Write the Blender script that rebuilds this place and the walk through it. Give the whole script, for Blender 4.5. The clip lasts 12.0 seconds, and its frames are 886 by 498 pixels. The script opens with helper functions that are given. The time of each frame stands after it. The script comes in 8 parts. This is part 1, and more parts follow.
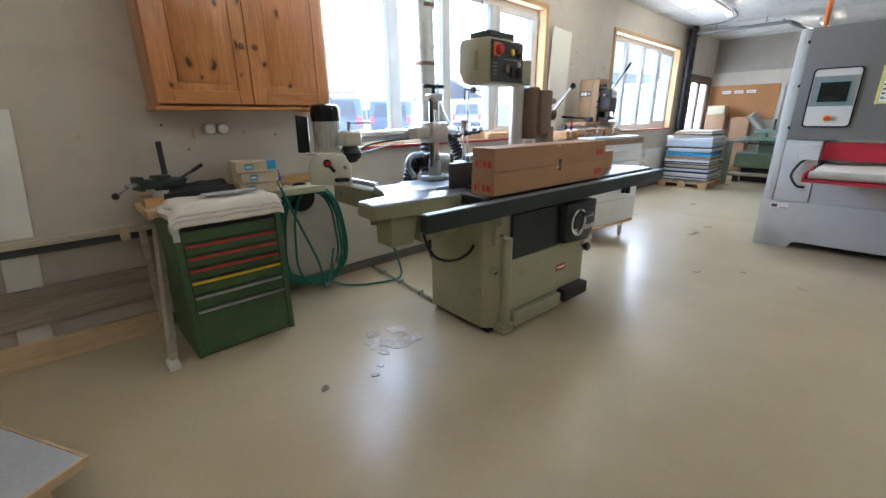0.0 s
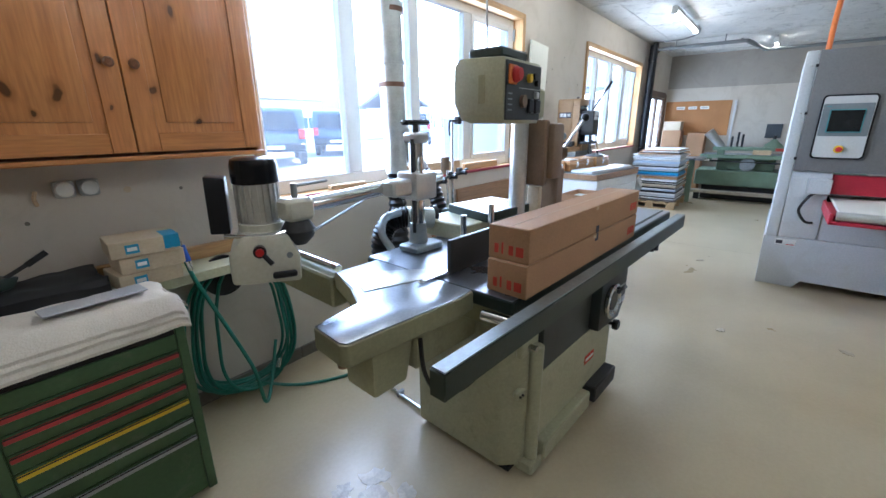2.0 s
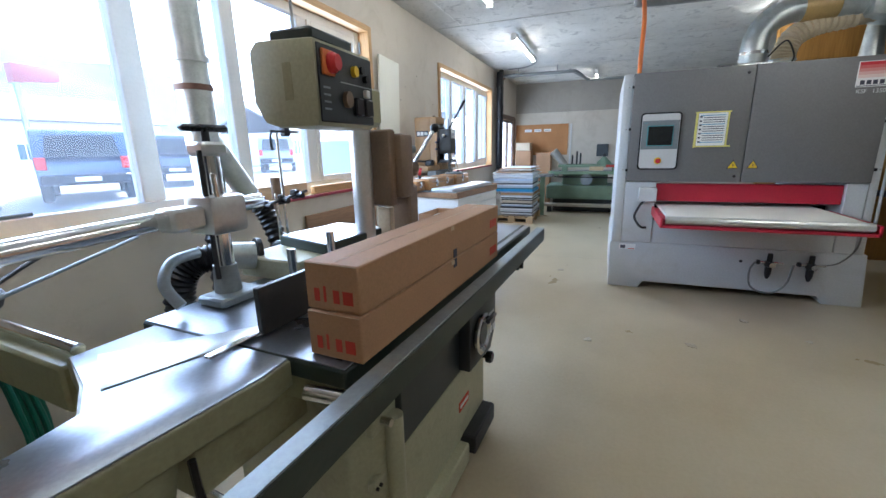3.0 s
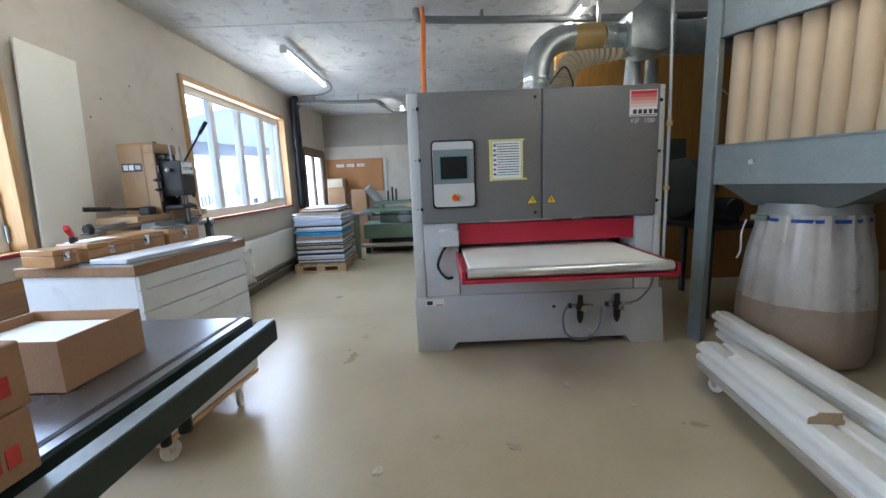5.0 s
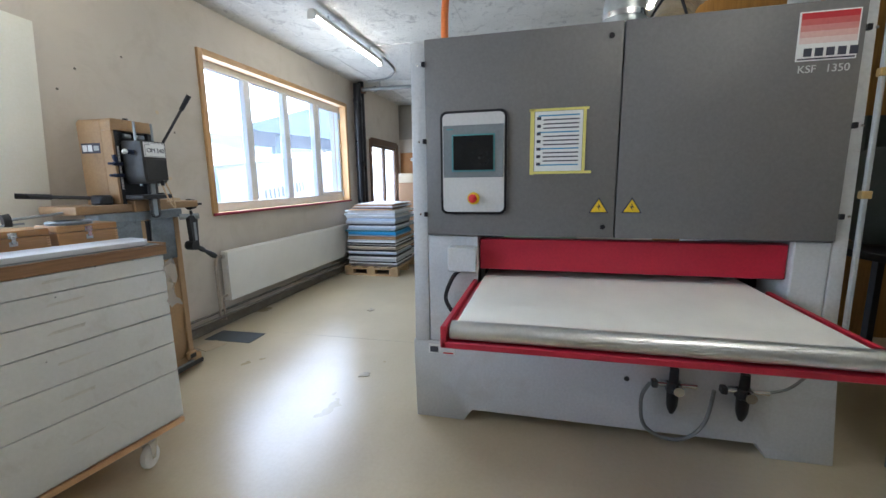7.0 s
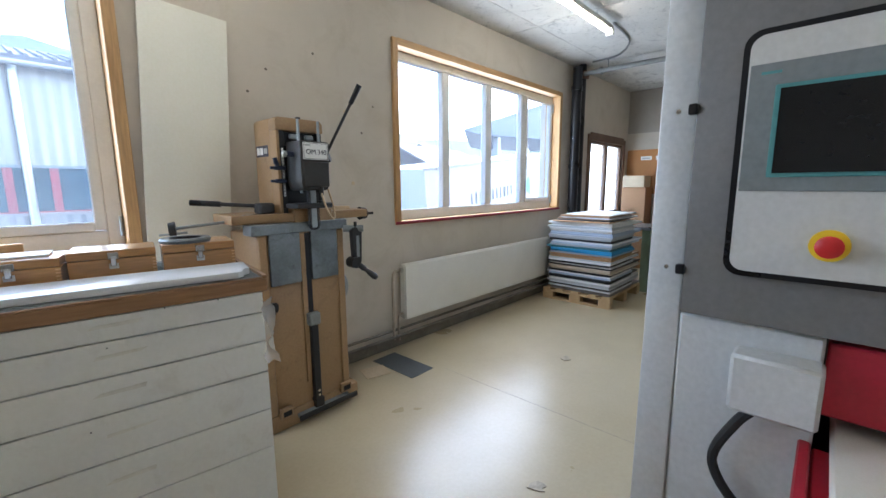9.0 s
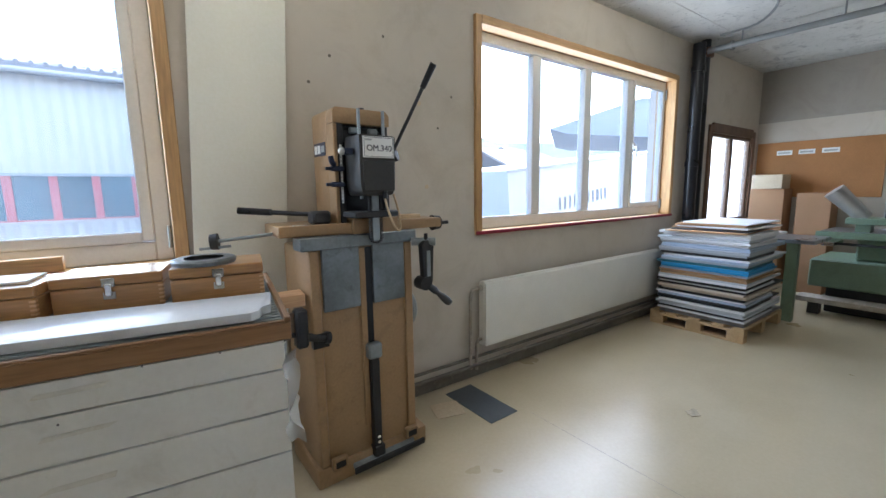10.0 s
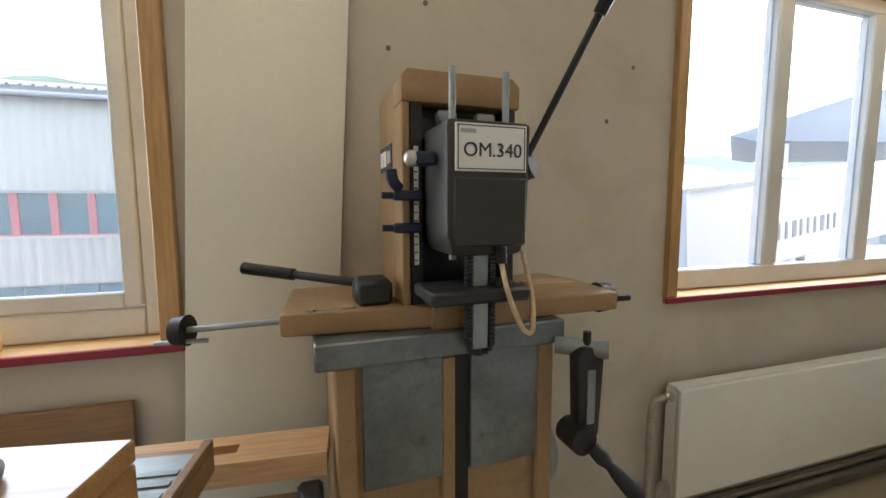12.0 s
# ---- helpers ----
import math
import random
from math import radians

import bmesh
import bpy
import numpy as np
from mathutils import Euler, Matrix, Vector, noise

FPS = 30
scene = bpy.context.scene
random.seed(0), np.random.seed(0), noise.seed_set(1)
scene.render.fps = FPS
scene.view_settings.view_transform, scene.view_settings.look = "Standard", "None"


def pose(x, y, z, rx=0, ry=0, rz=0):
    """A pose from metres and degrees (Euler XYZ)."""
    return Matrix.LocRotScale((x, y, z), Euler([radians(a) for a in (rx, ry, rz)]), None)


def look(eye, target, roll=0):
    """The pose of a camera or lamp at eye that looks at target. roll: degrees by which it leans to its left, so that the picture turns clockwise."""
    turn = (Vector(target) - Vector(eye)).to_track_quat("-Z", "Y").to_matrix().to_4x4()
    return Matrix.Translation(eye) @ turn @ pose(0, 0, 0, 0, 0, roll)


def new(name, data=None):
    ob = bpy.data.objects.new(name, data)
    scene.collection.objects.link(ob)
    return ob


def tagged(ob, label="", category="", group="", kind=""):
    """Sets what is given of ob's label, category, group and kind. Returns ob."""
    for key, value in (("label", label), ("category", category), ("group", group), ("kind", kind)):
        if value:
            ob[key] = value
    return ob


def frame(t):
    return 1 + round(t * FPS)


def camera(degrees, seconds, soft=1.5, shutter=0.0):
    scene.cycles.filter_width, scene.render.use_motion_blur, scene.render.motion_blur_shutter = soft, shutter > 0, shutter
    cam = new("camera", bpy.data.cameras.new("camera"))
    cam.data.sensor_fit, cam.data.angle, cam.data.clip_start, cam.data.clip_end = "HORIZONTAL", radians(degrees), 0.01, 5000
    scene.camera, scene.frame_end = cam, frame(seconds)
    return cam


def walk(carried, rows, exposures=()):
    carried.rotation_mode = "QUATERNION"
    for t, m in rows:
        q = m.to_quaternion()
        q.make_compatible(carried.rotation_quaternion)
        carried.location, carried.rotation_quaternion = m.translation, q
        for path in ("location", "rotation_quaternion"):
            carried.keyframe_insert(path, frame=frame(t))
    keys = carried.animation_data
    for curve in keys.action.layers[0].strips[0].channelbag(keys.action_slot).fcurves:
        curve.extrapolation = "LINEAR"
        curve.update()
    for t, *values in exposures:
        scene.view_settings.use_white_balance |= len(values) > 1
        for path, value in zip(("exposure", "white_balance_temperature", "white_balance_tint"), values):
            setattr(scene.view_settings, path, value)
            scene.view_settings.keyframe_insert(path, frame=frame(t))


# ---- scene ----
cam = camera(94.9, 12.0)
PATH = [
    (0, (0.038, 0.155, 1.378), (1.35, 1.537, 0.77), -0.6),
    (0.5, (0.209, 0.482, 1.407), (1.54, 1.845, 0.799), -0.7),
    (1, (0.379, 0.685, 1.47), (1.731, 2.03, 0.867), -0.5),
    (1.5, (0.475, 0.853, 1.537), (1.877, 2.147, 0.939), -0.4),
    (2, (0.55, 0.984, 1.583), (2.037, 2.188, 1.001), -0.5),
    (2.5, (0.716, 1.06, 1.57), (2.337, 2.094, 1.022), -0.8),
    (3, (1.001, 1.061, 1.507), (2.806, 1.777, 1.03), -1.2),
    (3.5, (1.338, 1.093, 1.465), (3.26, 1.47, 1.058), -1.7),
    (3.7, (1.45, 1.082, 1.471), (3.396, 1.341, 1.091), -1.9),
    (5.3, (2.471, 0.603, 1.497), (4.443, 0.582, 1.162), -2.3),
    (5.5, (2.592, 0.516, 1.48), (4.565, 0.528, 1.15), -2.2),
    (6, (2.889, 0.334, 1.477), (4.858, 0.455, 1.149), -1.8),
    (6.5, (3.194, 0.279, 1.45), (5.148, 0.553, 1.124), -1.3),
    (7, (3.444, 0.218, 1.444), (5.36, 0.688, 1.115), -0.8),
    (7.2, (3.539, 0.19, 1.435), (5.433, 0.747, 1.116), -0.4),
    (8.8, (4.395, 0.562, 1.451), (5.894, 1.853, 1.153), 0.3),
    (9, (4.479, 0.592, 1.48), (5.915, 1.949, 1.17), -0.4),
    (9.5, (4.667, 0.763, 1.478), (5.964, 2.257, 1.179), -0.6),
    (10, (4.835, 1.017, 1.476), (5.982, 2.63, 1.189), -0.9),
    (10.5, (5.063, 1.278, 1.508), (6.049, 2.997, 1.236), -0.9),
    (11, (5.196, 1.536, 1.5), (6.031, 3.338, 1.265), -0.7),
    (11.5, (5.274, 1.8, 1.52), (5.969, 3.665, 1.318), -0.6),
    (12, (5.377, 1.985, 1.556), (5.959, 3.888, 1.355), -0.2),
]
walk(cam, [(t, look(eye, target, roll)) for t, eye, target, roll in PATH], [(0.0, 4.06, 5700, 10), (1.5, 4.1, 5400, 10), (2.5, 3.94, 5150, 10), (3.5, 3.73, 5600, 10), (5.5, 3.67, 5550, 10), (7.0, 3.72, 5600, 10), (9.0, 3.57, 5750, 10), (10.5, 3.40, 5850, 10), (12.0, 3.28, 6950, 10)])

# ---- world, sun, exposure ----
world = bpy.data.worlds.new("sky")
scene.world = world
world.use_nodes = True
sky = world.node_tree.nodes.new("ShaderNodeTexSky")
sky.sky_type, sky.sun_disc = "NISHITA", False
sky.sun_elevation, sky.sun_rotation = radians(50), radians(80)
sky.air_density, sky.dust_density, sky.ozone_density = 1.0, 2.2, 1.5
back = world.node_tree.nodes["Background"]
back.inputs["Strength"].default_value = 0.125
world.node_tree.links.new(sky.outputs[0], back.inputs["Color"])
sun = new("sun", bpy.data.lights.new("sun", "SUN"))
sun.data.energy, sun.data.angle, sun.data.color = 0.9, radians(12), (1.0, 0.95, 0.88)
sun.matrix_world = look((40, -3, 48), (0, 0, 0))


# sky light standing in the three window openings, facing into the room
for k, (wx, wz, ww, wh, watt) in enumerate(((3.37, 1.92, 3.05, 1.46, 5.2), (8.33, 1.92, 2.85, 1.46, 4.8), (11.48, 1.55, 1.3, 1.15, 1.5))):
    opening = new("window_light", bpy.data.lights.new("window_light", "AREA"))
    opening.data.shape, opening.data.size, opening.data.size_y = "RECTANGLE", ww, wh
    opening.data.energy, opening.data.color = watt, (0.85, 0.93, 1.0)
    opening.matrix_world = look((wx, 3.478, wz), (wx, 0.0, wz))


# ---- materials ----
def nodes_of(name):
    m = bpy.data.materials.new(name)
    m.use_nodes = True
    t = m.node_tree
    return m, t, t.nodes["Principled BSDF"]


def link(t, a, b):
    t.links.new(a, b)


def noise_node(t, scale, detail=4.0, rough=0.55, stretch=(1, 1, 1), coords="Object", distort=0.0):
    tc = t.nodes.new("ShaderNodeTexCoord")
    mp = t.nodes.new("ShaderNodeMapping")
    mp.inputs["Scale"].default_value = stretch
    n = t.nodes.new("ShaderNodeTexNoise")
    n.inputs["Scale"].default_value, n.inputs["Detail"].default_value = scale, detail
    n.inputs["Roughness"].default_value, n.inputs["Distortion"].default_value = rough, distort
    link(t, tc.outputs[coords], mp.inputs["Vector"])
    link(t, mp.outputs[0], n.inputs["Vector"])
    return n


def ramp(t, fac, stops):
    r = t.nodes.new("ShaderNodeValToRGB")
    e = r.color_ramp.elements
    while len(e) < len(stops):
        e.new(0.5)
    for k, (p, c) in zip(e, stops):
        k.position, k.color = p, (*c[:3], 1)
    link(t, fac, r.inputs[0])
    return r


def blend(t, mode, fac, a, b):
    m = t.nodes.new("ShaderNodeMix")
    m.data_type, m.blend_type = "RGBA", mode
    for sock, v in ((m.inputs[0], fac), (m.inputs[6], a), (m.inputs[7], b)):
        if hasattr(v, "links"):
            link(t, v, sock)
        elif isinstance(v, tuple):
            sock.default_value = (*v[:3], 1)
        else:
            sock.default_value = v
    return m.outputs[2]


def bump_of(t, p, height, strength, dist=0.01):
    b = t.nodes.new("ShaderNodeBump")
    b.inputs["Strength"].default_value, b.inputs["Distance"].default_value = strength, dist
    link(t, height, b.inputs["Height"])
    link(t, b.outputs[0], p.inputs["Normal"])


def spread(t, fac, lo, hi):
    m = t.nodes.new("ShaderNodeMapRange")
    m.inputs[3].default_value, m.inputs[4].default_value = lo, hi
    link(t, fac, m.inputs[0])
    return m.outputs[0]


def dim(c, k):
    return tuple(min(1.0, v * k) for v in c)


def paint(name, col, rough=0.5, metal=0.0, var=0.12, scale=3.0, fine=70.0, bump=0.06, dirt=None, coords="Object", stretch=(1, 1, 1), jitter=0.0, spec=0.5):
    """A surface with broad stains, fine grain and a little relief; dirt is the colour of sparse grime."""
    m, t, p = nodes_of(name)
    broad, grain = noise_node(t, scale, 5, 0.6, stretch, coords), noise_node(t, fine, 3, 0.5, stretch, coords)
    r = ramp(t, broad.outputs["Fac"], [(0.3, dim(col, 1 - var)), (0.7, dim(col, 1 + var))])
    c = blend(t, "OVERLAY", 0.18, r.outputs[0], grain.outputs["Fac"])
    if dirt:
        g = noise_node(t, scale * 2.3, 8, 0.7, stretch, coords, 0.6)
        mask = ramp(t, g.outputs["Fac"], [(0.56, (0, 0, 0)), (0.74, (0.75, 0.75, 0.75))])
        c = blend(t, "MIX", mask.outputs[0], c, dirt)
    if jitter:
        info = t.nodes.new("ShaderNodeObjectInfo")
        hsv = t.nodes.new("ShaderNodeHueSaturation")
        link(t, spread(t, info.outputs["Random"], 1 - jitter, 1 + jitter), hsv.inputs["Value"])
        link(t, c, hsv.inputs["Color"])
        c = hsv.outputs[0]
    link(t, c, p.inputs["Base Color"])
    link(t, spread(t, broad.outputs["Fac"], max(0.02, rough - 0.1), min(1, rough + 0.1)), p.inputs["Roughness"])
    p.inputs["Metallic"].default_value = metal
    p.inputs["Specular IOR Level"].default_value = spec
    if bump:
        bump_of(t, p, grain.outputs["Fac"], bump, 0.004)
    return m


def timber(name, light, dark, axis=0, grain=9.0, knots=False, rough=0.45, gloss=0.0):
    """Sawn or varnished wood with grain along one axis of the object, with knots if wanted."""
    m, t, p = nodes_of(name)
    st = [1.0, 1.0, 1.0]
    st[axis] = 0.08
    n = noise_node(t, grain, 6, 0.6, tuple(st), "Object", 1.2)
    f = noise_node(t, grain * 14, 2, 0.5, tuple(st))
    r = ramp(t, n.outputs["Fac"], [(0.25, dark), (0.5, tuple((a + b) / 2 for a, b in zip(light, dark))), (0.72, light)])
    c = blend(t, "OVERLAY", 0.35, r.outputs[0], f.outputs["Fac"])
    if knots:
        tc = t.nodes.new("ShaderNodeTexCoord")
        mp = t.nodes.new("ShaderNodeMapping")
        mp.inputs["Scale"].default_value = (7.0, 0.0, 3.6)
        mp.inputs["Rotation"].default_value = (radians(-90), 0, 0)
        warp = noise_node(t, 9.0, 2)
        link(t, tc.outputs["Object"], mp.inputs[0])
        add = t.nodes.new("ShaderNodeVectorMath")
        add.operation = "MULTIPLY_ADD"
        add.inputs[1].default_value = (0.45, 0.45, 0.0)
        link(t, warp.outputs["Color"], add.inputs[0])
        link(t, mp.outputs[0], add.inputs[2])
        v = t.nodes.new("ShaderNodeTexVoronoi")
        v.voronoi_dimensions = "2D"
        v.inputs["Scale"].default_value = 1.0
        link(t, add.outputs[0], v.inputs["Vector"])
        sep = t.nodes.new("ShaderNodeSeparateColor")
        link(t, v.outputs["Color"], sep.inputs[0])
        some = ramp(t, sep.outputs[0], [(0.50, (0, 0, 0)), (0.55, (1, 1, 1))])
        size = t.nodes.new("ShaderNodeMath")
        size.operation = "MULTIPLY"
        link(t, v.outputs["Distance"], size.inputs[0])
        link(t, spread(t, sep.outputs[1], 0.9, 2.6), size.inputs[1])
        halo = ramp(t, size.outputs[0], [(0.12, (0.6, 0.6, 0.6)), (0.28, (0, 0, 0))])
        c = blend(t, "MIX", blend(t, "MULTIPLY", 1.0, halo.outputs[0], some.outputs[0]), c, dim(dark, 0.7))
        mask = ramp(t, size.outputs[0], [(0.09, (0.92, 0.92, 0.92)), (0.14, (0, 0, 0))])
        c = blend(t, "MIX", blend(t, "MULTIPLY", 1.0, mask.outputs[0], some.outputs[0]), c, dim(dark, 0.2))
    link(t, c, p.inputs["Base Color"])
    p.inputs["Roughness"].default_value = rough
    p.inputs["Coat Weight"].default_value = gloss
    p.inputs["Coat Roughness"].default_value = 0.2
    bump_of(t, p, n.outputs["Fac"], 0.08, 0.003)
    return m


def glow(name, col, strength):
    m, t, p = nodes_of(name)
    p.inputs["Base Color"].default_value = (*col, 1)
    p.inputs["Emission Color"].default_value = (*col, 1)
    p.inputs["Emission Strength"].default_value = strength
    return m


def floor_material():
    m, t, p = nodes_of("sealed_concrete")
    a, b, c2 = noise_node(t, 0.55, 5, 0.6), noise_node(t, 1.7, 4, 0.5), noise_node(t, 45, 4)
    col = ramp(t, a.outputs["Fac"], [(0.3, (0.42, 0.345, 0.215)), (0.5, (0.50, 0.42, 0.275)), (0.72, (0.56, 0.48, 0.335))])
    c = blend(t, "SOFT_LIGHT", 0.2, col.outputs[0], b.outputs["Fac"])
    c = blend(t, "SOFT_LIGHT", 0.15, c, c2.outputs["Fac"])
    link(t, c, p.inputs["Base Color"])
    link(t, spread(t, b.outputs["Fac"], 0.24, 0.35), p.inputs["Roughness"])
    p.inputs["Specular IOR Level"].default_value = 0.62
    wave = noise_node(t, 2.2, 3, 0.5)
    bump_of(t, p, wave.outputs["Fac"], 0.12, 0.02)
    return m


def plaster_material(name, col, stain, seedless=1.0):
    m, t, p = nodes_of(name)
    a, b, f = noise_node(t, 0.6 * seedless, 5, 0.6), noise_node(t, 2.5, 8, 0.7, distort=0.8), noise_node(t, 60, 5, 0.6)
    r = ramp(t, a.outputs["Fac"], [(0.3, dim(col, 0.88)), (0.7, dim(col, 1.05))])
    mask = ramp(t, b.outputs["Fac"], [(0.48, (0, 0, 0)), (0.74, (0.7, 0.7, 0.7))])
    c = blend(t, "MIX", mask.outputs[0], r.outputs[0], stain)
    link(t, c, p.inputs["Base Color"])
    p.inputs["Roughness"].default_value = 0.85
    bump_of(t, p, f.outputs["Fac"], 0.25, 0.004)
    return m


def ceiling_material():
    m, t, p = nodes_of("rough_concrete")
    a, b, f = noise_node(t, 0.9, 6, 0.65), noise_node(t, 5.0, 10, 0.75, distort=1.0), noise_node(t, 30, 8, 0.7)
    r = ramp(t, a.outputs["Fac"], [(0.3, (0.50, 0.485, 0.45)), (0.7, (0.68, 0.665, 0.62))])
    mask = ramp(t, b.outputs["Fac"], [(0.54, (0, 0, 0)), (0.62, (0.8, 0.8, 0.8))])
    c = blend(t, "MIX", mask.outputs[0], r.outputs[0], (0.36, 0.35, 0.33))
    pits = ramp(t, f.outputs["Fac"], [(0.3, (0, 0, 0)), (0.42, (1, 1, 1))])
    c = blend(t, "MULTIPLY", 0.5, c, pits.outputs[0])
    link(t, c, p.inputs["Base Color"])
    p.inputs["Roughness"].default_value = 0.9
    bump_of(t, p, b.outputs["Fac"], 0.9, 0.03)
    return m


def glass_material():
    m, t, p = nodes_of("window_glass")
    p.inputs["Base Color"].default_value = (0.97, 0.985, 0.98, 1)
    p.inputs["Transmission Weight"].default_value = 1.0
    p.inputs["Roughness"].default_value = 0.0
    p.inputs["IOR"].default_value = 1.05
    # a faint translucent veil that puts hazy glare into the panes
    glare_veil, both = t.nodes.new("ShaderNodeBsdfTranslucent"), t.nodes.new("ShaderNodeMixShader")
    glare_veil.inputs["Color"].default_value = (0.9, 0.9, 0.88, 1)
    link(t, spread(t, noise_node(t, 2.5, 5).outputs["Fac"], 0.03, 0.08), both.inputs[0])
    link(t, p.outputs[0], both.inputs[1])
    link(t, glare_veil.outputs[0], both.inputs[2])
    link(t, both.outputs[0], t.nodes["Material Output"].inputs["Surface"])
    return m


def corrugated_steel(name, col):
    return paint(name, col, 0.4, 0.3, 0.06, 0.8, 20, 0.02)


FLOOR, GLASS = floor_material(), glass_material()
PLASTER = plaster_material("wall_plaster", (0.60, 0.54, 0.455), (0.46, 0.40, 0.315))
PLASTER_GREY = plaster_material("grey_upper_paint", (0.40, 0.36, 0.31), (0.30, 0.27, 0.23))
CONCRETE = ceiling_material()
WHITE = paint("white_lacquer", (0.76, 0.76, 0.73), 0.35, var=0.05, dirt=(0.62, 0.60, 0.55))
WINDOW_WHITE = paint("white_window_paint", (0.72, 0.72, 0.70), 0.4, var=0.05, scale=5)
RAD_WHITE = paint("radiator_enamel", (0.82, 0.80, 0.74), 0.35, var=0.04)
OAK = timber("casing_wood", (0.58, 0.36, 0.16), (0.42, 0.24, 0.09), 2, 8)
OAK_X = timber("casing_wood_flat", (0.58, 0.36, 0.16), (0.42, 0.24, 0.09), 0, 8)
PINE = timber("varnished_pine", (0.60, 0.265, 0.085), (0.40, 0.14, 0.038), 2, 7, True, 0.3, 0.4)
PINE_X = timber("varnished_pine_flat", (0.58, 0.26, 0.08), (0.42, 0.16, 0.045), 0, 7, False, 0.3, 0.4)
RAW_X = timber("raw_softwood", (0.66, 0.50, 0.32), (0.48, 0.33, 0.18), 0, 9, False, 0.7)
BOX_WOOD = timber("beech_box_wood", (0.50, 0.27, 0.10), (0.36, 0.17, 0.055), 0, 10, False, 0.3, 0.6)
BEECH = timber("beech_block", (0.68, 0.42, 0.22), (0.55, 0.31, 0.15), 0, 8, False, 0.55)
DARKWOOD = timber("dark_brown_wood", (0.16, 0.085, 0.045), (0.08, 0.04, 0.02), 2, 9, False, 0.5)
CORK = paint("cork_board", (0.44, 0.21, 0.08), 0.85, var=0.14, scale=1.2, fine=120, bump=0.15)
PLY = timber("yellow_plywood", (0.40, 0.21, 0.045), (0.27, 0.125, 0.02), 2, 5, False, 0.55)
OLIVE = paint("olive_machine_paint", (0.30, 0.29, 0.17), 0.42, var=0.08, dirt=(0.20, 0.18, 0.11))
OLIVE_LIGHT = paint("pale_olive_paint", (0.40, 0.39, 0.26), 0.42, var=0.07, dirt=(0.27, 0.25, 0.16))
DARK_GREEN = paint("dark_green_paint", (0.016, 0.028, 0.022), 0.38, var=0.2, dirt=(0.045, 0.05, 0.04))
MACHINE_DARK = paint("dark_slate_machine_paint", (0.020, 0.025, 0.028), 0.42, var=0.15, dirt=(0.05, 0.05, 0.045))
CAB_GREEN = paint("cabinet_green_paint", (0.060, 0.118, 0.048), 0.45, var=0.1, dirt=(0.14, 0.16, 0.09))
FAR_GREEN = paint("old_machine_green", (0.17, 0.24, 0.16), 0.5, var=0.15, dirt=(0.12, 0.12, 0.09))
MACHINED = paint("machined_iron", (0.33, 0.355, 0.40), 0.30, 0.9, 0.08, 2.0, 90, 0.01)
CHROME = paint("chromed_steel", (0.75, 0.75, 0.74), 0.16, 1.0, 0.06, 6, 80, 0.0)
ALU = paint("cast_aluminium", (0.62, 0.62, 0.60), 0.35, 0.85, 0.1, 6, 80, 0.05)
STEEL_GREY = paint("grey_steel_sheet", (0.30, 0.33, 0.34), 0.45, 0.6, 0.15, 4, 60, 0.04, (0.20, 0.21, 0.21))
GALV = paint("galvanised_steel", (0.50, 0.53, 0.52), 0.38, 0.85, 0.16, 9, 90, 0.04)
ZINC_FRAME = paint("galvanised_frame", (0.25, 0.285, 0.29), 0.5, 0.45, 0.12, 3, 60, 0.05, (0.31, 0.33, 0.325))
BLACK = paint("black_plastic", (0.010, 0.010, 0.012), 0.3, var=0.15, spec=0.35)
RUBBER = paint("black_rubber", (0.018, 0.018, 0.019), 0.75, var=0.2)
MORT_STEEL = paint("smudged_bare_steel", (0.17, 0.185, 0.19), 0.42, 0.6, 0.4, 5, 60, 0.05, (0.07, 0.075, 0.08))
IRON = paint("dark_cast_iron", (0.034, 0.034, 0.036), 0.5, 0.4, 0.2, 5, 60, 0.1)
SAND_GREY = paint("sander_grey_doors", (0.165, 0.16, 0.155), 0.42, var=0.04, scale=1.5)
SAND_LIGHT = paint("sander_light_grey", (0.55, 0.56, 0.56), 0.45, var=0.04, scale=1.2, dirt=(0.47, 0.46, 0.44))
SAND_RED = paint("sander_red", (0.42, 0.015, 0.035), 0.4, var=0.06)
BELT = paint("cream_belt", (0.78, 0.76, 0.69), 0.7, var=0.05, fine=200)
TAN = paint("mortiser_tan_paint", (0.34, 0.21, 0.10), 0.48, var=0.08, dirt=(0.22, 0.14, 0.07))
BROWN_CAST = paint("brown_casting", (0.20, 0.13, 0.075), 0.5, var=0.12, dirt=(0.13, 0.09, 0.05))
MOTOR_GREY = paint("motor_charcoal", (0.036, 0.034, 0.031), 0.5, 0.2, 0.15, 6, 50, 0.08)
CARTON = paint("brown_cardboard", (0.40, 0.225, 0.115), 0.75, var=0.06, scale=4, fine=120)
CARTON_LIGHT = paint("pale_cardboard", (0.58, 0.47, 0.32), 0.75, var=0.07, scale=6)
RED = paint("red_plastic", (0.55, 0.02, 0.02), 0.4, var=0.08)
RED_PRINT = paint("red_print", (0.52, 0.05, 0.03), 0.7, var=0.12)
RED_STRIP = paint("red_strip", (0.27, 0.018, 0.04), 0.5, var=0.1)
DRAWER_RED = paint("faded_red_strip", (0.46, 0.05, 0.045), 0.5, var=0.2, scale=9)
YELLOW = paint("yellow_plastic", (0.80, 0.55, 0.02), 0.45, var=0.08)
ORANGE = paint("orange_hose", (0.75, 0.20, 0.04), 0.5, var=0.1)
STRIP_GREY = paint("grey_strip", (0.42, 0.43, 0.42), 0.4, 0.3, 0.1)
BLUE = paint("blue_print", (0.03, 0.28, 0.50), 0.5, var=0.08)
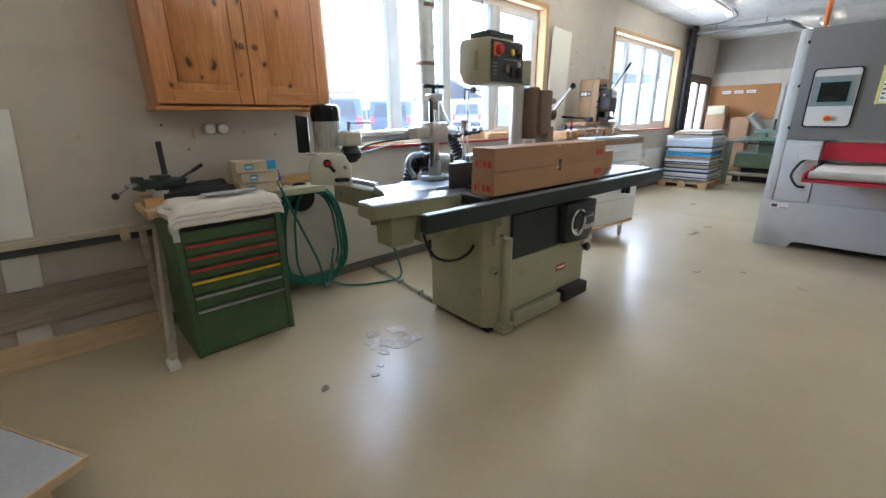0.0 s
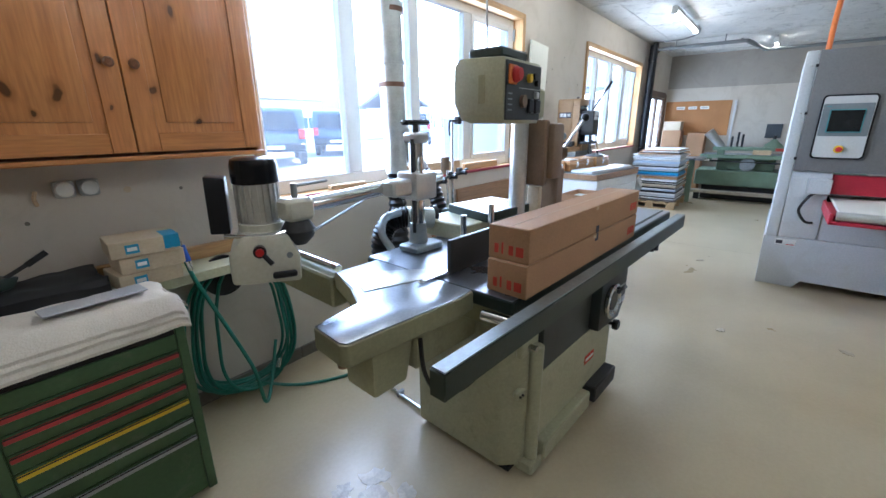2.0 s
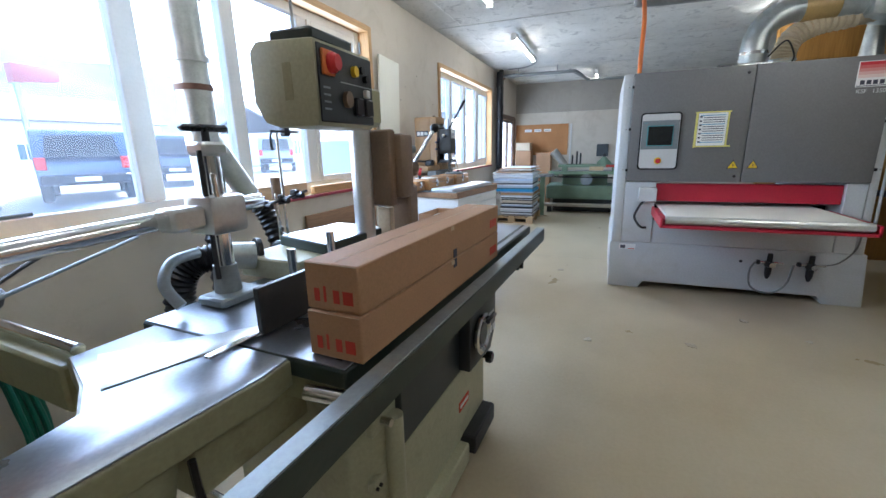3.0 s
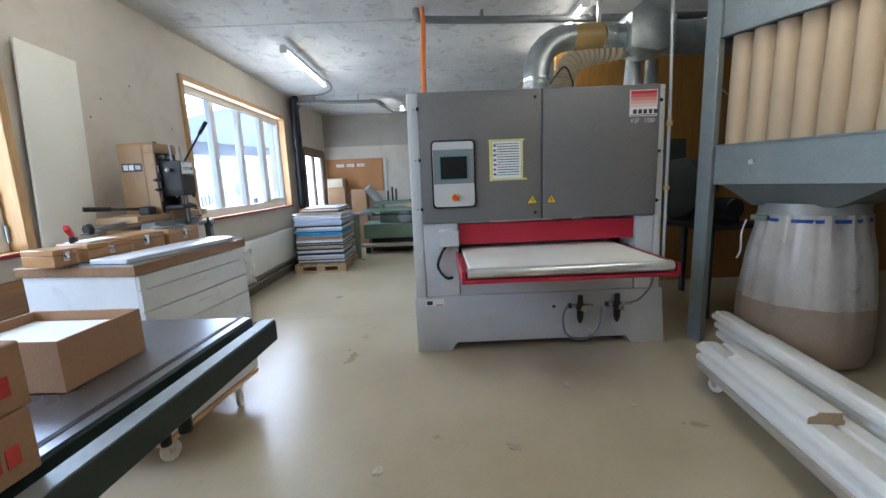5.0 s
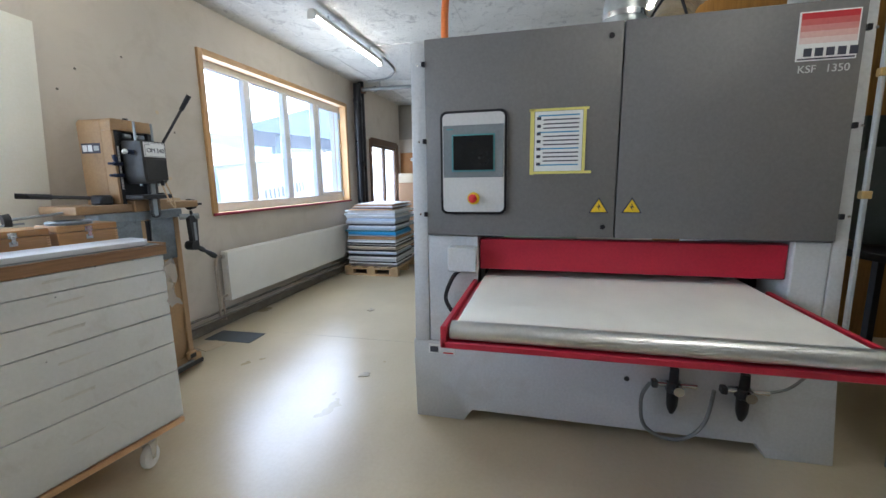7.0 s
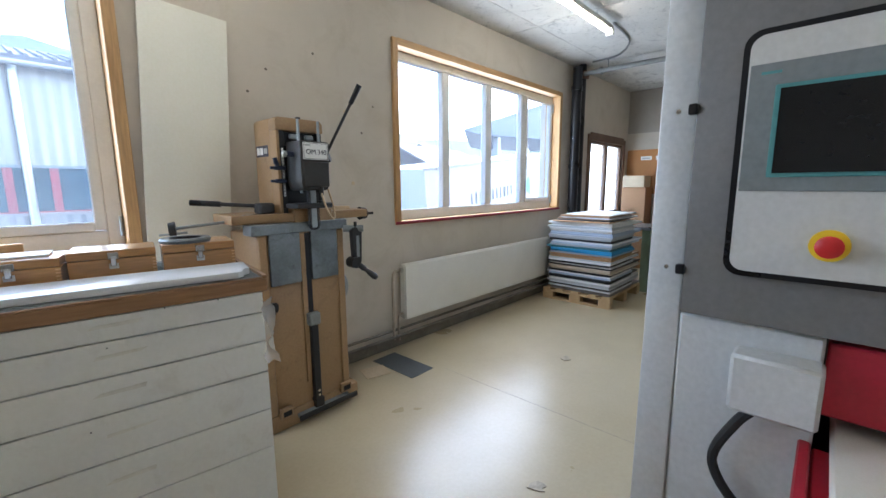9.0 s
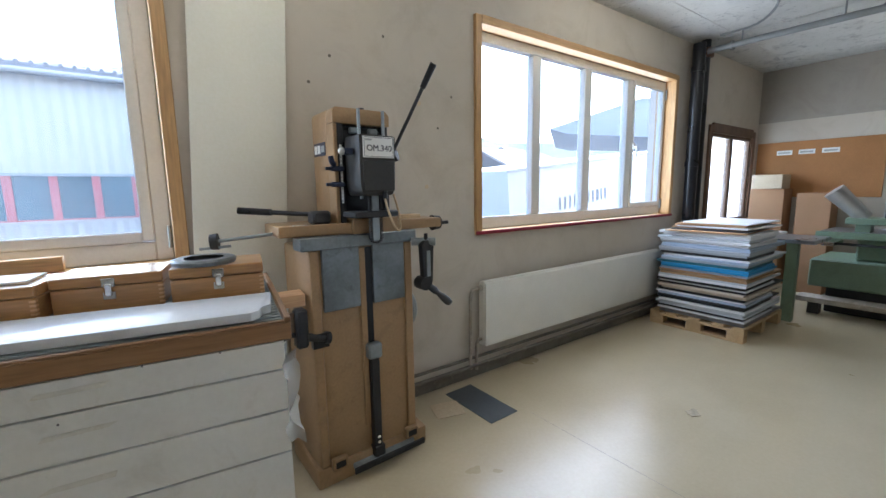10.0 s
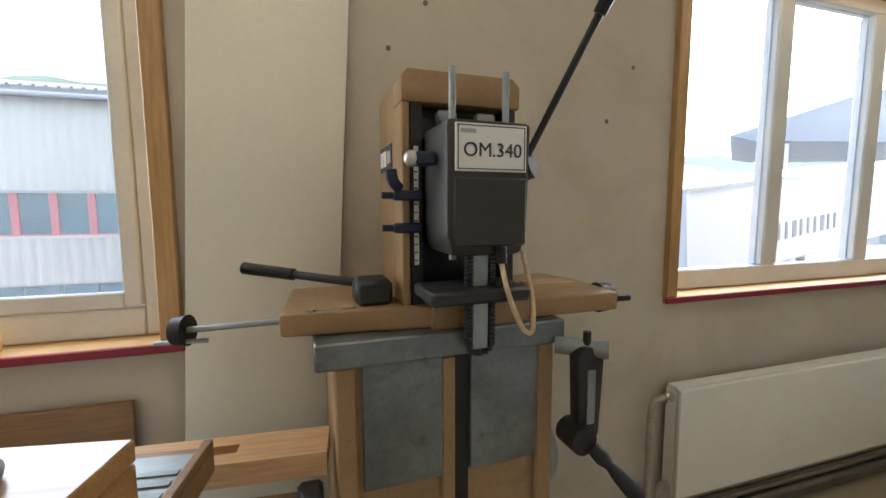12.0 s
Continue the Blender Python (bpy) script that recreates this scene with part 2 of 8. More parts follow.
NAVY = paint("navy_clamp_paint", (0.012, 0.02, 0.05), 0.4, var=0.2)
BLUE_GUN = paint("blue_plastic", (0.02, 0.08, 0.38), 0.4, var=0.1)
HOSE_GREEN = paint("green_rubber_hose", (0.012, 0.15, 0.105), 0.42, var=0.12)
TOWEL = paint("white_cotton_cloth", (0.70, 0.64, 0.56), 0.95, var=0.06, scale=5, fine=160, bump=0.5)
GREY_CLOTH = paint("grey_cloth", (0.42, 0.41, 0.42), 0.9, var=0.1, fine=150, bump=0.3)
SLATE = paint("dark_slate_mat", (0.07, 0.08, 0.09), 0.6, var=0.2)
PAPER = paint("white_paper", (0.82, 0.82, 0.80), 0.7, var=0.03)
INK = paint("dark_ink", (0.05, 0.05, 0.07), 0.7, var=0.05)
TAPE = paint("yellow_tape", (0.78, 0.70, 0.20), 0.5, var=0.1)
TAPE_BROWN = paint("brown_tape", (0.45, 0.30, 0.10), 0.35, var=0.08)
PANEL_SILVER = paint("silver_panel", (0.62, 0.62, 0.61), 0.4, 0.2, 0.03)
SCREEN = paint("dark_screen", (0.012, 0.013, 0.014), 0.12, var=0.05, bump=0)
TEAL = paint("teal_bezel", (0.09, 0.28, 0.29), 0.4, var=0.05)
SCREEN_GREY = paint("grey_bezel", (0.20, 0.22, 0.23), 0.4, var=0.05)
BAG = paint("beige_filter_cloth", (0.56, 0.44, 0.30), 0.9, var=0.05, scale=2, fine=180, bump=0.2)
POLYBAG = paint("clear_dust_bag", (0.50, 0.47, 0.44), 0.3, var=0.14, scale=5)
DUST = paint("sanding_dust_in_bag", (0.38, 0.30, 0.23), 0.5, var=0.08, scale=3)
PRIMED = paint("white_primed_moulding", (0.78, 0.76, 0.70), 0.5, var=0.05, scale=4)
MDF = paint("raw_board_edge", (0.52, 0.39, 0.25), 0.8, var=0.1)
PALLET = timber("pallet_wood", (0.58, 0.42, 0.24), (0.42, 0.28, 0.14), 0, 8, False, 0.8)
DIRTY_WOOD = timber("grey_weathered_wood", (0.50, 0.44, 0.36), (0.33, 0.28, 0.21), 0, 9, False, 0.75)
TOP_BROWN = timber("brown_worktop", (0.32, 0.18, 0.085), (0.22, 0.115, 0.05), 0, 8, False, 0.45)
STAIN = paint("dried_glue", (0.40, 0.34, 0.245), 0.33, var=0.25, scale=20, spec=0.6)
STAIN_PALE = paint("pale_dried_glue", (0.52, 0.47, 0.38), 0.36, var=0.2, scale=20, spec=0.6)
SOOT = paint("dusty_skirting", (0.16, 0.14, 0.115), 0.85, var=0.25, scale=5, dirt=(0.30, 0.27, 0.22))
PIPE_GREY = paint("grey_pipe_paint", (0.22, 0.225, 0.22), 0.5, 0.3, 0.12)
RUST = paint("rusty_pipe", (0.16, 0.085, 0.055), 0.6, 0.2, 0.25, 8)
BEIGE_FLEX = paint("beige_flex_hose", (0.52, 0.42, 0.27), 0.55, var=0.08)
CREAM_MACHINE = paint("cream_feeder_paint", (0.60, 0.58, 0.48), 0.4, var=0.06, dirt=(0.45, 0.42, 0.33))
TUBE = glow("fluorescent_tube", (1.0, 0.92, 0.77), 2.1)
LAMP_BODY = paint("lamp_housing", (0.70, 0.69, 0.64), 0.4, var=0.05)


# ---- mesh helpers ----
def bx(bm, x0, x1, y0, y1, z0, z1, bev=0.0, seg=1):
    v = [bm.verts.new(p) for p in ((x0, y0, z0), (x1, y0, z0), (x1, y1, z0), (x0, y1, z0), (x0, y0, z1), (x1, y0, z1), (x1, y1, z1), (x0, y1, z1))]
    fs = [bm.faces.new([v[i] for i in q]) for q in ((3, 2, 1, 0), (4, 5, 6, 7), (0, 1, 5, 4), (1, 2, 6, 5), (2, 3, 7, 6), (3, 0, 4, 7))]
    if bev:
        edges = {e for f in fs for e in f.edges}
        bmesh.ops.bevel(bm, geom=list(edges), offset=bev, segments=seg, affect="EDGES", profile=0.5)
    return bm


def B(*args, **kw):
    return bx(bmesh.new(), *args, **kw)


def ring(bm, c, side, up, r, seg):
    return [bm.verts.new(c + side * (r * math.cos(2 * math.pi * k / seg)) + up * (r * math.sin(2 * math.pi * k / seg))) for k in range(seg)]


def axes_of(d):
    d = d.normalized()
    side = d.cross(Vector((0, 0, 1)))
    if side.length < 1e-4:
        side = Vector((1, 0, 0))
    side.normalize()
    return side, side.cross(d).normalized()


def bridge(bm, a, b):
    for k in range(len(a)):
        bm.faces.new((a[k], a[(k + 1) % len(a)], b[(k + 1) % len(a)], b[k]))


def cy(bm, p0, p1, r, r2=None, seg=16, caps=True):
    p0, p1 = Vector(p0), Vector(p1)
    side, up = axes_of(p1 - p0)
    a, b = ring(bm, p0, side, up, r, seg), ring(bm, p1, side, up, r if r2 is None else r2, seg)
    bridge(bm, a, b)
    if caps:
        bm.faces.new(a[::-1])
        bm.faces.new(b)
    return bm


def C(*args, **kw):
    return cy(bmesh.new(), *args, **kw)


def lathe(bm, base, axis, profile, seg=24):
    """A turned body: profile is (distance along the axis, radius)."""
    base, axis = Vector(base), Vector(axis).normalized()
    side, up = axes_of(axis)
    rings = [ring(bm, base + axis * d, side, up, max(r, 0.0005), seg) for d, r in profile]
    for a, b in zip(rings, rings[1:]):
        bridge(bm, a, b)
    bm.faces.new(rings[0][::-1])
    bm.faces.new(rings[-1])
    return bm


def smooth_path(pts, steps=8):
    p = [Vector(q) for q in pts]
    out = []
    for i in range(len(p) - 1):
        a, b, c, d = p[max(i - 1, 0)], p[i], p[i + 1], p[min(i + 2, len(p) - 1)]
        for k in range(steps):
            s = k / steps
            out.append(0.5 * ((2 * b) + (c - a) * s + (2 * a - 5 * b + 4 * c - d) * s * s + (3 * b - a - 3 * c + d) * s ** 3))
    return out + [p[-1]]


def tube(bm, pts, r, seg=10, steps=8, ribs=0.0):
    """A hose or bent pipe along a smooth path; ribs makes it corrugated."""
    path = smooth_path(pts, steps) if steps > 1 else [Vector(q) for q in pts]
    prev, up = None, None
    for i, c in enumerate(path):
        d = (path[min(i + 1, len(path) - 1)] - path[max(i - 1, 0)]).normalized()
        if up is None:
            side, up = axes_of(d)
        side = d.cross(up).normalized()
        up = side.cross(d).normalized()
        rr = r + (ribs if i % 2 else -ribs)
        cur = ring(bm, c, side, up, rr, seg)
        if prev:
            bridge(bm, prev, cur)
        else:
            bm.faces.new(cur[::-1])
        prev = cur
    bm.faces.new(prev)
    return bm


def prism(bm, poly, z0, z1, plane="xy", bev=0.0):
    """A polygon pushed through from z0 to z1 along the axis left over by its plane."""
    def at(a, b, c):
        return {"xy": (a, b, c), "xz": (a, c, b), "yz": (c, a, b)}[plane]
    lo, hi = [bm.verts.new(at(a, b, z0)) for a, b in poly], [bm.verts.new(at(a, b, z1)) for a, b in poly]
    fs = [bm.faces.new(lo[::-1]), bm.faces.new(hi)]
    for k in range(len(poly)):
        j = (k + 1) % len(poly)
        fs.append(bm.faces.new((lo[k], lo[j], hi[j], hi[k])))
    if bev:
        bmesh.ops.bevel(bm, geom=list({e for f in fs for e in f.edges}), offset=bev, segments=2, affect="EDGES", profile=0.5)
    return bm


def P(*args, **kw):
    return prism(bmesh.new(), *args, **kw)


def ball(bm, c, r, sx=1, sy=1, sz=1, seg=14):
    m = Matrix.Translation(c) @ Matrix.Diagonal((sx * r, sy * r, sz * r, 1))
    bmesh.ops.create_uvsphere(bm, u_segments=seg, v_segments=seg // 2 + 2, radius=1, matrix=m)
    return bm


def mesh_of(name, bm, material, sharp=38):
    bmesh.ops.recalc_face_normals(bm, faces=bm.faces)
    me = bpy.data.meshes.new(name)
    bm.to_mesh(me)
    bm.free()
    for p in me.polygons:
        p.use_smooth = True
    me.set_sharp_from_angle(angle=radians(sharp))
    me.materials.append(material)
    return me


def part(name, bm, material, parent, label=""):
    ob = new(name, mesh_of(name, bm, material))
    ob.parent = parent
    return tagged(ob, label)


def thing(name, label, category, x=0.0, y=0.0, z=0.0, rz=0.0, group="", kind=""):
    ob = new(name)
    ob.empty_display_size = 0.1
    ob.matrix_world = pose(x, y, z, 0, 0, rz)
    return tagged(ob, label, category, group, kind)


def solo(name, bm, material, label, category, x=0.0, y=0.0, z=0.0, rz=0.0, group="", kind=""):
    ob = new(name, mesh_of(name, bm, material))
    ob.matrix_world = pose(x, y, z, 0, 0, rz)
    return tagged(ob, label, category, group, kind)


def lettering(name, text, size, material, parent, m, depth=0.001, bold=0.0):
    """Raised lettering as a mesh, at the pose m under its parent."""
    cu = bpy.data.curves.new(name, "FONT")
    cu.body, cu.size, cu.extrude, cu.align_x, cu.align_y = text, size, depth, "CENTER", "CENTER"
    cu.offset = bold
    tmp = new(name, cu)
    me = bpy.data.meshes.new_from_object(tmp.evaluated_get(bpy.context.evaluated_depsgraph_get()))
    bpy.data.objects.remove(tmp)
    me.materials.clear()
    me.materials.append(material)
    ob = new(name, me)
    ob.parent, ob.matrix_local = parent, m
    return ob


# ---- the room ----
X0, X1, Y0, Y1, TOP = -3.2, 12.42, -5.6, 3.40, 3.12


def wall_with_holes(name, x0, x1, holes, y0, y1, z0, z1, material, label):
    """A wall along x, from y0 to y1 thick, with openings (x0, x1, z0, z1) that go through it."""
    bm = bmesh.new()
    xs = x0
    for a, b, c, d in holes:
        bx(bm, xs, a, y0, y1, z0, z1)
        bx(bm, a, b, y0, y1, z0, c)
        bx(bm, a, b, y0, y1, d, z1)
        xs = b
    bx(bm, xs, x1, y0, y1, z0, z1)
    return solo(name, bm, material, label, "wall", kind="structure")


W1, W2, W3 = (1.77, 4.965, 1.12, 2.72), (6.83, 9.82, 1.13, 2.71), (10.80, 12.16, 0.95, 2.16)
solo("floor", B(X0, X1, Y0, Y1, -0.3, 0.0), FLOOR, "glossy sealed beige concrete workshop floor with stains", "floor", kind="structure")
wall_with_holes("wall_north", X0 - 0.3, X1 + 0.3, [W1, W2, W3], Y1, Y1 + 0.30, -0.3, TOP + 0.3, PLASTER, "cream plastered wall with three windows, stained")
solo("wall_east", B(X1, X1 + 0.3, Y0, Y1, -0.3, TOP), PLASTER, "cream plastered end wall of the workshop", "wall", kind="structure")
solo("trim", B(X1 - 0.004, X1, Y0, Y1, 2.38, TOP), PLASTER_GREY, "grey painted band along the top of the wall", "painted band", kind="structure")
# south and west walls are unseen, added to keep sun out and bounce light
solo("wall_south", B(X0 - 0.3, X1 + 0.3, Y0 - 0.3, Y0, -0.3, TOP + 0.3), PLASTER, "plain cream plastered wall, unseen, added to close the workshop", "wall", kind="structure")
solo("wall_west", B(X0 - 0.3, X0, Y0, Y1, -0.3, TOP), PLASTER, "plain cream plastered wall, unseen, added to close the workshop", "wall", kind="structure")
solo("partition_wall", B(7.75, 7.83, Y0, -0.85, 0, TOP), PLY, "yellow-brown plywood partition behind the machines", "wall", kind="structure")


def ceiling():
    bm = B(X0, X1, Y0, Y1, TOP, TOP + 0.3)
    for k in range(9):
        x = X0 + 1.2 + 1.75 * k
        bx(bm, x, x + 0.012, Y0, Y1, TOP - 0.007, TOP)
    for k in range(5):
        y = Y0 + 1.0 + 1.9 * k
        bx(bm, X0, X1, y, y + 0.01, TOP - 0.005, TOP)
    solo("ceiling", bm, CONCRETE, "rough cast concrete ceiling with board marks", "ceiling", kind="structure")


ceiling()
for a, b in ((X0, 1.9), (1.9, 6.2), (6.2, 10.0), (10.35, X1)):
    solo("baseboard", B(a + 0.002, b - 0.002, Y1 - 0.022, Y1, 0, 0.085, bev=0.004), SOOT, "dusty dark skirting strip along the wall", "skirting", kind="structure")


def window(name, hole, bars, sash, label, casing=True, wood=None, w=0.075, right=0.075, s=0.05, deep=0.09):
    """A window in the north wall: wooden lining, white frame with upright bars, panes; bars are (x0, x1)."""
    a, b, c, d = hole
    top = thing(name, label, "window", kind="structure")
    if casing:
        t = 0.055
        yf, yb = Y1 - 0.028, Y1 + 0.20
        part("casing", B(a - 0.004, a + t, yf, yb, c + 0.03, d, bev=0.004), OAK, top, "wooden window lining")
        part("casing", B(b - t, b + 0.004, yf, yb, c + 0.03, d, bev=0.004), OAK, top)
        part("casing", B(a + t, b - t, yf, yb, d - t, d + 0.004, bev=0.004), OAK_X, top)
        sill = part("window_sill", B(a + 0.001, b - 0.001, Y1 - 0.02, yb, c, c + 0.03, bev=0.003), OAK_X, top, "wooden sill board")
        part("sill_edge", B(a - 0.01, b + 0.01, Y1 - 0.036, Y1 - 0.021, c + 0.004, c + 0.03, bev=0.003), RED_STRIP, sill, "dark red edge strip")
        a, b, c, d = a + t, b - t, c + 0.03, d - t
    fm = wood or WINDOW_WHITE
    y = Y1 + deep
    part("window_frame", B(a, a + w, y, y + 0.07, c, d, bev=0.006), fm, top)
    part("window_frame", B(b - right, b, y, y + 0.07, c, d, bev=0.006), fm, top)
    part("window_frame", B(a + w, b - right, y, y + 0.07, c, c + w + 0.02, bev=0.006), fm, top)
    part("window_frame", B(a + w, b - right, y, y + 0.07, d - w, d, bev=0.006), fm, top)
    edges = [a + w]
    for p, q in bars:
        part("mullion", B(p, q, y - 0.004, y + 0.074, c + w + 0.02, d - w, bev=0.008), fm, top)
        edges += [p, q]
    edges.append(b - right)
    panes = list(zip(edges[0::2], edges[1::2]))
    for k, (p, q) in enumerate(panes):
        g = part("pane", B(p, q, y + 0.03, y + 0.036, c + w + 0.02, d - w), GLASS, top)
        g.visible_shadow = False
    if sash:
        p, q = panes[-1]
        bm = bmesh.new()
        for u0, u1, v0, v1 in ((p, p + s, c + 0.1, d - w), (q - s, q, c + 0.1, d - w), (p + s, q - s, c + 0.095, c + 0.145), (p + s, q - s, d - w - s, d - w)):
            bx(bm, u0, u1, y - 0.012, y + 0.028, v0, v1, bev=0.005)
        ob = part("sash", bm, fm, top, "opening casement")
        hb = B(p + 0.012, p + 0.036, y - 0.03, y - 0.012, (c + d) / 2 - 0.03, (c + d) / 2 + 0.04, bev=0.004)
        bx(hb, p + 0.014, p + 0.034, y - 0.06, y - 0.045, (c + d) / 2 - 0.12, (c + d) / 2 + 0.01, bev=0.004)
        bx(hb, p + 0.018, p + 0.03, y - 0.05, y - 0.03, (c + d) / 2 - 0.01, (c + d) / 2 + 0.005)
        part("window_handle", hb, ALU, ob)
        for hz in (c + 0.06, d - 0.20):
            part("hinge", C((b - 0.012, y - 0.014, hz), (b - 0.012, y - 0.014, hz + 0.11), 0.009, seg=10), STEEL_GREY, top, "grey window hinge")
    return top


window("window_1", W1, [(2.535, 2.665), (3.23, 3.345), (3.98, 4.10)], True, "wide four-part white window in a wooden lining")
window("window_2", W2, [(7.55, 7.655), (8.262, 8.37), (8.99, 9.09)], True, "four-part white window in a wooden lining above a radiator", right=0.035, s=0.035)
window("window_3", W3, [(11.44, 11.52)], False, "small dark brown wooden window beside the cork board", False, DARKWOOD, w=0.045, right=0.045, deep=0.0)
bmw = bmesh.new()
bx(bmw, W3[0] - 0.09, W3[0], Y1 - 0.03, Y1, W3[2] - 0.05, W3[3] + 0.09, bev=0.005)
bx(bmw, W3[1], W3[1] + 0.09, Y1 - 0.03, Y1, W3[2] - 0.05, W3[3] + 0.09, bev=0.005)
bx(bmw, W3[0], W3[1], Y1 - 0.03, Y1, W3[3], W3[3] + 0.12, bev=0.005)
solo("window_trim", bmw, DARKWOOD, "dark brown wooden trim round the small window", "trim", kind="structure")


# ---- outdoors ----
GROUND = paint("asphalt_yard", (0.17, 0.165, 0.155), 0.9, var=0.12, scale=0.3, fine=30, bump=0.2)


def ground_height(x, y):
    s = min(1.0, max(0.0, (x - 2.5) / 5.0))
    near = -2.4 + 2.75 * s * s * (3 - 2 * s)
    far = min(1.0, max(0.0, (math.hypot(x, y) - 60) / 200))
    return near * (1 - far) - 0.5 * far


def ground():
    bm = bmesh.new()
    xs = [-3000, -800, -200, -60, -20, -8, X0 - 0.3, 0.0, 2.5, 3.3, 4.1, 5.0, 5.8, 6.6, 7.5, 9, X1 + 0.3, 18, 25, 40, 70, 150, 400, 1200, 3000]
    ys = [-3000, -600, -100, -30, Y0 - 0.3, 0.0, Y1 + 0.3, 6, 9, 12, 16, 22, 30, 45, 70, 120, 250, 600, 1500, 3000]
    g = {}
    for i, x in enumerate(xs):
        for j, y in enumerate(ys):
            g[i, j] = bm.verts.new((x, y, ground_height(x, y)))
    for i in range(len(xs) - 1):
        for j in range(len(ys) - 1):
            cx, cy_ = (xs[i] + xs[i + 1]) / 2, (ys[j] + ys[j + 1]) / 2
            if X0 - 0.3 < cx < X1 + 0.3 and Y0 - 0.3 < cy_ < Y1 + 0.3:
                continue
            bm.faces.new((g[i, j], g[i + 1, j], g[i + 1, j + 1], g[i, j + 1]))
    solo("ground", bm, GROUND, "pale asphalt yard outside the workshop", "ground", kind="structure")


ground()


# ---- wide-belt sander ----
def sander():
    s = thing("wide_belt_sander", "grey and light grey wide-belt sander with a red infeed table", "sanding machine", 5.685, 0.004, 0)
    xb = 1.65
    bm = B(0.02, xb, -1.10, 0.85, 1.14, 2.17, bev=0.01)
    part("upper_body", bm, SAND_LIGHT, s)
    part("side_column", P([(-0.012, 0.50), (0.03, 2.19), (xb, 2.19), (xb, 0.50)], 0.852, 0.94, "xz", bev=0.008), SAND_LIGHT, s)
    part("side_column", P([(-0.012, 0.50), (0.03, 2.19), (xb, 2.19), (xb, 0.50)], -1.165, -1.102, "xz", bev=0.008), SAND_LIGHT, s)
    base = P([(-1.24, 0.0), (-0.94, 0.0), (-0.90, 0.085), (0.60, 0.085), (0.645, 0.0), (0.945, 0.0), (0.955, 0.50), (-1.20, 0.50)], 0.0, xb, "yz", bev=0.008)
    part("base", base, SAND_LIGHT, s)
    # throat behind the belt: cheeks, red guard, black block for the shade inside
    part("cheek", B(0.0, xb, 0.56, 0.85, 0.502, 1.138, bev=0.006), SAND_LIGHT, s)
    part("cheek", B(0.0, xb, -1.10, -0.95, 0.502, 1.138, bev=0.006), SAND_LIGHT, s)
    part("throat_shade", B(0.30, xb, -0.949, 0.559, 0.502, 0.90), BLACK, s, "black block standing for shade in the opening under the guard")
    part("lower_panel", B(0.012, 0.06, -0.948, 0.558, 0.502, 0.74, bev=0.004), SAND_LIGHT, s)
    part("red_guard", B(0.03, 0.10, -0.945, 0.555, 0.945, 1.120, bev=0.005), SAND_RED, s, "dark red guard over the belt")
    part("switch_block", B(-0.085, 0.0, 0.555, 0.72, 0.945, 1.085, bev=0.008), SAND_LIGHT, s)
    for y0, y1, n in ((-0.143, 0.848, 0), (-1.098, -0.149, 1)):
        d = part("door", B(-0.022, 0.019, y0, y1, 1.143, 2.185, bev=0.007, seg=2), SAND_GREY, s, "dark grey steel door")
        for z in (1.20, 2.12):
            y = y0 + 0.055 if n == 0 else y1 - 0.0
            if n == 0:
                part("lock", C((-0.026, y, z), (-0.018, y, z), 0.013), BLACK, d)
        ye = 0.853 if n == 0 else -1.104
        for z in (1.26, 1.66, 2.06):
            part("hinge", B(-0.034, -0.012, ye - 0.010, ye + 0.010, z - 0.013, z + 0.013, bev=0.003), BLACK, d)
            part("bolt", C((-0.016, ye + 0.035 * (1 if n == 0 else -1), z), (-0.010, ye + 0.035 * (1 if n == 0 else -1), z), 0.006, seg=10), CHROME, d)
    # control panel with rounded corners
    def rounded(y0, y1, z0, z1, r):
        return [(cy_ + r * math.cos(radians(a)), cz + r * math.sin(radians(a))) for cy_, cz, a0 in ((y1 - r, z1 - r, 0), (y0 + r, z1 - r, 90), (y0 + r, z0 + r, 180), (y1 - r, z0 + r, 270)) for a in range(a0, a0 + 91, 18)]
    oy = 0.028
    pn = part("control_panel", P(rounded(0.374 + oy, 0.732 + oy, 1.264, 1.810, 0.035), -0.040, -0.0225, "yz"), BLACK, s, "control panel with a touch screen")
    part("plate", P(rounded(0.387 + oy, 0.719 + oy, 1.277, 1.797, 0.028), -0.043, -0.0405, "yz"), PANEL_SILVER, pn)
    part("display_surround", B(-0.047, -0.0435, 0.391 + oy, 0.715 + oy, 1.462, 1.735, bev=0.001), SCREEN_GREY, pn)
    part("maker_mark", B(-0.0478, -0.047, 0.66 + oy, 0.695 + oy, 1.712, 1.718), TEAL, pn)
    part("bezel", B(-0.051, -0.0475, 0.435 + oy, 0.668 + oy, 1.492, 1.688, bev=0.002), TEAL, pn)
    part("screen", B(-0.0545, -0.0515, 0.445 + oy, 0.658 + oy, 1.501, 1.679), SCREEN, pn, "dark touch screen, switched off")
    part("emergency_stop_collar", C((-0.043, 0.55 + oy, 1.35), (-0.055, 0.55 + oy, 1.35), 0.033, seg=28), YELLOW, pn)
    part("emergency_stop", lathe(bmesh.new(), (-0.055, 0.55 + oy, 1.35), (-1, 0, 0), [(0, 0.012), (0.015, 0.012), (0.016, 0.022), (0.026, 0.023), (0.031, 0.016)], 24), RED, pn, "red stop button")
    # notice sheet with tape
    nt = part("notice", B(-0.0255, -0.0235, 0.028, 0.262, 1.488, 1.786), PAPER, s, "white printed sheet held with yellow tape")
    for k in range(13):
        z = 1.765 - 0.0205 * k
        w = 0.175 if k % 4 else 0.20
        part("print_line", B(-0.0275, -0.026, 0.045, 0.045 + w, z - 0.003, z + 0.003), BLUE if k % 4 == 0 else INK, nt)
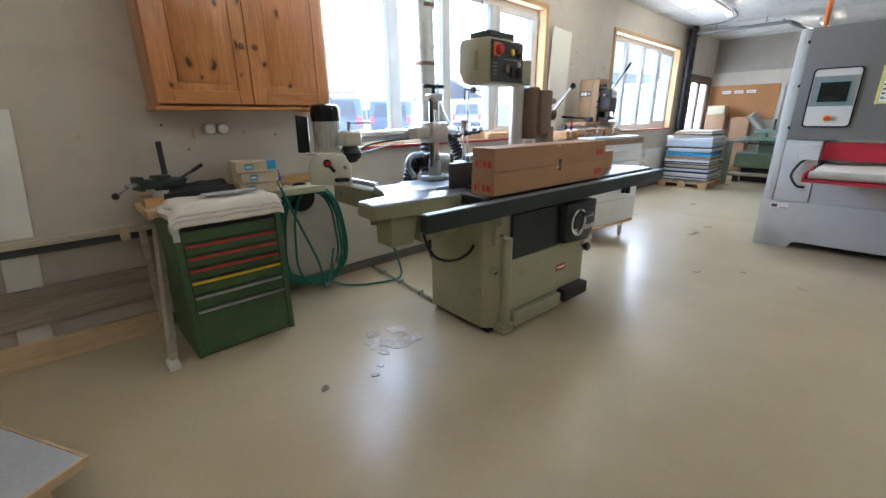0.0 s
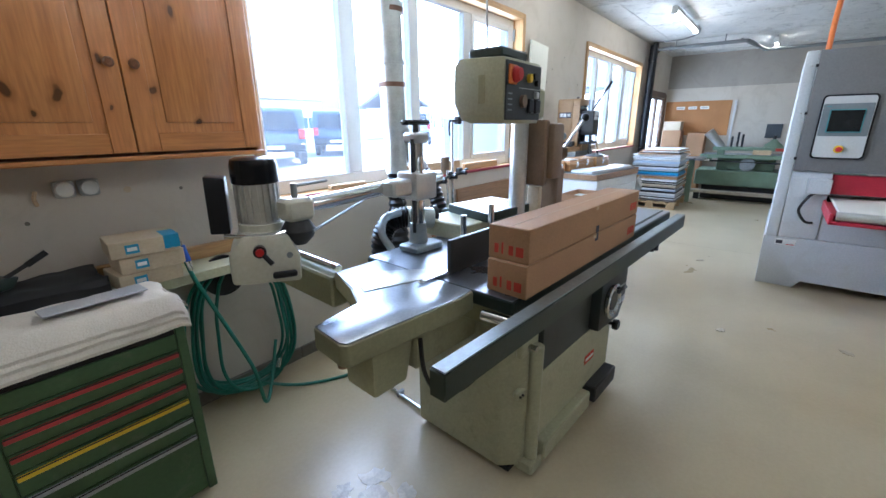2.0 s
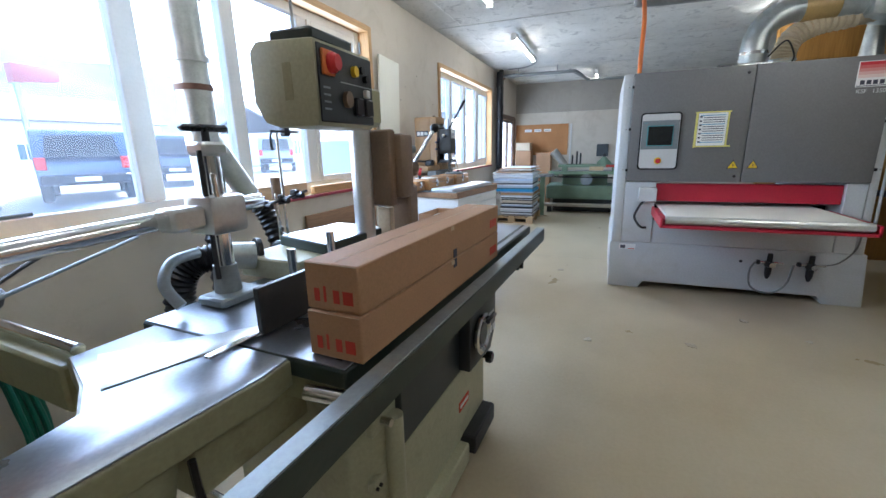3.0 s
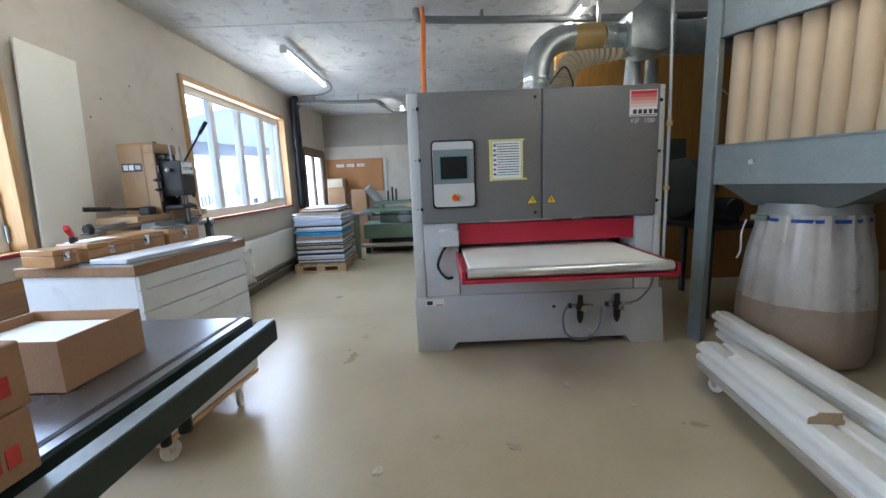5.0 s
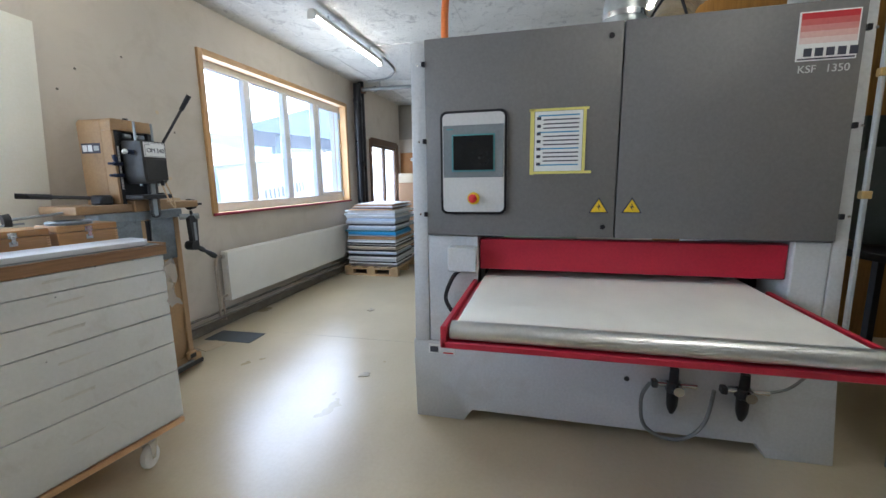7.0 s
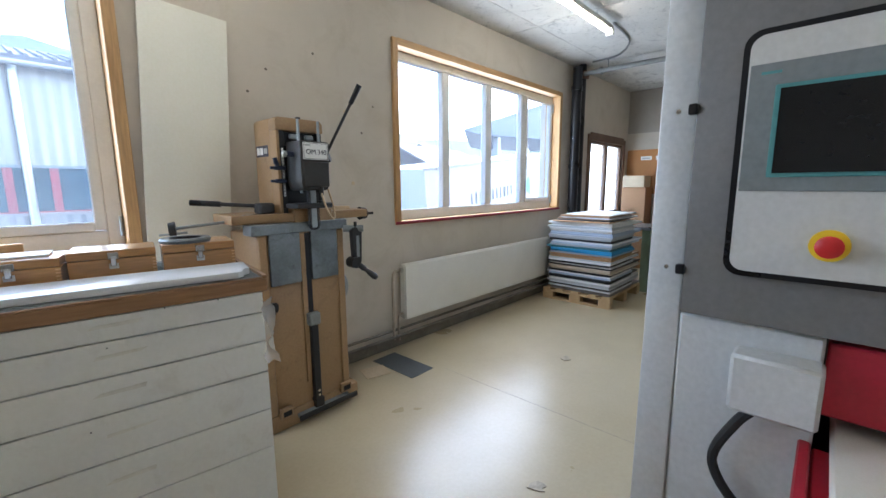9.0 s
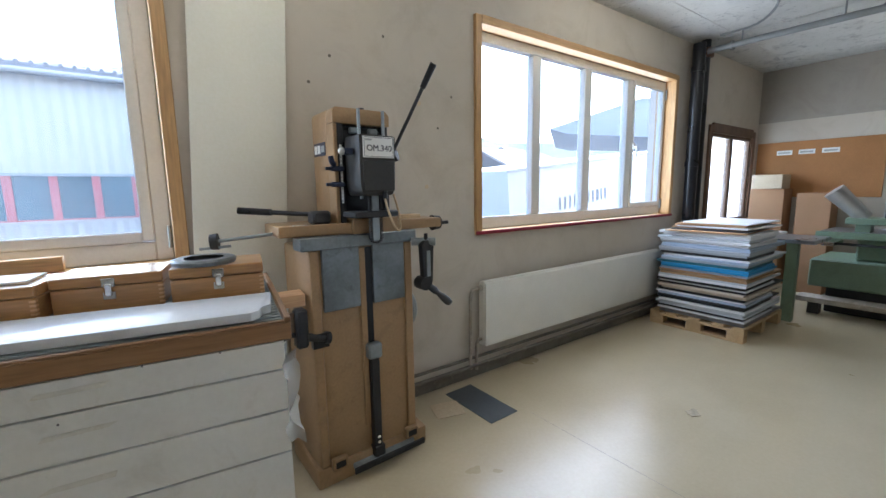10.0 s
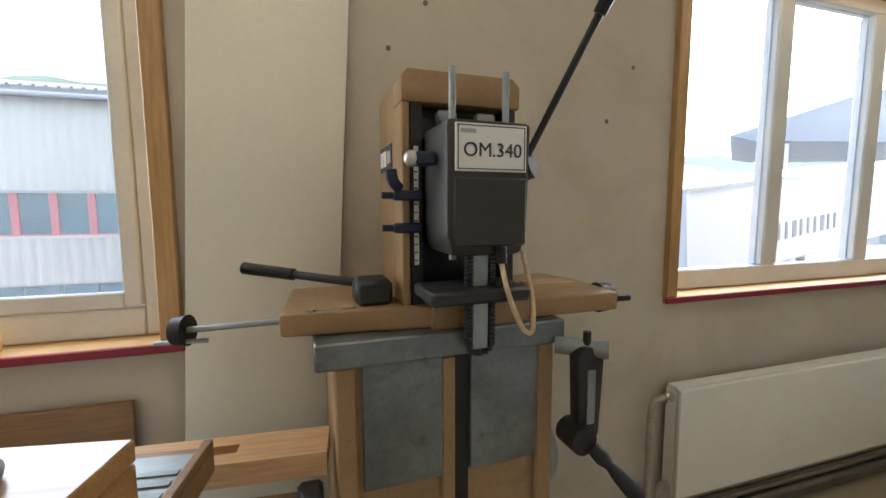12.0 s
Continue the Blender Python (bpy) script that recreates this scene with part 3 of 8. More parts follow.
    for k in range(7):
        part("print_mark", B(-0.0275, -0.026, 0.232, 0.252, 1.745 - 0.038 * k, 1.760 - 0.038 * k), INK, nt)
    for a in ((0.265, 0.285, 1.47, 1.80), (0.012, 0.026, 1.476, 1.79), (0.0, 0.29, 1.788, 1.80), (-0.02, 0.27, 1.474, 1.487)):
        part("tape", B(-0.0275, -0.0225, *a), TAPE, nt)
    # warning triangles
    for y in (-0.065, -0.222):
        w = part("warning_sign", P([(y - 0.048, 1.272), (y + 0.048, 1.272), (y, 1.352)], -0.0255, -0.0225, "yz"), INK, s, "yellow electrical warning triangle")
        part("sign_face", P([(y - 0.039, 1.277), (y + 0.039, 1.277), (y, 1.341)], -0.0275, -0.026, "yz"), YELLOW, w)
        part("flash", P([(y + 0.004, 1.325), (y - 0.010, 1.300), (y + 0.000, 1.302), (y - 0.006, 1.283), (y + 0.010, 1.308), (y + 0.001, 1.306)], -0.0295, -0.028, "yz"), INK, w)
    # maker's plate as plain shapes, model name lettered
    lg = part("maker_plate", B(-0.0255, -0.0225, -1.072, -0.85, 1.94, 2.142), PAPER, s, "red and white maker's plate")
    grad = [(0.50, 0.02, 0.03), (0.55, 0.12, 0.11), (0.60, 0.25, 0.22), (0.68, 0.42, 0.38), (0.75, 0.6, 0.56)]
    for k, c in enumerate(grad):
        z1 = 2.136 - 0.025 * k
        part("colour_band", B(-0.0275, -0.026, -1.066, -0.856, z1 - 0.025, z1), paint("plate_red", c, 0.5, var=0.04), lg)
    for k in range(5):
        y = -0.877 - 0.042 * k
        part("plate_letter_bar", B(-0.0275, -0.026, y - 0.030, y, 1.958, 1.992), INK, lg)
    part("plate_rule", B(-0.0275, -0.026, -1.066, -0.856, 1.945, 1.951), INK, lg)
    upright = Matrix(((0, 0, -1, 0), (-1, 0, 0, 0), (0, 1, 0, 0), (0, 0, 0, 1)))
    lettering("model_name", "KSF", 0.045, PANEL_SILVER, s, pose(-0.0235, -0.898, 1.905) @ upright)
    lettering("model_number", "1350", 0.045, PANEL_SILVER, s, pose(-0.0235, -1.012, 1.905) @ upright)
    # infeed table
    it = part("infeed_table", B(-0.66, 0.0, -0.935, 0.575, 0.775, 0.835, bev=0.004), SAND_RED, s, "red infeed table frame")
    it.matrix_local = pose(0, 0.024, 0.042) @ Matrix.Diagonal((1.14, 0.93, 1, 1))
    part("belt", B(-0.665, 0.22, -0.90, 0.545, 0.838, 0.862, bev=0.008), BELT, it, "cream feed belt")
    part("roller", C((-0.672, -0.915, 0.832), (-0.672, 0.56, 0.832), 0.036, seg=24), ALU, it, "steel front roller")
    part("belt_skirt", B(-0.70, -0.66, -0.96, 0.60, 0.765, 0.792, bev=0.004), SAND_RED, it)
    part("side_rail", B(-0.70, -0.01, 0.578, 0.603, 0.765, 0.852, bev=0.004), SAND_RED, it)
    part("side_rail", B(-0.70, -0.01, -0.963, -0.938, 0.765, 0.852, bev=0.004), SAND_RED, it)
    part("pillar", B(0.01, 0.10, 0.575, 0.64, 0.62, 0.90, bev=0.004), BLACK, it)
    tu = tube(bmesh.new(), [(-0.02, 0.66, 0.945), (-0.05, 0.70, 0.90), (-0.045, 0.74, 0.78), (-0.04, 0.68, 0.68), (0.0, 0.62, 0.665)], 0.012, 8)
    part("cable", tu, RUBBER, s)
    # rating labels low on the body
    part("rating_plate", B(-0.004, 0.0, 0.70, 0.86, 0.42, 0.48), PAPER, s)
    part("rating_print", B(-0.0055, -0.004, 0.80, 0.85, 0.43, 0.465), INK, s)
    part("rating_print", B(-0.0055, -0.004, 0.71, 0.77, 0.424, 0.432), RED, s)
    part("plug_hole", C((-0.003, -0.255, 0.37), (0.002, -0.255, 0.37), 0.014), BLACK, s)
    # two compressed-air service units
    for y in (-0.47, -0.79):
        v = part("air_filter", B(-0.075, -0.025, y - 0.035, y + 0.035, 0.345, 0.40, bev=0.008), IRON, s, "compressed-air filter with a clear bowl")
        part("knob", C((-0.05, y, 0.40), (-0.05, y, 0.475), 0.024, 0.021), BLACK, v)
        part("bowl", lathe(bmesh.new(), (-0.05, y, 0.345), (0, 0, -1), [(0, 0.03), (0.07, 0.028), (0.10, 0.02), (0.12, 0.010)], 16), BLACK, v)
        part("gauge", C((-0.075, y - 0.015, 0.37), (-0.10, y - 0.015, 0.37), 0.026), CHROME, v)
        part("bracket", B(-0.03, 0.0, y - 0.05, y + 0.05, 0.36, 0.385), STEEL_GREY, v)
        part("nipple", C((-0.05, y - 0.11, 0.385), (-0.05, y + 0.10, 0.385), 0.012, seg=10), CHROME, v)
        part("fitting", B(-0.07, -0.03, y + 0.075, y + 0.105, 0.365, 0.405, bev=0.005), IRON, v)
    h = tube(bmesh.new(), [(-0.05, -0.36, 0.385), (-0.06, -0.32, 0.30), (-0.06, -0.34, 0.15), (-0.06, -0.44, 0.085), (-0.06, -0.55, 0.10), (-0.055, -0.63, 0.20), (-0.05, -0.66, 0.375)], 0.010, 8)
    part("air_hose", h, PIPE_GREY, s)
    h = tube(bmesh.new(), [(-0.05, -0.90, 0.39), (-0.03, -1.0, 0.42), (-0.02, -1.10, 0.55), (-0.02, -1.12, 0.74)], 0.007, 8)
    part("air_hose", h, PIPE_GREY, s)
    # suction stubs and blast gate on top
    part("blast_gate", B(0.25, 0.62, -0.40, 0.03, 2.17, 2.19, bev=0.004), IRON, s)
    for k, (y, x) in enumerate(((-0.205, 0.45), (-0.50, 0.62))):
        part("suction_stub", lathe(bmesh.new(), (x, y, 2.171), (0, 0, 1), [(0, 0.14), (0.012, 0.14), (0.013, 0.11), (0.11, 0.11), (0.112, 0.116), (0.13, 0.116)], 26), GALV, s)
    part("gate_lever", B(0.30, 0.36, -0.02, 0.10, 2.19, 2.245, bev=0.006), IRON, s)
    part("gate_cylinder", C((0.33, 0.10, 2.235), (0.33, -0.40, 2.235), 0.02), CHROME, s)
    # light column bracket and straps at the far edge
    tb = tube(bmesh.new(), [(-0.015, -1.19, 0.70), (-0.015, -1.185, 1.3), (-0.01, -1.18, 2.2), (0.0, -1.16, 3.10)], 0.012, 8, 4)
    part("supply_cable", tb, STRIP_GREY, s)
    for z in (1.34, 1.86):
        part("strap", B(-0.03, 0.0, -1.205, -1.165, z, z + 0.035, bev=0.003), TAPE_BROWN, s)
    return s


sander()


def ducts():
    d = thing("extraction_duct", "galvanised extraction duct with a bend above the sander", "duct", 0, 0, 0)
    x = 6.12
    # bend from the stub up and over towards the filter
    pts = [(x, -0.205, 2.30), (x, -0.205, 2.40)]
    for k in range(1, 7):
        a = radians(90 * k / 6)
        pts.append((x + 0.02 * k, -0.205 - 0.36 * (1 - math.cos(a)), 2.40 + 0.33 * math.sin(a)))
    bend = part("bend", tube(bmesh.new(), pts, 0.112, 24, 1), GALV, d)
    part("clamp_ring", lathe(bmesh.new(), (x, -0.205, 2.33), (0, 0, 1), [(0, 0.113), (0.0, 0.122), (0.03, 0.122), (0.03, 0.113)], 24), CHROME, d)
    end = Vector(pts[-1])
    part("taped_joint", C(end, end + Vector((0.02, -0.27, 0.005)), 0.117, seg=26), TAPE_BROWN, d, "brown tape round the joint")
    p2 = end + Vector((0.02, -0.27, 0.005))
    part("straight", C(p2, p2 + Vector((0.03, -0.20, 0.0)), 0.113, seg=26), GALV, d)
    p3 = p2 + Vector((0.03, -0.20, 0.0))
    part("collar", C(p3, p3 + Vector((0.002, -0.02, 0)), 0.128, seg=26), GALV, d)
    hop = bmesh.new()
    prism(hop, [(p3.y - 0.02, 2.60), (p3.y - 0.02, 2.90), (p3.y - 0.12, 2.98), (p3.y - 0.42, 2.86), (p3.y - 0.42, 2.60), (p3.y - 0.26, 2.56)], x + 0.0, x + 0.36, "yz", bev=0.006)
    part("transition", hop, GALV, d, "folded sheet-metal transition piece")
    p4 = Vector((x + 0.19, p3.y - 0.42, 2.72))
    part("main_duct", C(p4, (x + 0.3, -5.4, 2.70), 0.15, seg=28), GALV, d, "main duct towards the filter")
    for k in range(3):
        q = p4 + Vector((0.02 * k, -0.35 * (k + 1), 0))
        part("seam_ring", C(q, q + Vector((0, -0.025, 0)), 0.156, seg=28), GALV, d)
    # second, beige flexible branch
    b2 = tube(bmesh.new(), [(6.29, -0.50, 2.28), (6.29, -0.50, 2.36), (6.30, -0.56, 2.50), (6.32, -0.74, 2.60), (6.34, -0.98, 2.64), (6.36, -1.25, 2.70)], 0.10, 20, 9, 0.006)
    part("flexible_branch", b2, BEIGE_FLEX, d, "beige ribbed flexible hose")
    w = tube(bmesh.new(), [(6.12, -0.33, 2.31), (6.0, -0.42, 2.42), (6.02, -0.50, 2.30), (6.1, -0.52, 2.25)], 0.007, 6)
    part("control_cable", w, RUBBER, d)
    bm = C((6.55, -1.28, 2.20), (6.55, -1.28, 2.60), 0.10, 0.07, seg=20)
    part("down_branch", bm, GALV, d)
    part("down_branch", C((6.62, -1.50, 2.20), (6.62, -1.50, 2.60), 0.06, seg=18), PIPE_GREY, d)
    st = B(6.3, 6.33, -0.85, -0.82, 2.8, TOP)
    part("hanger", st, GALV, d)
    part("hanger", B(6.42, 6.45, -2.2, -2.17, 2.82, TOP), GALV, d)


ducts()


def orange_hose():
    bm = tube(bmesh.new(), [(6.45, 0.80, TOP - 0.02), (6.30, 0.79, 2.95), (6.05, 0.79, 2.70), (5.95, 0.80, 2.45), (5.93, 0.80, 2.191)], 0.022, 10)
    solo("air_supply_hose", bm, ORANGE, "orange compressed-air hose hanging from the ceiling onto the sander", "hose")


orange_hose()


def ceiling_pipes():
    a = thing("ceiling_pipe", "dark grey conduit pipe under the ceiling above the sander", "pipe")
    part("pipe", tube(bmesh.new(), [(6.50, 0.86, TOP), (6.50, 0.84, 3.05), (6.53, 0.74, 3.03), (6.62, -0.30, 3.03), (6.68, -2.0, 3.03), (6.8, -5.4, 3.03)], 0.035, 12, 6), PIPE_GREY, a)
    for y in (0.2, -0.9, -2.4):
        part("clip", B(6.57, 6.66, y, y + 0.03, 3.03, TOP), PIPE_GREY, a)
    b = thing("heating_pipe", "grey heating pipe crossing under the ceiling", "pipe")
    part("pipe", tube(bmesh.new(), [(10.12, 3.22, 2.98), (10.13, 2.6, 2.98), (10.2, 1.76, 2.985)], 0.032, 12, 4), PIPE_GREY, b)
    part("offset_bend", tube(bmesh.new(), [(10.2, 1.76, 2.985), (10.35, 1.70, 2.97), (10.75, 1.58, 2.92), (10.9, 1.50, 2.90)], 0.028, 12, 4), PIPE_GREY, b)
    part("far_run", tube(bmesh.new(), [(10.9, 1.50, 2.90), (10.95, 1.0, 2.90), (10.95, -4.0, 2.90)], 0.028, 12, 4), PIPE_GREY, b)
    part("second_bend", tube(bmesh.new(), [(10.22, 1.86, 3.02), (10.4, 1.80, 3.0), (10.8, 1.64, 2.95), (10.98, 1.58, 2.93)], 0.022, 12, 4), PIPE_GREY, b)
    for y in (2.9, 2.1):
        part("hanger", C((10.13, y, 3.0), (10.13, y, TOP), 0.008, seg=8), PIPE_GREY, b)
    part("flange", C((10.13, 3.0, 2.98), (10.13, 2.975, 2.98), 0.05, seg=16), PIPE_GREY, b)
    c = thing("riser_pipes", "black and rusty vertical pipes in the corner by the window", "pipe")
    part("soil_pipe", C((10.0, 3.26, 0.0), (10.0, 3.26, 3.05), 0.065, seg=18), BLACK, c, "thick black pipe")
    part("heating_riser", C((10.18, 3.27, 0.0), (10.18, 3.27, TOP), 0.05, seg=16), BLACK, c)
    part("rusty_riser", C((10.31, 3.31, 0.0), (10.31, 3.31, TOP), 0.032, seg=14), RUST, c, "rust-brown pipe")
    for z in (0.6, 1.7, 2.75):
        part("collar", C((10.0, 3.26, z), (10.0, 3.26, z + 0.06), 0.075, seg=18), BLACK, c)
    part("valve", B(10.12, 10.24, 3.2, 3.33, 2.93, 3.03, bev=0.01), RUST, c)


ceiling_pipes()


def tube_lamp(x, y, z, length, along="x", label="lit fluorescent batten lamp under the concrete ceiling, in a set with added fill lamps"):
    l = thing("ceiling_lamp", label, "ceiling lamp", x, y, z, 0 if along == "x" else 90, group="ceiling lamps")
    h = length / 2
    part("housing", B(-h, h, -0.035, 0.035, 0.0, 0.045, bev=0.006), LAMP_BODY, l)
    part("end_cap", B(-h - 0.004, -h + 0.03, -0.04, 0.04, -0.05, 0.02, bev=0.006), LAMP_BODY, l)
    part("end_cap", B(h - 0.03, h + 0.004, -0.04, 0.04, -0.05, 0.02, bev=0.006), LAMP_BODY, l)
    part("tube", C((-h + 0.03, 0, -0.022), (h - 0.03, 0, -0.022), 0.018, seg=12), TUBE, l, "glowing tube")
    for s in (-0.6, 0.6):
        part("rod", C((s * h, 0, 0.045), (s * h, 0, TOP - z), 0.006, seg=8), PIPE_GREY, l)


tube_lamp(8.03, 2.385, 3.02, 1.70)
tube_lamp(5.05, 2.37, 3.06, 1.66)
tube_lamp(11.07, 1.38, 3.02, 0.75, "x")
# unseen lamps added as fill; the last answers a ceiling glow behind the duct
for fill_x, fill_y in ((1.85, 2.37), (-1.2, 2.37), (4.0, -0.7), (1.6, -0.7), (-1.2, -0.7), (4.55, -1.25), (7.15, -0.72)):
    tube_lamp(fill_x, fill_y, 3.06, 1.66)
cw = tube(bmesh.new(), [(8.95, 2.38, TOP - 0.012), (9.6, 2.45, TOP - 0.012), (10.05, 2.75, TOP - 0.012), (10.1, 3.1, TOP - 0.012)], 0.012, 8, 4)
solo("lamp_conduit", cw, PIPE_GREY, "thin grey conduit from the lamp along the ceiling", "conduit")


# ---- radiator below window 2 ----
def radiator():
    r = thing("radiator", "long cream panel radiator below the window", "radiator", 0, 0, 0)
    part("panel", B(6.84, 9.49, 3.282, 3.306, 0.270, 0.77, bev=0.008, seg=2), RAD_WHITE, r)
    part("rear_panel", B(6.86, 9.47, 3.342, 3.362, 0.280, 0.76, bev=0.006), RAD_WHITE, r)
    part("top_grille", B(6.845, 9.485, 3.307, 3.362, 0.762, 0.776, bev=0.003), RAD_WHITE, r)
    part("end_cover", B(6.84, 6.852, 3.307, 3.362, 0.27, 0.762), RAD_WHITE, r)
    for x in (7.1, 8.2, 9.3):
        part("bracket", B(x, x + 0.03, 3.362, Y1, 0.30, 0.70), RAD_WHITE, r)
    part("flow_pipe", tube(bmesh.new(), [(6.84, 3.335, 0.72), (6.78, 3.335, 0.725), (6.735, 3.335, 0.68), (6.73, 3.335, 0.4), (6.73, 3.335, 0.10)], 0.014, 10), DIRTY_WOOD, r, "bare dull pipe")
    part("return_pipe", tube(bmesh.new(), [(6.84, 3.335, 0.32), (6.80, 3.335, 0.31), (6.79, 3.335, 0.25), (6.79, 3.335, 0.08)], 0.012, 10), DIRTY_WOOD, r)
    part("valve", C((6.80, 3.335, 0.725), (6.855, 3.335, 0.725), 0.022), CHROME, r)
    part("floor_pipe", tube(bmesh.new(), [(5.3, 3.33, 0.13), (6.6, 3.33, 0.12), (9.9, 3.33, 0.12)], 0.016, 10, 2), SOOT, r, "dusty pipe along the foot of the wall")
    part("floor_pipe", tube(bmesh.new(), [(5.3, 3.345, 0.19), (6.6, 3.345, 0.18), (9.9, 3.345, 0.18)], 0.012, 10, 2), SOOT, r)


radiator()
lp = P([(4.918, 0.028), (5.362, 0.0), (5.505, 2.465), (5.060, 2.490)], 3.345, 3.363, "xz", bev=0.002)
solo("laminated_board", lp, paint("cream_board", (0.78, 0.76, 0.66), 0.5, var=0.04, scale=1.2), "tall cream laminated panel leaning against the wall", "panel", rz=0)


# ---- drawer cabinet on castors ----
def caster(parent, x, y, top, r=0.055, wheel=None, turn=20):
    c = part("caster", C((x, y, top - 0.03), (x, y, top), 0.022), STEEL_GREY, parent)
    d = Vector((math.cos(radians(turn)), math.sin(radians(turn)), 0))
    n = Vector((-d.y, d.x, 0))
    hub = Vector((x, y, r)) + d * 0.02
    w = part("wheel", lathe(bmesh.new(), hub - n * 0.018, n, [(0, r * 0.7), (0.004, r * 0.96), (0.010, r), (0.026, r), (0.032, r * 0.96), (0.036, r * 0.7)], 24), wheel or PRIMED, c, "white plastic wheel")
    part("axle", C(hub - n * 0.026, hub + n * 0.026, 0.009, seg=10), CHROME, w)
    for s in (-1, 1):
        b = bmesh.new()
        q = hub + n * (0.023 * s)
        poly = [q + d * -0.035 + Vector((0, 0, top - 0.03 - r)), q + d * 0.02 + Vector((0, 0, top - 0.03 - r)), q + d * 0.014 + Vector((0, 0, -0.01)), q + d * -0.014 + Vector((0, 0, -0.01))]
        lo = [b.verts.new(p + n * 0.002) for p in poly]
        hi = [b.verts.new(p - n * 0.002) for p in poly]
        b.faces.new(lo), b.faces.new(hi[::-1])
        for k in range(4):
            b.faces.new((lo[k], lo[(k + 1) % 4], hi[(k + 1) % 4], hi[k]))
        part("fork", b, CHROME, c)


WORN_WHITE = paint("worn_white_lacquer", (0.70, 0.685, 0.63), 0.55, var=0.1, scale=14, dirt=(0.55, 0.50, 0.40))


def drawer_cabinet():
    c = thing("drawer_cabinet", "white drawer cabinet on castors with a wooden top", "cabinet", 4.232, 2.204, 0, -7.6)
    c.matrix_world = pose(4.232, 2.204, 0, 0, 0, -7.6) @ Matrix.Diagonal((0.91, 0.92, 1.0, 1))
    W, D = 0.945, 0.70
    part("body", B(0, W, 0.012, D, 0.20, 1.096, bev=0.003), WHITE, c)
    seams = [1.0965, 1.018, 0.905, 0.785, 0.631, 0.475, 0.215]
    for k, (z1, z0) in enumerate(zip(seams, seams[1:])):
        d = part("drawer", B(0.002, W - 0.002, -0.008, 0.012, z0 + 0.0025, z1 - 0.0025, bev=0.0015), WHITE, c)
        zc = (z0 + z1) / 2 + 0.01
        wj = 0.012 * math.sin(k * 2.7)
        part("grip_mark", P([(W / 2 - 0.075 + wj, zc - 0.008), (W / 2 + 0.06, zc - 0.005 + wj * 0.3), (W / 2 + 0.075 + wj, zc + 0.007), (W / 2 - 0.06, zc + 0.004)], -0.0092, -0.008, "xz", bev=0.0004), WORN_WHITE, d, "worn patch of a lost pull")
        for s in ((0.14, 0.31), (-0.03,), (), (-0.10,), (), ())[k]:
            part("screw_hole", C((W / 2 + s, -0.0088, zc + 0.026), (W / 2 + s, -0.0078, zc + 0.026), 0.0026, seg=8), INK, d)
    part("bottom_board", B(-0.005, W + 0.005, -0.004, D, 0.170, 0.20, bev=0.003), BEECH, c)
    top = part("worktop", B(-0.02, W + 0.02, -0.012, D + 0.02, 1.0975, 1.144, bev=0.003), TOP_BROWN, c, "brown wooden top with a raised edge")
    part("worktop_mat", B(0.0, W, 0.012, D - 0.01, 1.1442, 1.150), STEEL_GREY, top, "grey ribbed mat")
    for k in range(22):
        y = 0.03 + 0.0285 * k
        part("mat_rib", B(0.004, W - 0.004, y, y + 0.012, 1.150, 1.1528), ZINC_FRAME, top)
    part("edge_lip", B(W + 0.003, W + 0.02, -0.012, D + 0.02, 1.144, 1.158, bev=0.002), TOP_BROWN, top)
    part("edge_lip", B(-0.02, W + 0.003, -0.012, 0.004, 1.144, 1.150, bev=0.002), TOP_BROWN, top)
    for x, y, a in ((0.16, 0.10, 160), (W - 0.16, 0.06, 200), (0.16, D - 0.1, 20), (W - 0.16, D - 0.1, 40)):
        caster(c, x, y, 0.170, 0.06, turn=a)
    for k, (m, y, z) in enumerate(((RED, 0.36, 1.00), (YELLOW, 0.38, 0.955), (BLUE, 0.24, 0.86), (PAPER, 0.44, 0.90))):
        part("sticker", B(W + 0.0005, W + 0.0025, y, y + 0.07, z - 0.035, z + 0.02), m, c, "peeling sticker")


drawer_cabinet()


def latch_box(x, y, rz, w=0.245, d=0.20, h=0.105, lid="wood"):
    b = thing("tool_box", "wooden tool box with a metal latch on the drawer cabinet", "box", x, y, 1.154, rz, group="tool boxes on the cabinet")
    part("case", B(0, w, 0, d, 0, h * 0.68, bev=0.003), BOX_WOOD, b)
    l = part("lid", B(-0.001, w + 0.001, -0.001, d, h * 0.70, h, bev=0.003), BOX_WOOD, b)
    la = part("latch", B(w / 2 - 0.016, w / 2 + 0.016, -0.006, 0, h * 0.66, h * 0.92, bev=0.002), CHROME, b, "metal latch")
    part("catch", B(w / 2 - 0.009, w / 2 + 0.009, -0.013, -0.005, h * 0.42, h * 0.78, bev=0.003), CHROME, la)
    part("latch_plate", B(w / 2 - 0.014, w / 2 + 0.014, -0.004, 0.0, h * 0.32, h * 0.52, bev=0.001), ALU, la)
    for k in range(5):
        z = h * 0.08 + k * h * 0.12
        part("finger_joint", B(w - 0.012, w + 0.0012, -0.0012, 0.012, z, z + h * 0.055), BEECH, b)
    return b


latch_box(4.858, 2.430, -10, 0.25, 0.20)
latch_box(4.590, 2.498, -10, 0.255, 0.19, 0.10)
latch_box(4.330, 2.500, -12, 0.245, 0.20, 0.095)
latch_box(4.205, 2.560, -10, 0.115, 0.19, 0.085)
rg = lathe(bmesh.new(), (4.955, 2.490, 1.2595), (0, 0, 1), [(0, 0.055), (0.0, 0.088), (0.012, 0.092), (0.018, 0.086), (0.018, 0.056)], 36)
for f in [f for f in rg.faces if len(f.verts) > 10]:
    rg.faces.remove(f)
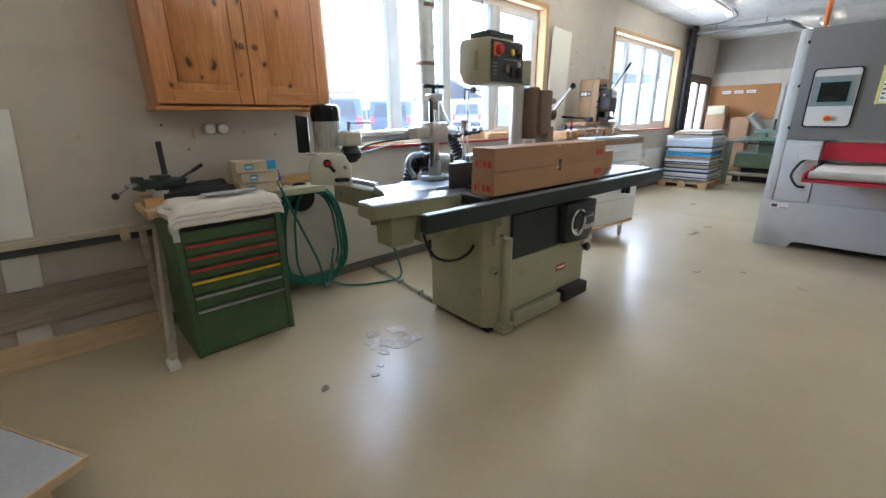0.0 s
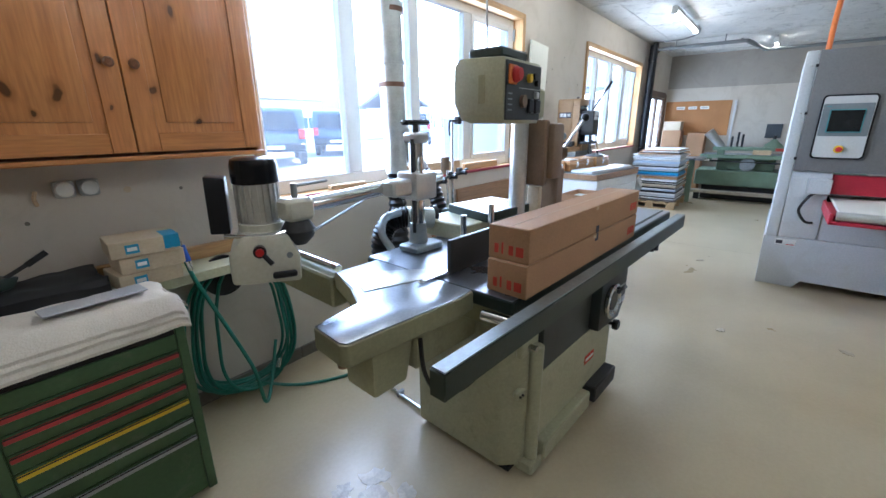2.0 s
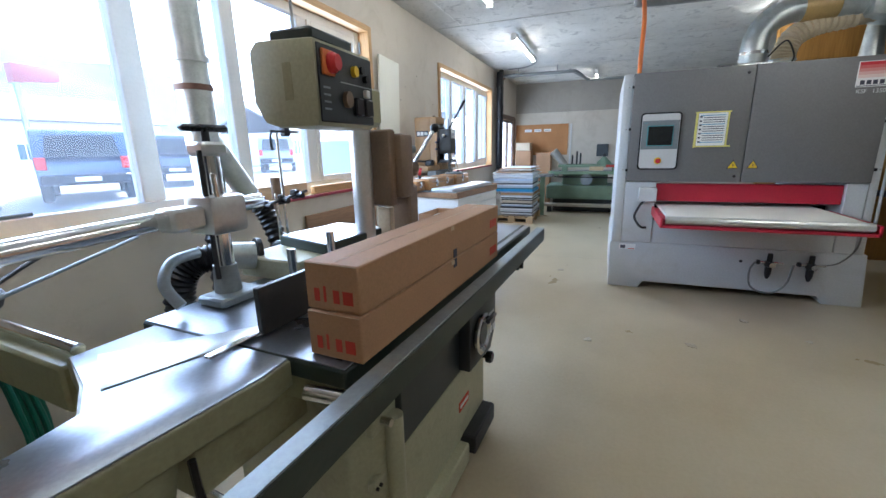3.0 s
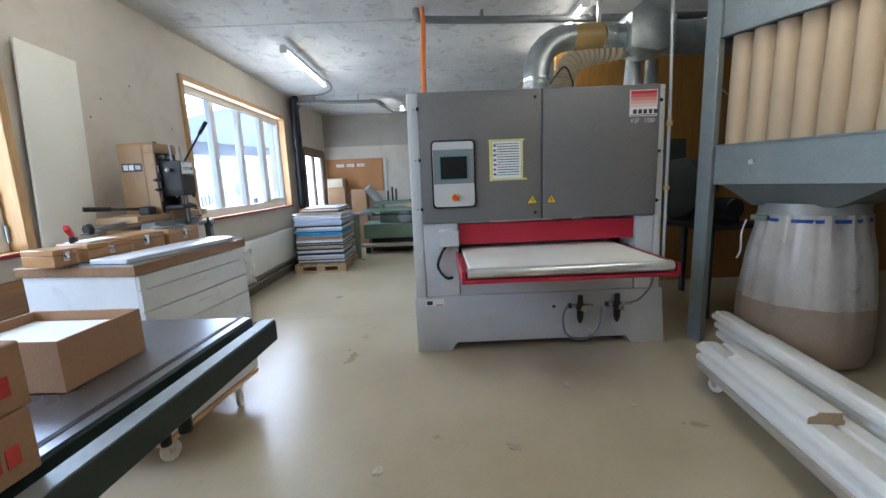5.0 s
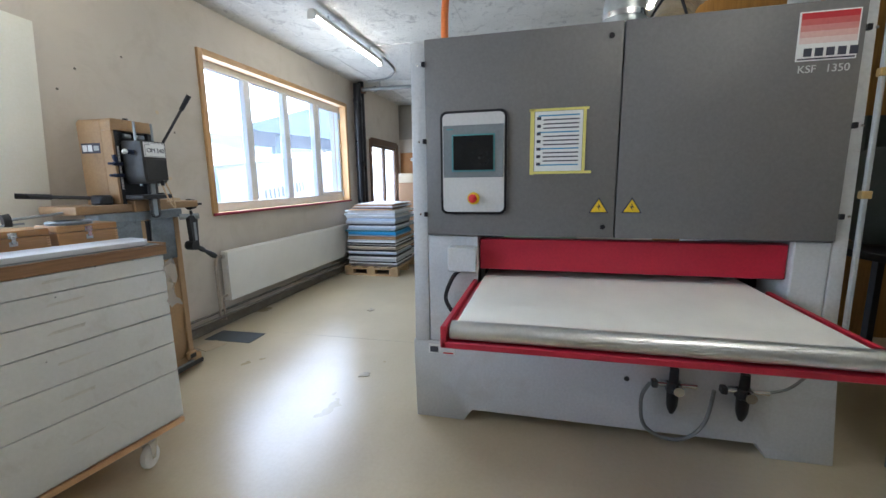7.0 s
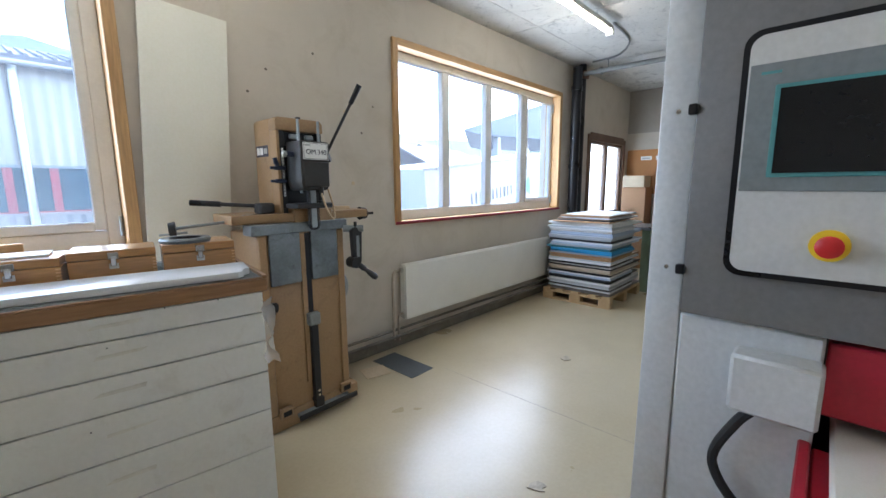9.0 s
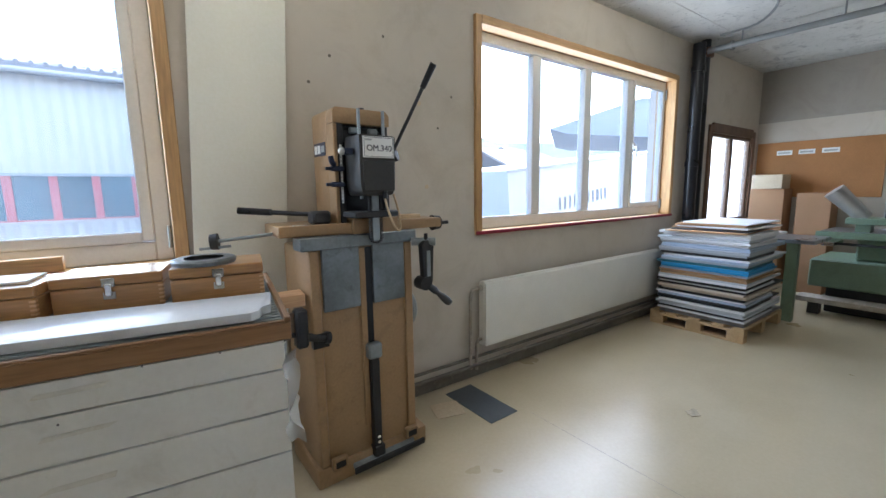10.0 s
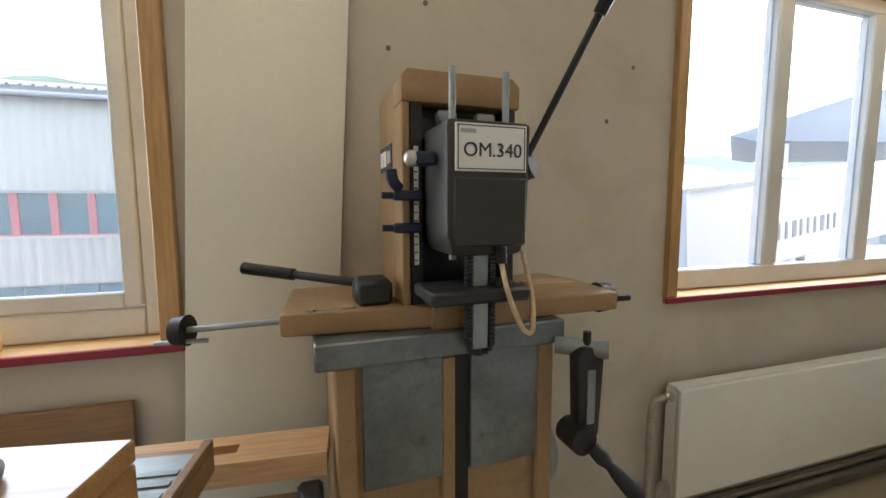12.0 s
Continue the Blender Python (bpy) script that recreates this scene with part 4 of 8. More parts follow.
solo("steel_ring", rg, MORT_STEEL, "dark steel spacer ring lying on a tool box", "ring")
ws = P([(-0.80, 0.0), (-0.02, 0.0), (0.0, 0.02), (0.004, 0.05), (0.028, 0.062), (0.034, 0.215), (-0.80, 0.215)], 0.0, 0.023, bev=0.002)
solo("white_board", ws, paint("white_gloss_laminate", (0.72, 0.74, 0.76), 0.22, var=0.03, bump=0.01), "white board with a notched corner lying on the cabinet", "board", 5.033, 2.105, 1.154, -10.5)
solo("white_sheet", B(-0.09, 0.09, -0.07, 0.07, 0, 0.006), PAPER, "white sheet lying on a tool box", "sheet", 4.47, 2.585, 1.2505, -8)
rt = thing("red_clamp", "red toggle clamp standing on the cabinet", "clamp", 4.36, 2.60, 1.2505, 30)
part("handle", P([(-0.06, 0.075), (0.05, 0.02), (0.06, 0.035), (-0.045, 0.10)], -0.012, 0.012, "xz", bev=0.004), RED, rt, "red handle")
part("foot", B(0.02, 0.07, -0.014, 0.014, 0.0, 0.03, bev=0.003), IRON, rt)
bxc = thing("cardboard_box", "low open brown cardboard box on the moulder table", "box", 1.985, 1.66, 0.951, -3.0)
part("wall", B(1.36, 1.655, 0.20, 0.206, 0, 0.15), CARTON, bxc)
part("wall", B(1.36, 1.655, 0.574, 0.58, 0, 0.15), CARTON, bxc)
part("wall", B(1.36, 1.366, 0.206, 0.574, 0, 0.15), CARTON, bxc)
part("wall", B(1.649, 1.655, 0.206, 0.574, 0, 0.15), CARTON, bxc)
part("contents", B(1.37, 1.645, 0.21, 0.57, 0.002, 0.12, bev=0.01), PAPER, bxc, "white packing inside")


# ---- chain mortiser ----
def mortiser():
    m = thing("chain_mortiser", "tan floor-standing chain mortising machine", "mortising machine", 5.715, 2.985, 0, 2.0)
    # column, x -0.31..0.31, front at y 0
    col = P([(-0.320, 0.0), (-0.320, 1.215), (0.243, 1.215), (0.243, 0.0)], -0.085, 0.28, "xz", bev=0.012)
    part("column", col, TAN, m)
    base = P([(-0.34, -0.10), (0.31, -0.10), (0.33, 0.28), (-0.34, 0.28)], 0.0, 0.11, bev=0.012)
    part("plinth", base, TAN, m)
    for x in (-0.23, 0.20):
        part("foot_socket", B(x - 0.04, x + 0.04, -0.125, -0.095, 0.085, 0.15, bev=0.006), TAN, m)
        part("foot_slot", B(x - 0.026, x + 0.026, -0.128, -0.124, 0.10, 0.132), BLACK, m)
    part("column_edge", B(-0.320, -0.272, -0.099, -0.085, 0.11, 1.205, bev=0.006), TAN, m)
    part("column_edge", B(0.192, 0.243, -0.099, -0.085, 0.11, 1.205, bev=0.006), TAN, m)
    part("plate", B(-0.260, -0.070, -0.103, -0.085, 0.905, 1.21, bev=0.002), MORT_STEEL, m, "bare steel slide plate")
    part("plate", B(0.004, 0.190, -0.103, -0.085, 0.905, 1.21, bev=0.002), MORT_STEEL, m, "bare steel slide plate")
    part("slot", B(-0.034, 0.002, -0.090, -0.083, 0.12, 1.20), BLACK, m)
    part("guide", B(-0.069, -0.036, -0.099, -0.085, 0.25, 1.20, bev=0.003), TAN, m)
    lv = part("pedal_bar", B(-0.040, 0.008, -0.13, -0.092, 0.12, 0.68, bev=0.005), IRON, m, "dark pedal linkage")
    part("fork", B(-0.054, 0.022, -0.14, -0.090, 0.62, 0.70, bev=0.008), STEEL_GREY, lv)
    for z in (0.155, 0.185):
        part("bolt", C((-0.016, -0.137, z), (-0.016, -0.129, z), 0.009, seg=10), CHROME, lv)
    pd = P([(-0.165, -0.155), (0.205, -0.135), (0.255, -0.015), (0.225, -0.005), (-0.14, -0.02)], 0.05, 0.072, bev=0.004)
    pdo = part("pedal", pd, STEEL_GREY, m, "worn steel foot pedal")
    part("pedal_rim", B(-0.17, 0.26, -0.160, -0.148, 0.045, 0.080, bev=0.003), IRON, pdo)
    part("pedal_stem", B(-0.04, 0.02, -0.135, -0.05, 0.03, 0.13, bev=0.004), IRON, pdo)
    part("cross_bar", B(-0.360, 0.262, -0.118, -0.01, 1.208, 1.268, bev=0.004), MORT_STEEL, m, "bare steel cross bar")
    # wooden-coloured table
    tb = part("table", P([(-0.43, -0.045), (-0.10, -0.075), (0.455, -0.09), (0.47, 0.10), (0.44, 0.27), (-0.41, 0.27)], 1.270, 1.322, bev=0.008), TAN, m, "wide tan table")
    part("table_block", B(-0.09, 0.17, -0.095, 0.10, 1.255, 1.345, bev=0.006), TAN, tb)
    part("loose_wood", B(0.22, 0.36, -0.02, 0.05, 1.319, 1.345, bev=0.002), RAW_X, tb, "small offcut on the table")
    part("table_end", C((0.455, 0.0, 1.287), (0.50, 0.0, 1.287), 0.045, 0.04), IRON, tb)
    for dy in (-0.03, 0.03):
        part("spindle", C((0.49, dy, 1.287), (0.545, dy - 0.004, 1.287), 0.010, seg=10), IRON, tb)
    # head
    hd = part("head_housing", P([(-0.152, 1.32), (0.155, 1.32), (0.155, 1.855), (0.135, 1.875), (-0.135, 1.875), (-0.152, 1.855)], 0.03, 0.22, "xz", bev=0.01), TAN, m)
    part("head_hood", P([(-0.152, 1.80), (0.155, 1.80), (0.155, 1.855), (0.135, 1.875), (-0.135, 1.875), (-0.152, 1.855)], -0.055, 0.03, "xz", bev=0.006), TAN, m)
    part("head_cheek", B(-0.152, -0.132, -0.055, 0.03, 1.32, 1.80, bev=0.004), TAN, m)
    # black back plate puts the shade of the head's hollow into colour
    part("recess_shade", B(-0.134, 0.15, 0.004, 0.029, 1.34, 1.80), BLACK, m)
    part("rail", B(-0.13, -0.10, -0.05, 0.004, 1.32, 1.80, bev=0.003), IRON, m)
    part("scale", B(-0.122, -0.111, -0.053, -0.05, 1.42, 1.70), PAPER, m, "white scale strip")
    for k in range(14):
        part("scale_mark", B(-0.122, -0.115, -0.0545, -0.053, 1.43 + 0.019 * k, 1.433 + 0.019 * k), INK, m)
    part("rail", B(0.115, 0.145, -0.05, 0.004, 1.32, 1.80, bev=0.003), IRON, m)
    part("upper_plate", B(-0.10, 0.11, -0.03, 0.0, 1.72, 1.775, bev=0.003), IRON, m)
    for x in (-0.04, 0.06):
        part("lamp_knob", B(x - 0.025, x + 0.025, -0.06, -0.03, 1.755, 1.785, bev=0.006), STEEL_GREY, m)
    mot = part("motor_head", P([(-0.098, 1.50), (-0.085, 1.455), (0.075, 1.455), (0.090, 1.50), (0.096, 1.735), (-0.098, 1.735)], -0.212, -0.05, "xz", bev=0.012), MOTOR_GREY, m, "charcoal cast motor head")
    part("front_cover", B(-0.084, 0.082, -0.219, -0.211, 1.475, 1.618, bev=0.004), MOTOR_GREY, mot)
    nm = part("name_plate", B(-0.080, 0.080, -0.2175, -0.211, 1.630, 1.726, bev=0.001), PAPER, mot, "white name plate")
    for a in ((-0.076, 0.076, 1.634, 1.636), (-0.076, 0.076, 1.720, 1.722), (-0.076, -0.074, 1.634, 1.722), (0.074, 0.076, 1.634, 1.722)):
        part("plate_border", B(a[0], a[1], -0.2185, -0.2175, a[2], a[3]), INK, nm)
    part("small_print", B(-0.070, -0.036, -0.2185, -0.2175, 1.706, 1.714), STRIP_GREY, nm)
    lettering("model_name", "OM.340", 0.040, INK, m, pose(0.002, -0.2182, 1.672, 90))
    for x in (-0.055, 0.075):
        part("guide_rod", C((x, -0.13, 1.44), (x, -0.13, 1.86), 0.008, seg=12), STEEL_GREY, mot)
    part("side_clamp", B(-0.145, -0.10, -0.16, -0.12, 1.645, 1.675, bev=0.006), NAVY, mot)
    ck = bmesh.new()
    ball(ck, (-0.15, -0.14, 1.66), 0.018)
    part("clamp_knob", ck, ALU, mot)
    for z in (1.585, 1.51):
        b = B(-0.175, -0.11, -0.075, -0.045, z - 0.012, z + 0.012, bev=0.005)
        cy(b, (-0.20, -0.06, z), (-0.17, -0.06, z), 0.008, seg=8)
        part("stop_dog", b, NAVY, mot)
    part("stop_handle", tube(bmesh.new(), [(-0.165, -0.08, 1.60), (-0.18, -0.09, 1.615), (-0.185, -0.09, 1.64)], 0.013, 8), NAVY, mot)
    # chip guard, chain bar, hose
    gd = part("chip_guard", B(-0.13, 0.10, -0.215, -0.07, 1.352, 1.382, bev=0.006), IRON, m, "dark lower guide plate")
    part("guard_bore", C((0.05, -0.17, 1.38), (0.05, -0.17, 1.392), 0.022), IRON, gd)
    part("bar", B(-0.020, 0.020, -0.165, -0.155, 1.235, 1.47, bev=0.003), STEEL_GREY, m, "grey steel chain bar")
    ch = bmesh.new()
    for k in range(24):
        z = 1.245 + 0.009 * k
        for x in (-0.028, 0.028):
            bx(ch, x - 0.007, x + 0.007, -0.169, -0.151, z, z + 0.006)
    for k in range(7):
        a = math.pi * (1 + k / 6)
        bx(ch, 0.026 * math.cos(a) - 0.005, 0.026 * math.cos(a) + 0.005, -0.169, -0.151, 1.243 + 0.018 * math.sin(a) - 0.004, 1.243 + 0.018 * math.sin(a) + 0.004)
    tagged(part("cutting_chain", ch, IRON, m, "toothed cutting chain"), kind="")
    part("pneumatic_hose", tube(bmesh.new(), [(0.022, -0.215, 1.455), (0.032, -0.232, 1.38), (0.065, -0.238, 1.30), (0.095, -0.23, 1.29), (0.11, -0.20, 1.36), (0.10, -0.17, 1.46)], 0.0055, 8), RAW_X, m, "thin amber hose")
    part("bleed_screw", C((0.02, -0.225, 1.44), (0.02, -0.225, 1.475), 0.011), BLACK, m)
    # long lever, side lever, rod with disc
    lvv = part("feed_lever", C((0.165, -0.05, 1.66), (0.265, -0.235, 2.01), 0.009), IRON, m, "long steel feed lever")
    part("grip", C((0.255, -0.217, 1.975), (0.285, -0.272, 2.08), 0.015, 0.017), BLACK, lvv)
    part("boss", C((0.15, -0.03, 1.65), (0.185, -0.07, 1.665), 0.035), IRON, lvv)
    cl = part("clamp_lever", C((-0.21, 0.02, 1.365), (-0.45, 0.19, 1.385), 0.011), IRON, m, "clamping lever with a black grip")
    part("grip", C((-0.40, 0.155, 1.381), (-0.53, 0.245, 1.392), 0.016, 0.017), BLACK, cl)
    part("boss", B(-0.26, -0.17, -0.03, 0.06, 1.32, 1.385, bev=0.012), IRON, cl)
    rd = part("stop_rod", C((-0.43, 0.05, 1.285), (-0.655, 0.13, 1.262), 0.008), STEEL_GREY, m, "stop rod with a disc")
    part("disc", C((-0.645, 0.127, 1.262), (-0.675, 0.137, 1.26), 0.038, 0.034, seg=20), IRON, rd)
    part("pin", C((-0.60, 0.10, 1.24), (-0.72, 0.14, 1.232), 0.006, seg=8), STEEL_GREY, rd)
    sp = part("spanner", B(-0.36, -0.26, -0.04, -0.028, 1.3185, 1.3245, bev=0.001), CHROME, m, "open-ended spanner lying on the table")
    part("spanner_jaw", C((-0.362, -0.034, 1.3185), (-0.362, -0.034, 1.3245), 0.013, seg=10), CHROME, sp)
    # hand crank hanging at the far side
    ck = crank = part("hand_crank", C((0.26, -0.07, 1.205), (0.36, -0.15, 1.205), 0.022), STEEL_GREY, m, "cast iron crank with a slotted arm")
    ar = bmesh.new()
    prism(ar, [(0.285, 0.98), (0.345, 0.98), (0.355, 1.19), (0.335, 1.215), (0.295, 1.215), (0.275, 1.19)], -0.145, -0.105, "xz", bev=0.008)
    part("crank_arm", ar, IRON, ck)
    part("arm_slot", B(0.303, 0.327, -0.149, -0.144, 1.02, 1.16, bev=0.002), STEEL_GREY, ck)
    part("screw", C((0.315, -0.125, 1.21), (0.315, -0.125, 1.25), 0.010), IRON, ck)
    part("knuckle", C((0.29, -0.16, 0.985), (0.29, -0.09, 0.985), 0.036), IRON, ck)
    part("crank_handle", lathe(bmesh.new(), (0.315, -0.16, 0.965), (0.45, -0.75, -0.62), [(0, 0.018), (0.03, 0.02), (0.05, 0.012), (0.08, 0.019), (0.12, 0.022), (0.14, 0.014)], 14), IRON, ck)
    hw = part("hand_wheel", lathe(bmesh.new(), (0.30, 0.12, 0.78), (1, 0, 0), [(0, 0.10), (0.015, 0.115), (0.035, 0.115), (0.05, 0.10)], 28), STEEL_GREY, m, "steel hand wheel on the side")
    part("wheel_knob", C((0.31, 0.12, 0.62), (0.36, 0.10, 0.60), 0.016), IRON, m)
    # side label as plain shapes
    sl = part("side_label", B(-0.1545, -0.1525, 0.045, 0.195, 1.655, 1.72), INK, m, "black and white maker's label")
    part("label_bar", B(-0.156, -0.1545, 0.150, 0.185, 1.667, 1.708), PAPER, sl)
    part("label_bar", B(-0.156, -0.1545, 0.108, 0.142, 1.667, 1.708), PAPER, sl)
    part("label_bar", B(-0.156, -0.1545, 0.055, 0.096, 1.672, 1.703), STRIP_GREY, sl)
    part("oil_cap", C((0.05, 0.05, 1.875), (0.05, 0.05, 1.90), 0.016), IRON, m)
    # work support bracket
    br = part("support_bracket", P([(-0.565, 0.928), (-0.395, 0.912), (-0.395, 0.795), (-0.46, 0.805), (-0.50, 0.83), (-0.565, 0.84)], -0.045, -0.025, "xz", bev=0.004), BROWN_CAST, m, "cast iron support bracket")
    part("post", B(-0.405, -0.350, -0.075, -0.012, 0.745, 0.929, bev=0.010), IRON, br, "dark upright clamp post")
    part("channel", B(-0.605, -0.562, -0.075, -0.02, 0.748, 0.929, bev=0.006), MORT_STEEL, br)
    part("channel_groove", B(-0.597, -0.572, -0.0765, -0.074, 0.762, 0.90), BLACK, br)
    part("curved_rib", tube(bmesh.new(), [(-0.575, -0.035, 0.758), (-0.53, -0.035, 0.765), (-0.48, -0.035, 0.79), (-0.43, -0.035, 0.812), (-0.39, -0.035, 0.805)], 0.016, 10), IRON, br)
    part("clamp_bolt", C((-0.36, -0.03, 0.785), (-0.235, -0.03, 0.752), 0.020, seg=14), IRON, br)
    part("bolt_head", C((-0.262, -0.03, 0.759), (-0.238, -0.03, 0.753), 0.030, seg=8), IRON, br)
    # uncut slot: a black block paints the shade of its depth
    part("column_slot_shade", B(-0.3225, -0.246, -0.0425, -0.01, 0.716, 0.788), BLACK, br, "black block standing for the shade in a column slot")
    br.location = (0.0, -0.06, 0.02)
    crank.location = (-0.03, -0.05, 0.0)
    return m


mortiser()
wbk = thing("beech_block", "beech workpiece with two cut mortises on the support arm", "workpiece", 5.388, 3.012, 0.951, -5)
bmk = bmesh.new()
# open mortises: the block is built of bars round two slots
for x0_, x1_, y0_, y1_ in ((-0.56, 0.0, -0.04, 0.0), (-0.56, 0.0, -0.115, -0.075), (-0.56, -0.40, -0.075, -0.04), (-0.30, -0.285, -0.075, -0.04), (-0.20, 0.0, -0.075, -0.04)):
    bx(bmk, x0_, x1_, y0_, y1_, 0.0, 0.055)
bmesh.ops.remove_doubles(bmk, verts=bmk.verts, dist=0.0001)
part("block", bmk, BEECH, wbk)
# the shade deep in the mortises is painted by dark bottoms
part("mortise", B(-0.40, -0.30, -0.075, -0.04, 0.0, 0.02), DARKWOOD, wbk, "mortise bottom coloured dark for its shade")
part("mortise", B(-0.285, -0.20, -0.075, -0.04, 0.0, 0.03), DARKWOOD, wbk, "mortise bottom coloured dark for its shade")
lbd = B(3.72, 4.83, -0.011, 0.011, 0, 0.985, bev=0.003)
bmesh.ops.rotate(lbd, verts=lbd.verts, cent=(0, 0, 0), matrix=Matrix.Rotation(radians(-2.2), 3, "X"))
solo("leaning_board", lbd, TOP_BROWN, "brown board leaning on the wall below the window", "board", 0, 3.335, 0.001)
fl = bmesh.new()
rngf = random.Random(3)
gf = {}
for i_ in range(8):
    for j_ in range(9):
        gf[i_, j_] = fl.verts.new((0.018 * math.sin(i_ * 1.7 + j_) + 0.012 * rngf.random(), 0.022 * i_ + 0.01 * math.sin(j_ * 1.3), -0.030 * j_ + 0.012 * math.sin(i_ * 2.1)))
for i_ in range(7):
    for j_ in range(8):
        fl.faces.new((gf[i_, j_], gf[i_ + 1, j_], gf[i_ + 1, j_ + 1], gf[i_, j_ + 1]))
fm_, ft_, fp_ = nodes_of("clear_plastic_film")
fp_.inputs["Base Color"].default_value = (0.85, 0.86, 0.85, 1)
fp_.inputs["Roughness"].default_value = 0.15
fp_.inputs["Alpha"].default_value = 0.38
solo("plastic_film", fl, fm_, "crumpled clear plastic film hanging on the cabinet corner", "film", 5.085, 2.03, 1.07, 4)


# ---- stacked boards on a pallet ----
def pallet():
    p = thing("pallet", "pale wooden transport pallet on the floor", "pallet", 9.215, 2.36, 0)
    L, Wd = 1.05, 0.88
    for k in range(5):
        y = Wd * k / 4 - 0.05 if k else 0.0
        y = min(max(0, Wd * k / 4 - 0.05), Wd - 0.1)
        part("deck_board", B(0, L, y, y + 0.1, 0.120, 0.142, bev=0.002), PALLET, p)
    for x in (0, L / 2 - 0.05, L - 0.1):
        part("bearer", B(x, x + 0.1, 0, Wd, 0.098, 0.120, bev=0.002), PALLET, p)
        for y in (0, Wd / 2 - 0.07, Wd - 0.14):
            part("block", B(x, x + 0.1, y, y + 0.14, 0.022, 0.098, bev=0.002), PALLET, p)
        part("runner", B(x, x + 0.1, 0, Wd, 0, 0.022, bev=0.002), PALLET, p)


pallet()
STACK = {
    "white_laminate": paint("white_laminate_board", (0.82, 0.83, 0.85), 0.4, var=0.05, jitter=0.12),
    "grey_laminate": paint("grey_laminate_board", (0.50, 0.53, 0.57), 0.4, var=0.06, jitter=0.25),
    "blue_laminate": paint("blue_laminate_board", (0.04, 0.30, 0.60), 0.4, var=0.06),
    "pale_blue_laminate": paint("pale_blue_laminate_board", (0.42, 0.50, 0.62), 0.4, var=0.05, jitter=0.08),
    "dark_laminate": paint("dark_laminate_board", (0.022, 0.024, 0.03), 0.45, var=0.1, jitter=0.4),
    "taupe_laminate": paint("taupe_laminate_board", (0.17, 0.16, 0.155), 0.45, var=0.1, jitter=0.15),
    "beige_laminate": paint("beige_laminate_board", (0.52, 0.44, 0.35), 0.45, var=0.06, jitter=0.1),
    "petrol_laminate": paint("petrol_laminate_board", (0.03, 0.13, 0.17), 0.4, var=0.06),
    "brown_chipboard": paint("brown_chipboard", (0.40, 0.24, 0.12), 0.7, var=0.1, jitter=0.15),
}


def board_stack():
    rng = random.Random(7)
    order = ["taupe", "taupe", "white", "dark", "grey", "grey", "white", "dark", "dark", "pale_blue", "white", "dark", "beige", "beige", "dark", "white", "dark", "white", "grey", "brown", "brown",
             "pale_blue", "blue", "blue", "petrol", "grey", "pale_blue", "white", "dark", "grey", "grey", "pale_blue", "pale_blue", "white", "white", "grey", "white", "white"]
    order = [k + ("_chipboard" if k == "brown" else "_laminate") for k in order]
    z = 0.1425
    names = {"white_laminate": "white", "grey_laminate": "grey", "blue_laminate": "bright blue", "pale_blue_laminate": "pale blue-grey", "dark_laminate": "near-black", "taupe_laminate": "dark taupe", "beige_laminate": "beige", "petrol_laminate": "dark petrol blue", "brown_chipboard": "brown raw"}
    for k, kind in enumerate(order):
        h = rng.choice((0.019, 0.022, 0.026))
        ox, oy, w, l = rng.uniform(-0.012, 0.02), rng.uniform(-0.012, 0.02), 0.80 + rng.uniform(-0.02, 0.03), 0.72 + rng.choice((0, 0.02, 0.26, 0.28))
        solo("laminate_board", B(0, l, 0, w, 0.0, h - 0.0025, bev=0.002), STACK[kind], f"{names[kind]} coated board in a tall stack on the pallet", "board",
             9.235 + ox, 2.38 + oy, z, rng.uniform(-0.8, 0.8), group="boards stacked on the pallet")
        z += h
    for k in range(7):
        h = 0.014
        kind = ("brown_chipboard", "dark_laminate", "brown_chipboard", "white_laminate", "brown_chipboard", "brown_chipboard", "white_laminate")[k]
        solo("loose_board", B(0, 0.75 + 0.05 * (k % 3), 0, 0.70 - 0.02 * k, 0, h - 0.001, bev=0.001), STACK[kind], f"{names[kind]} loose board laid askew on the stack", "board",
             9.215 + rng.uniform(-0.02, 0.08), 2.40 + rng.uniform(0, 0.08), z, rng.uniform(-4, 4), group="boards stacked on the pallet")
        z += h


board_stack()
for a, m_, l in (((6.505, 6.745, 2.79, 3.27), SLATE, "dark slate-coloured mat lying on the floor"), ((6.27, 6.47, 2.94, 3.12), CARTON_LIGHT, "piece of pale cardboard lying on the floor")):
    solo("floor_mat" if m_ is SLATE else "cardboard_sheet", B(a[0] - 6.6, a[1] - 6.6, a[2] - 3.0, a[3] - 3.0, 0, 0.004), m_, l, "mat" if m_ is SLATE else "cardboard", 6.55, 3.015, 0.0005, 1.5 if m_ is SLATE else -16)


# ---- spindle moulder with power feeder ----
MX, MY, MR = 1.985, 1.66, -3.0


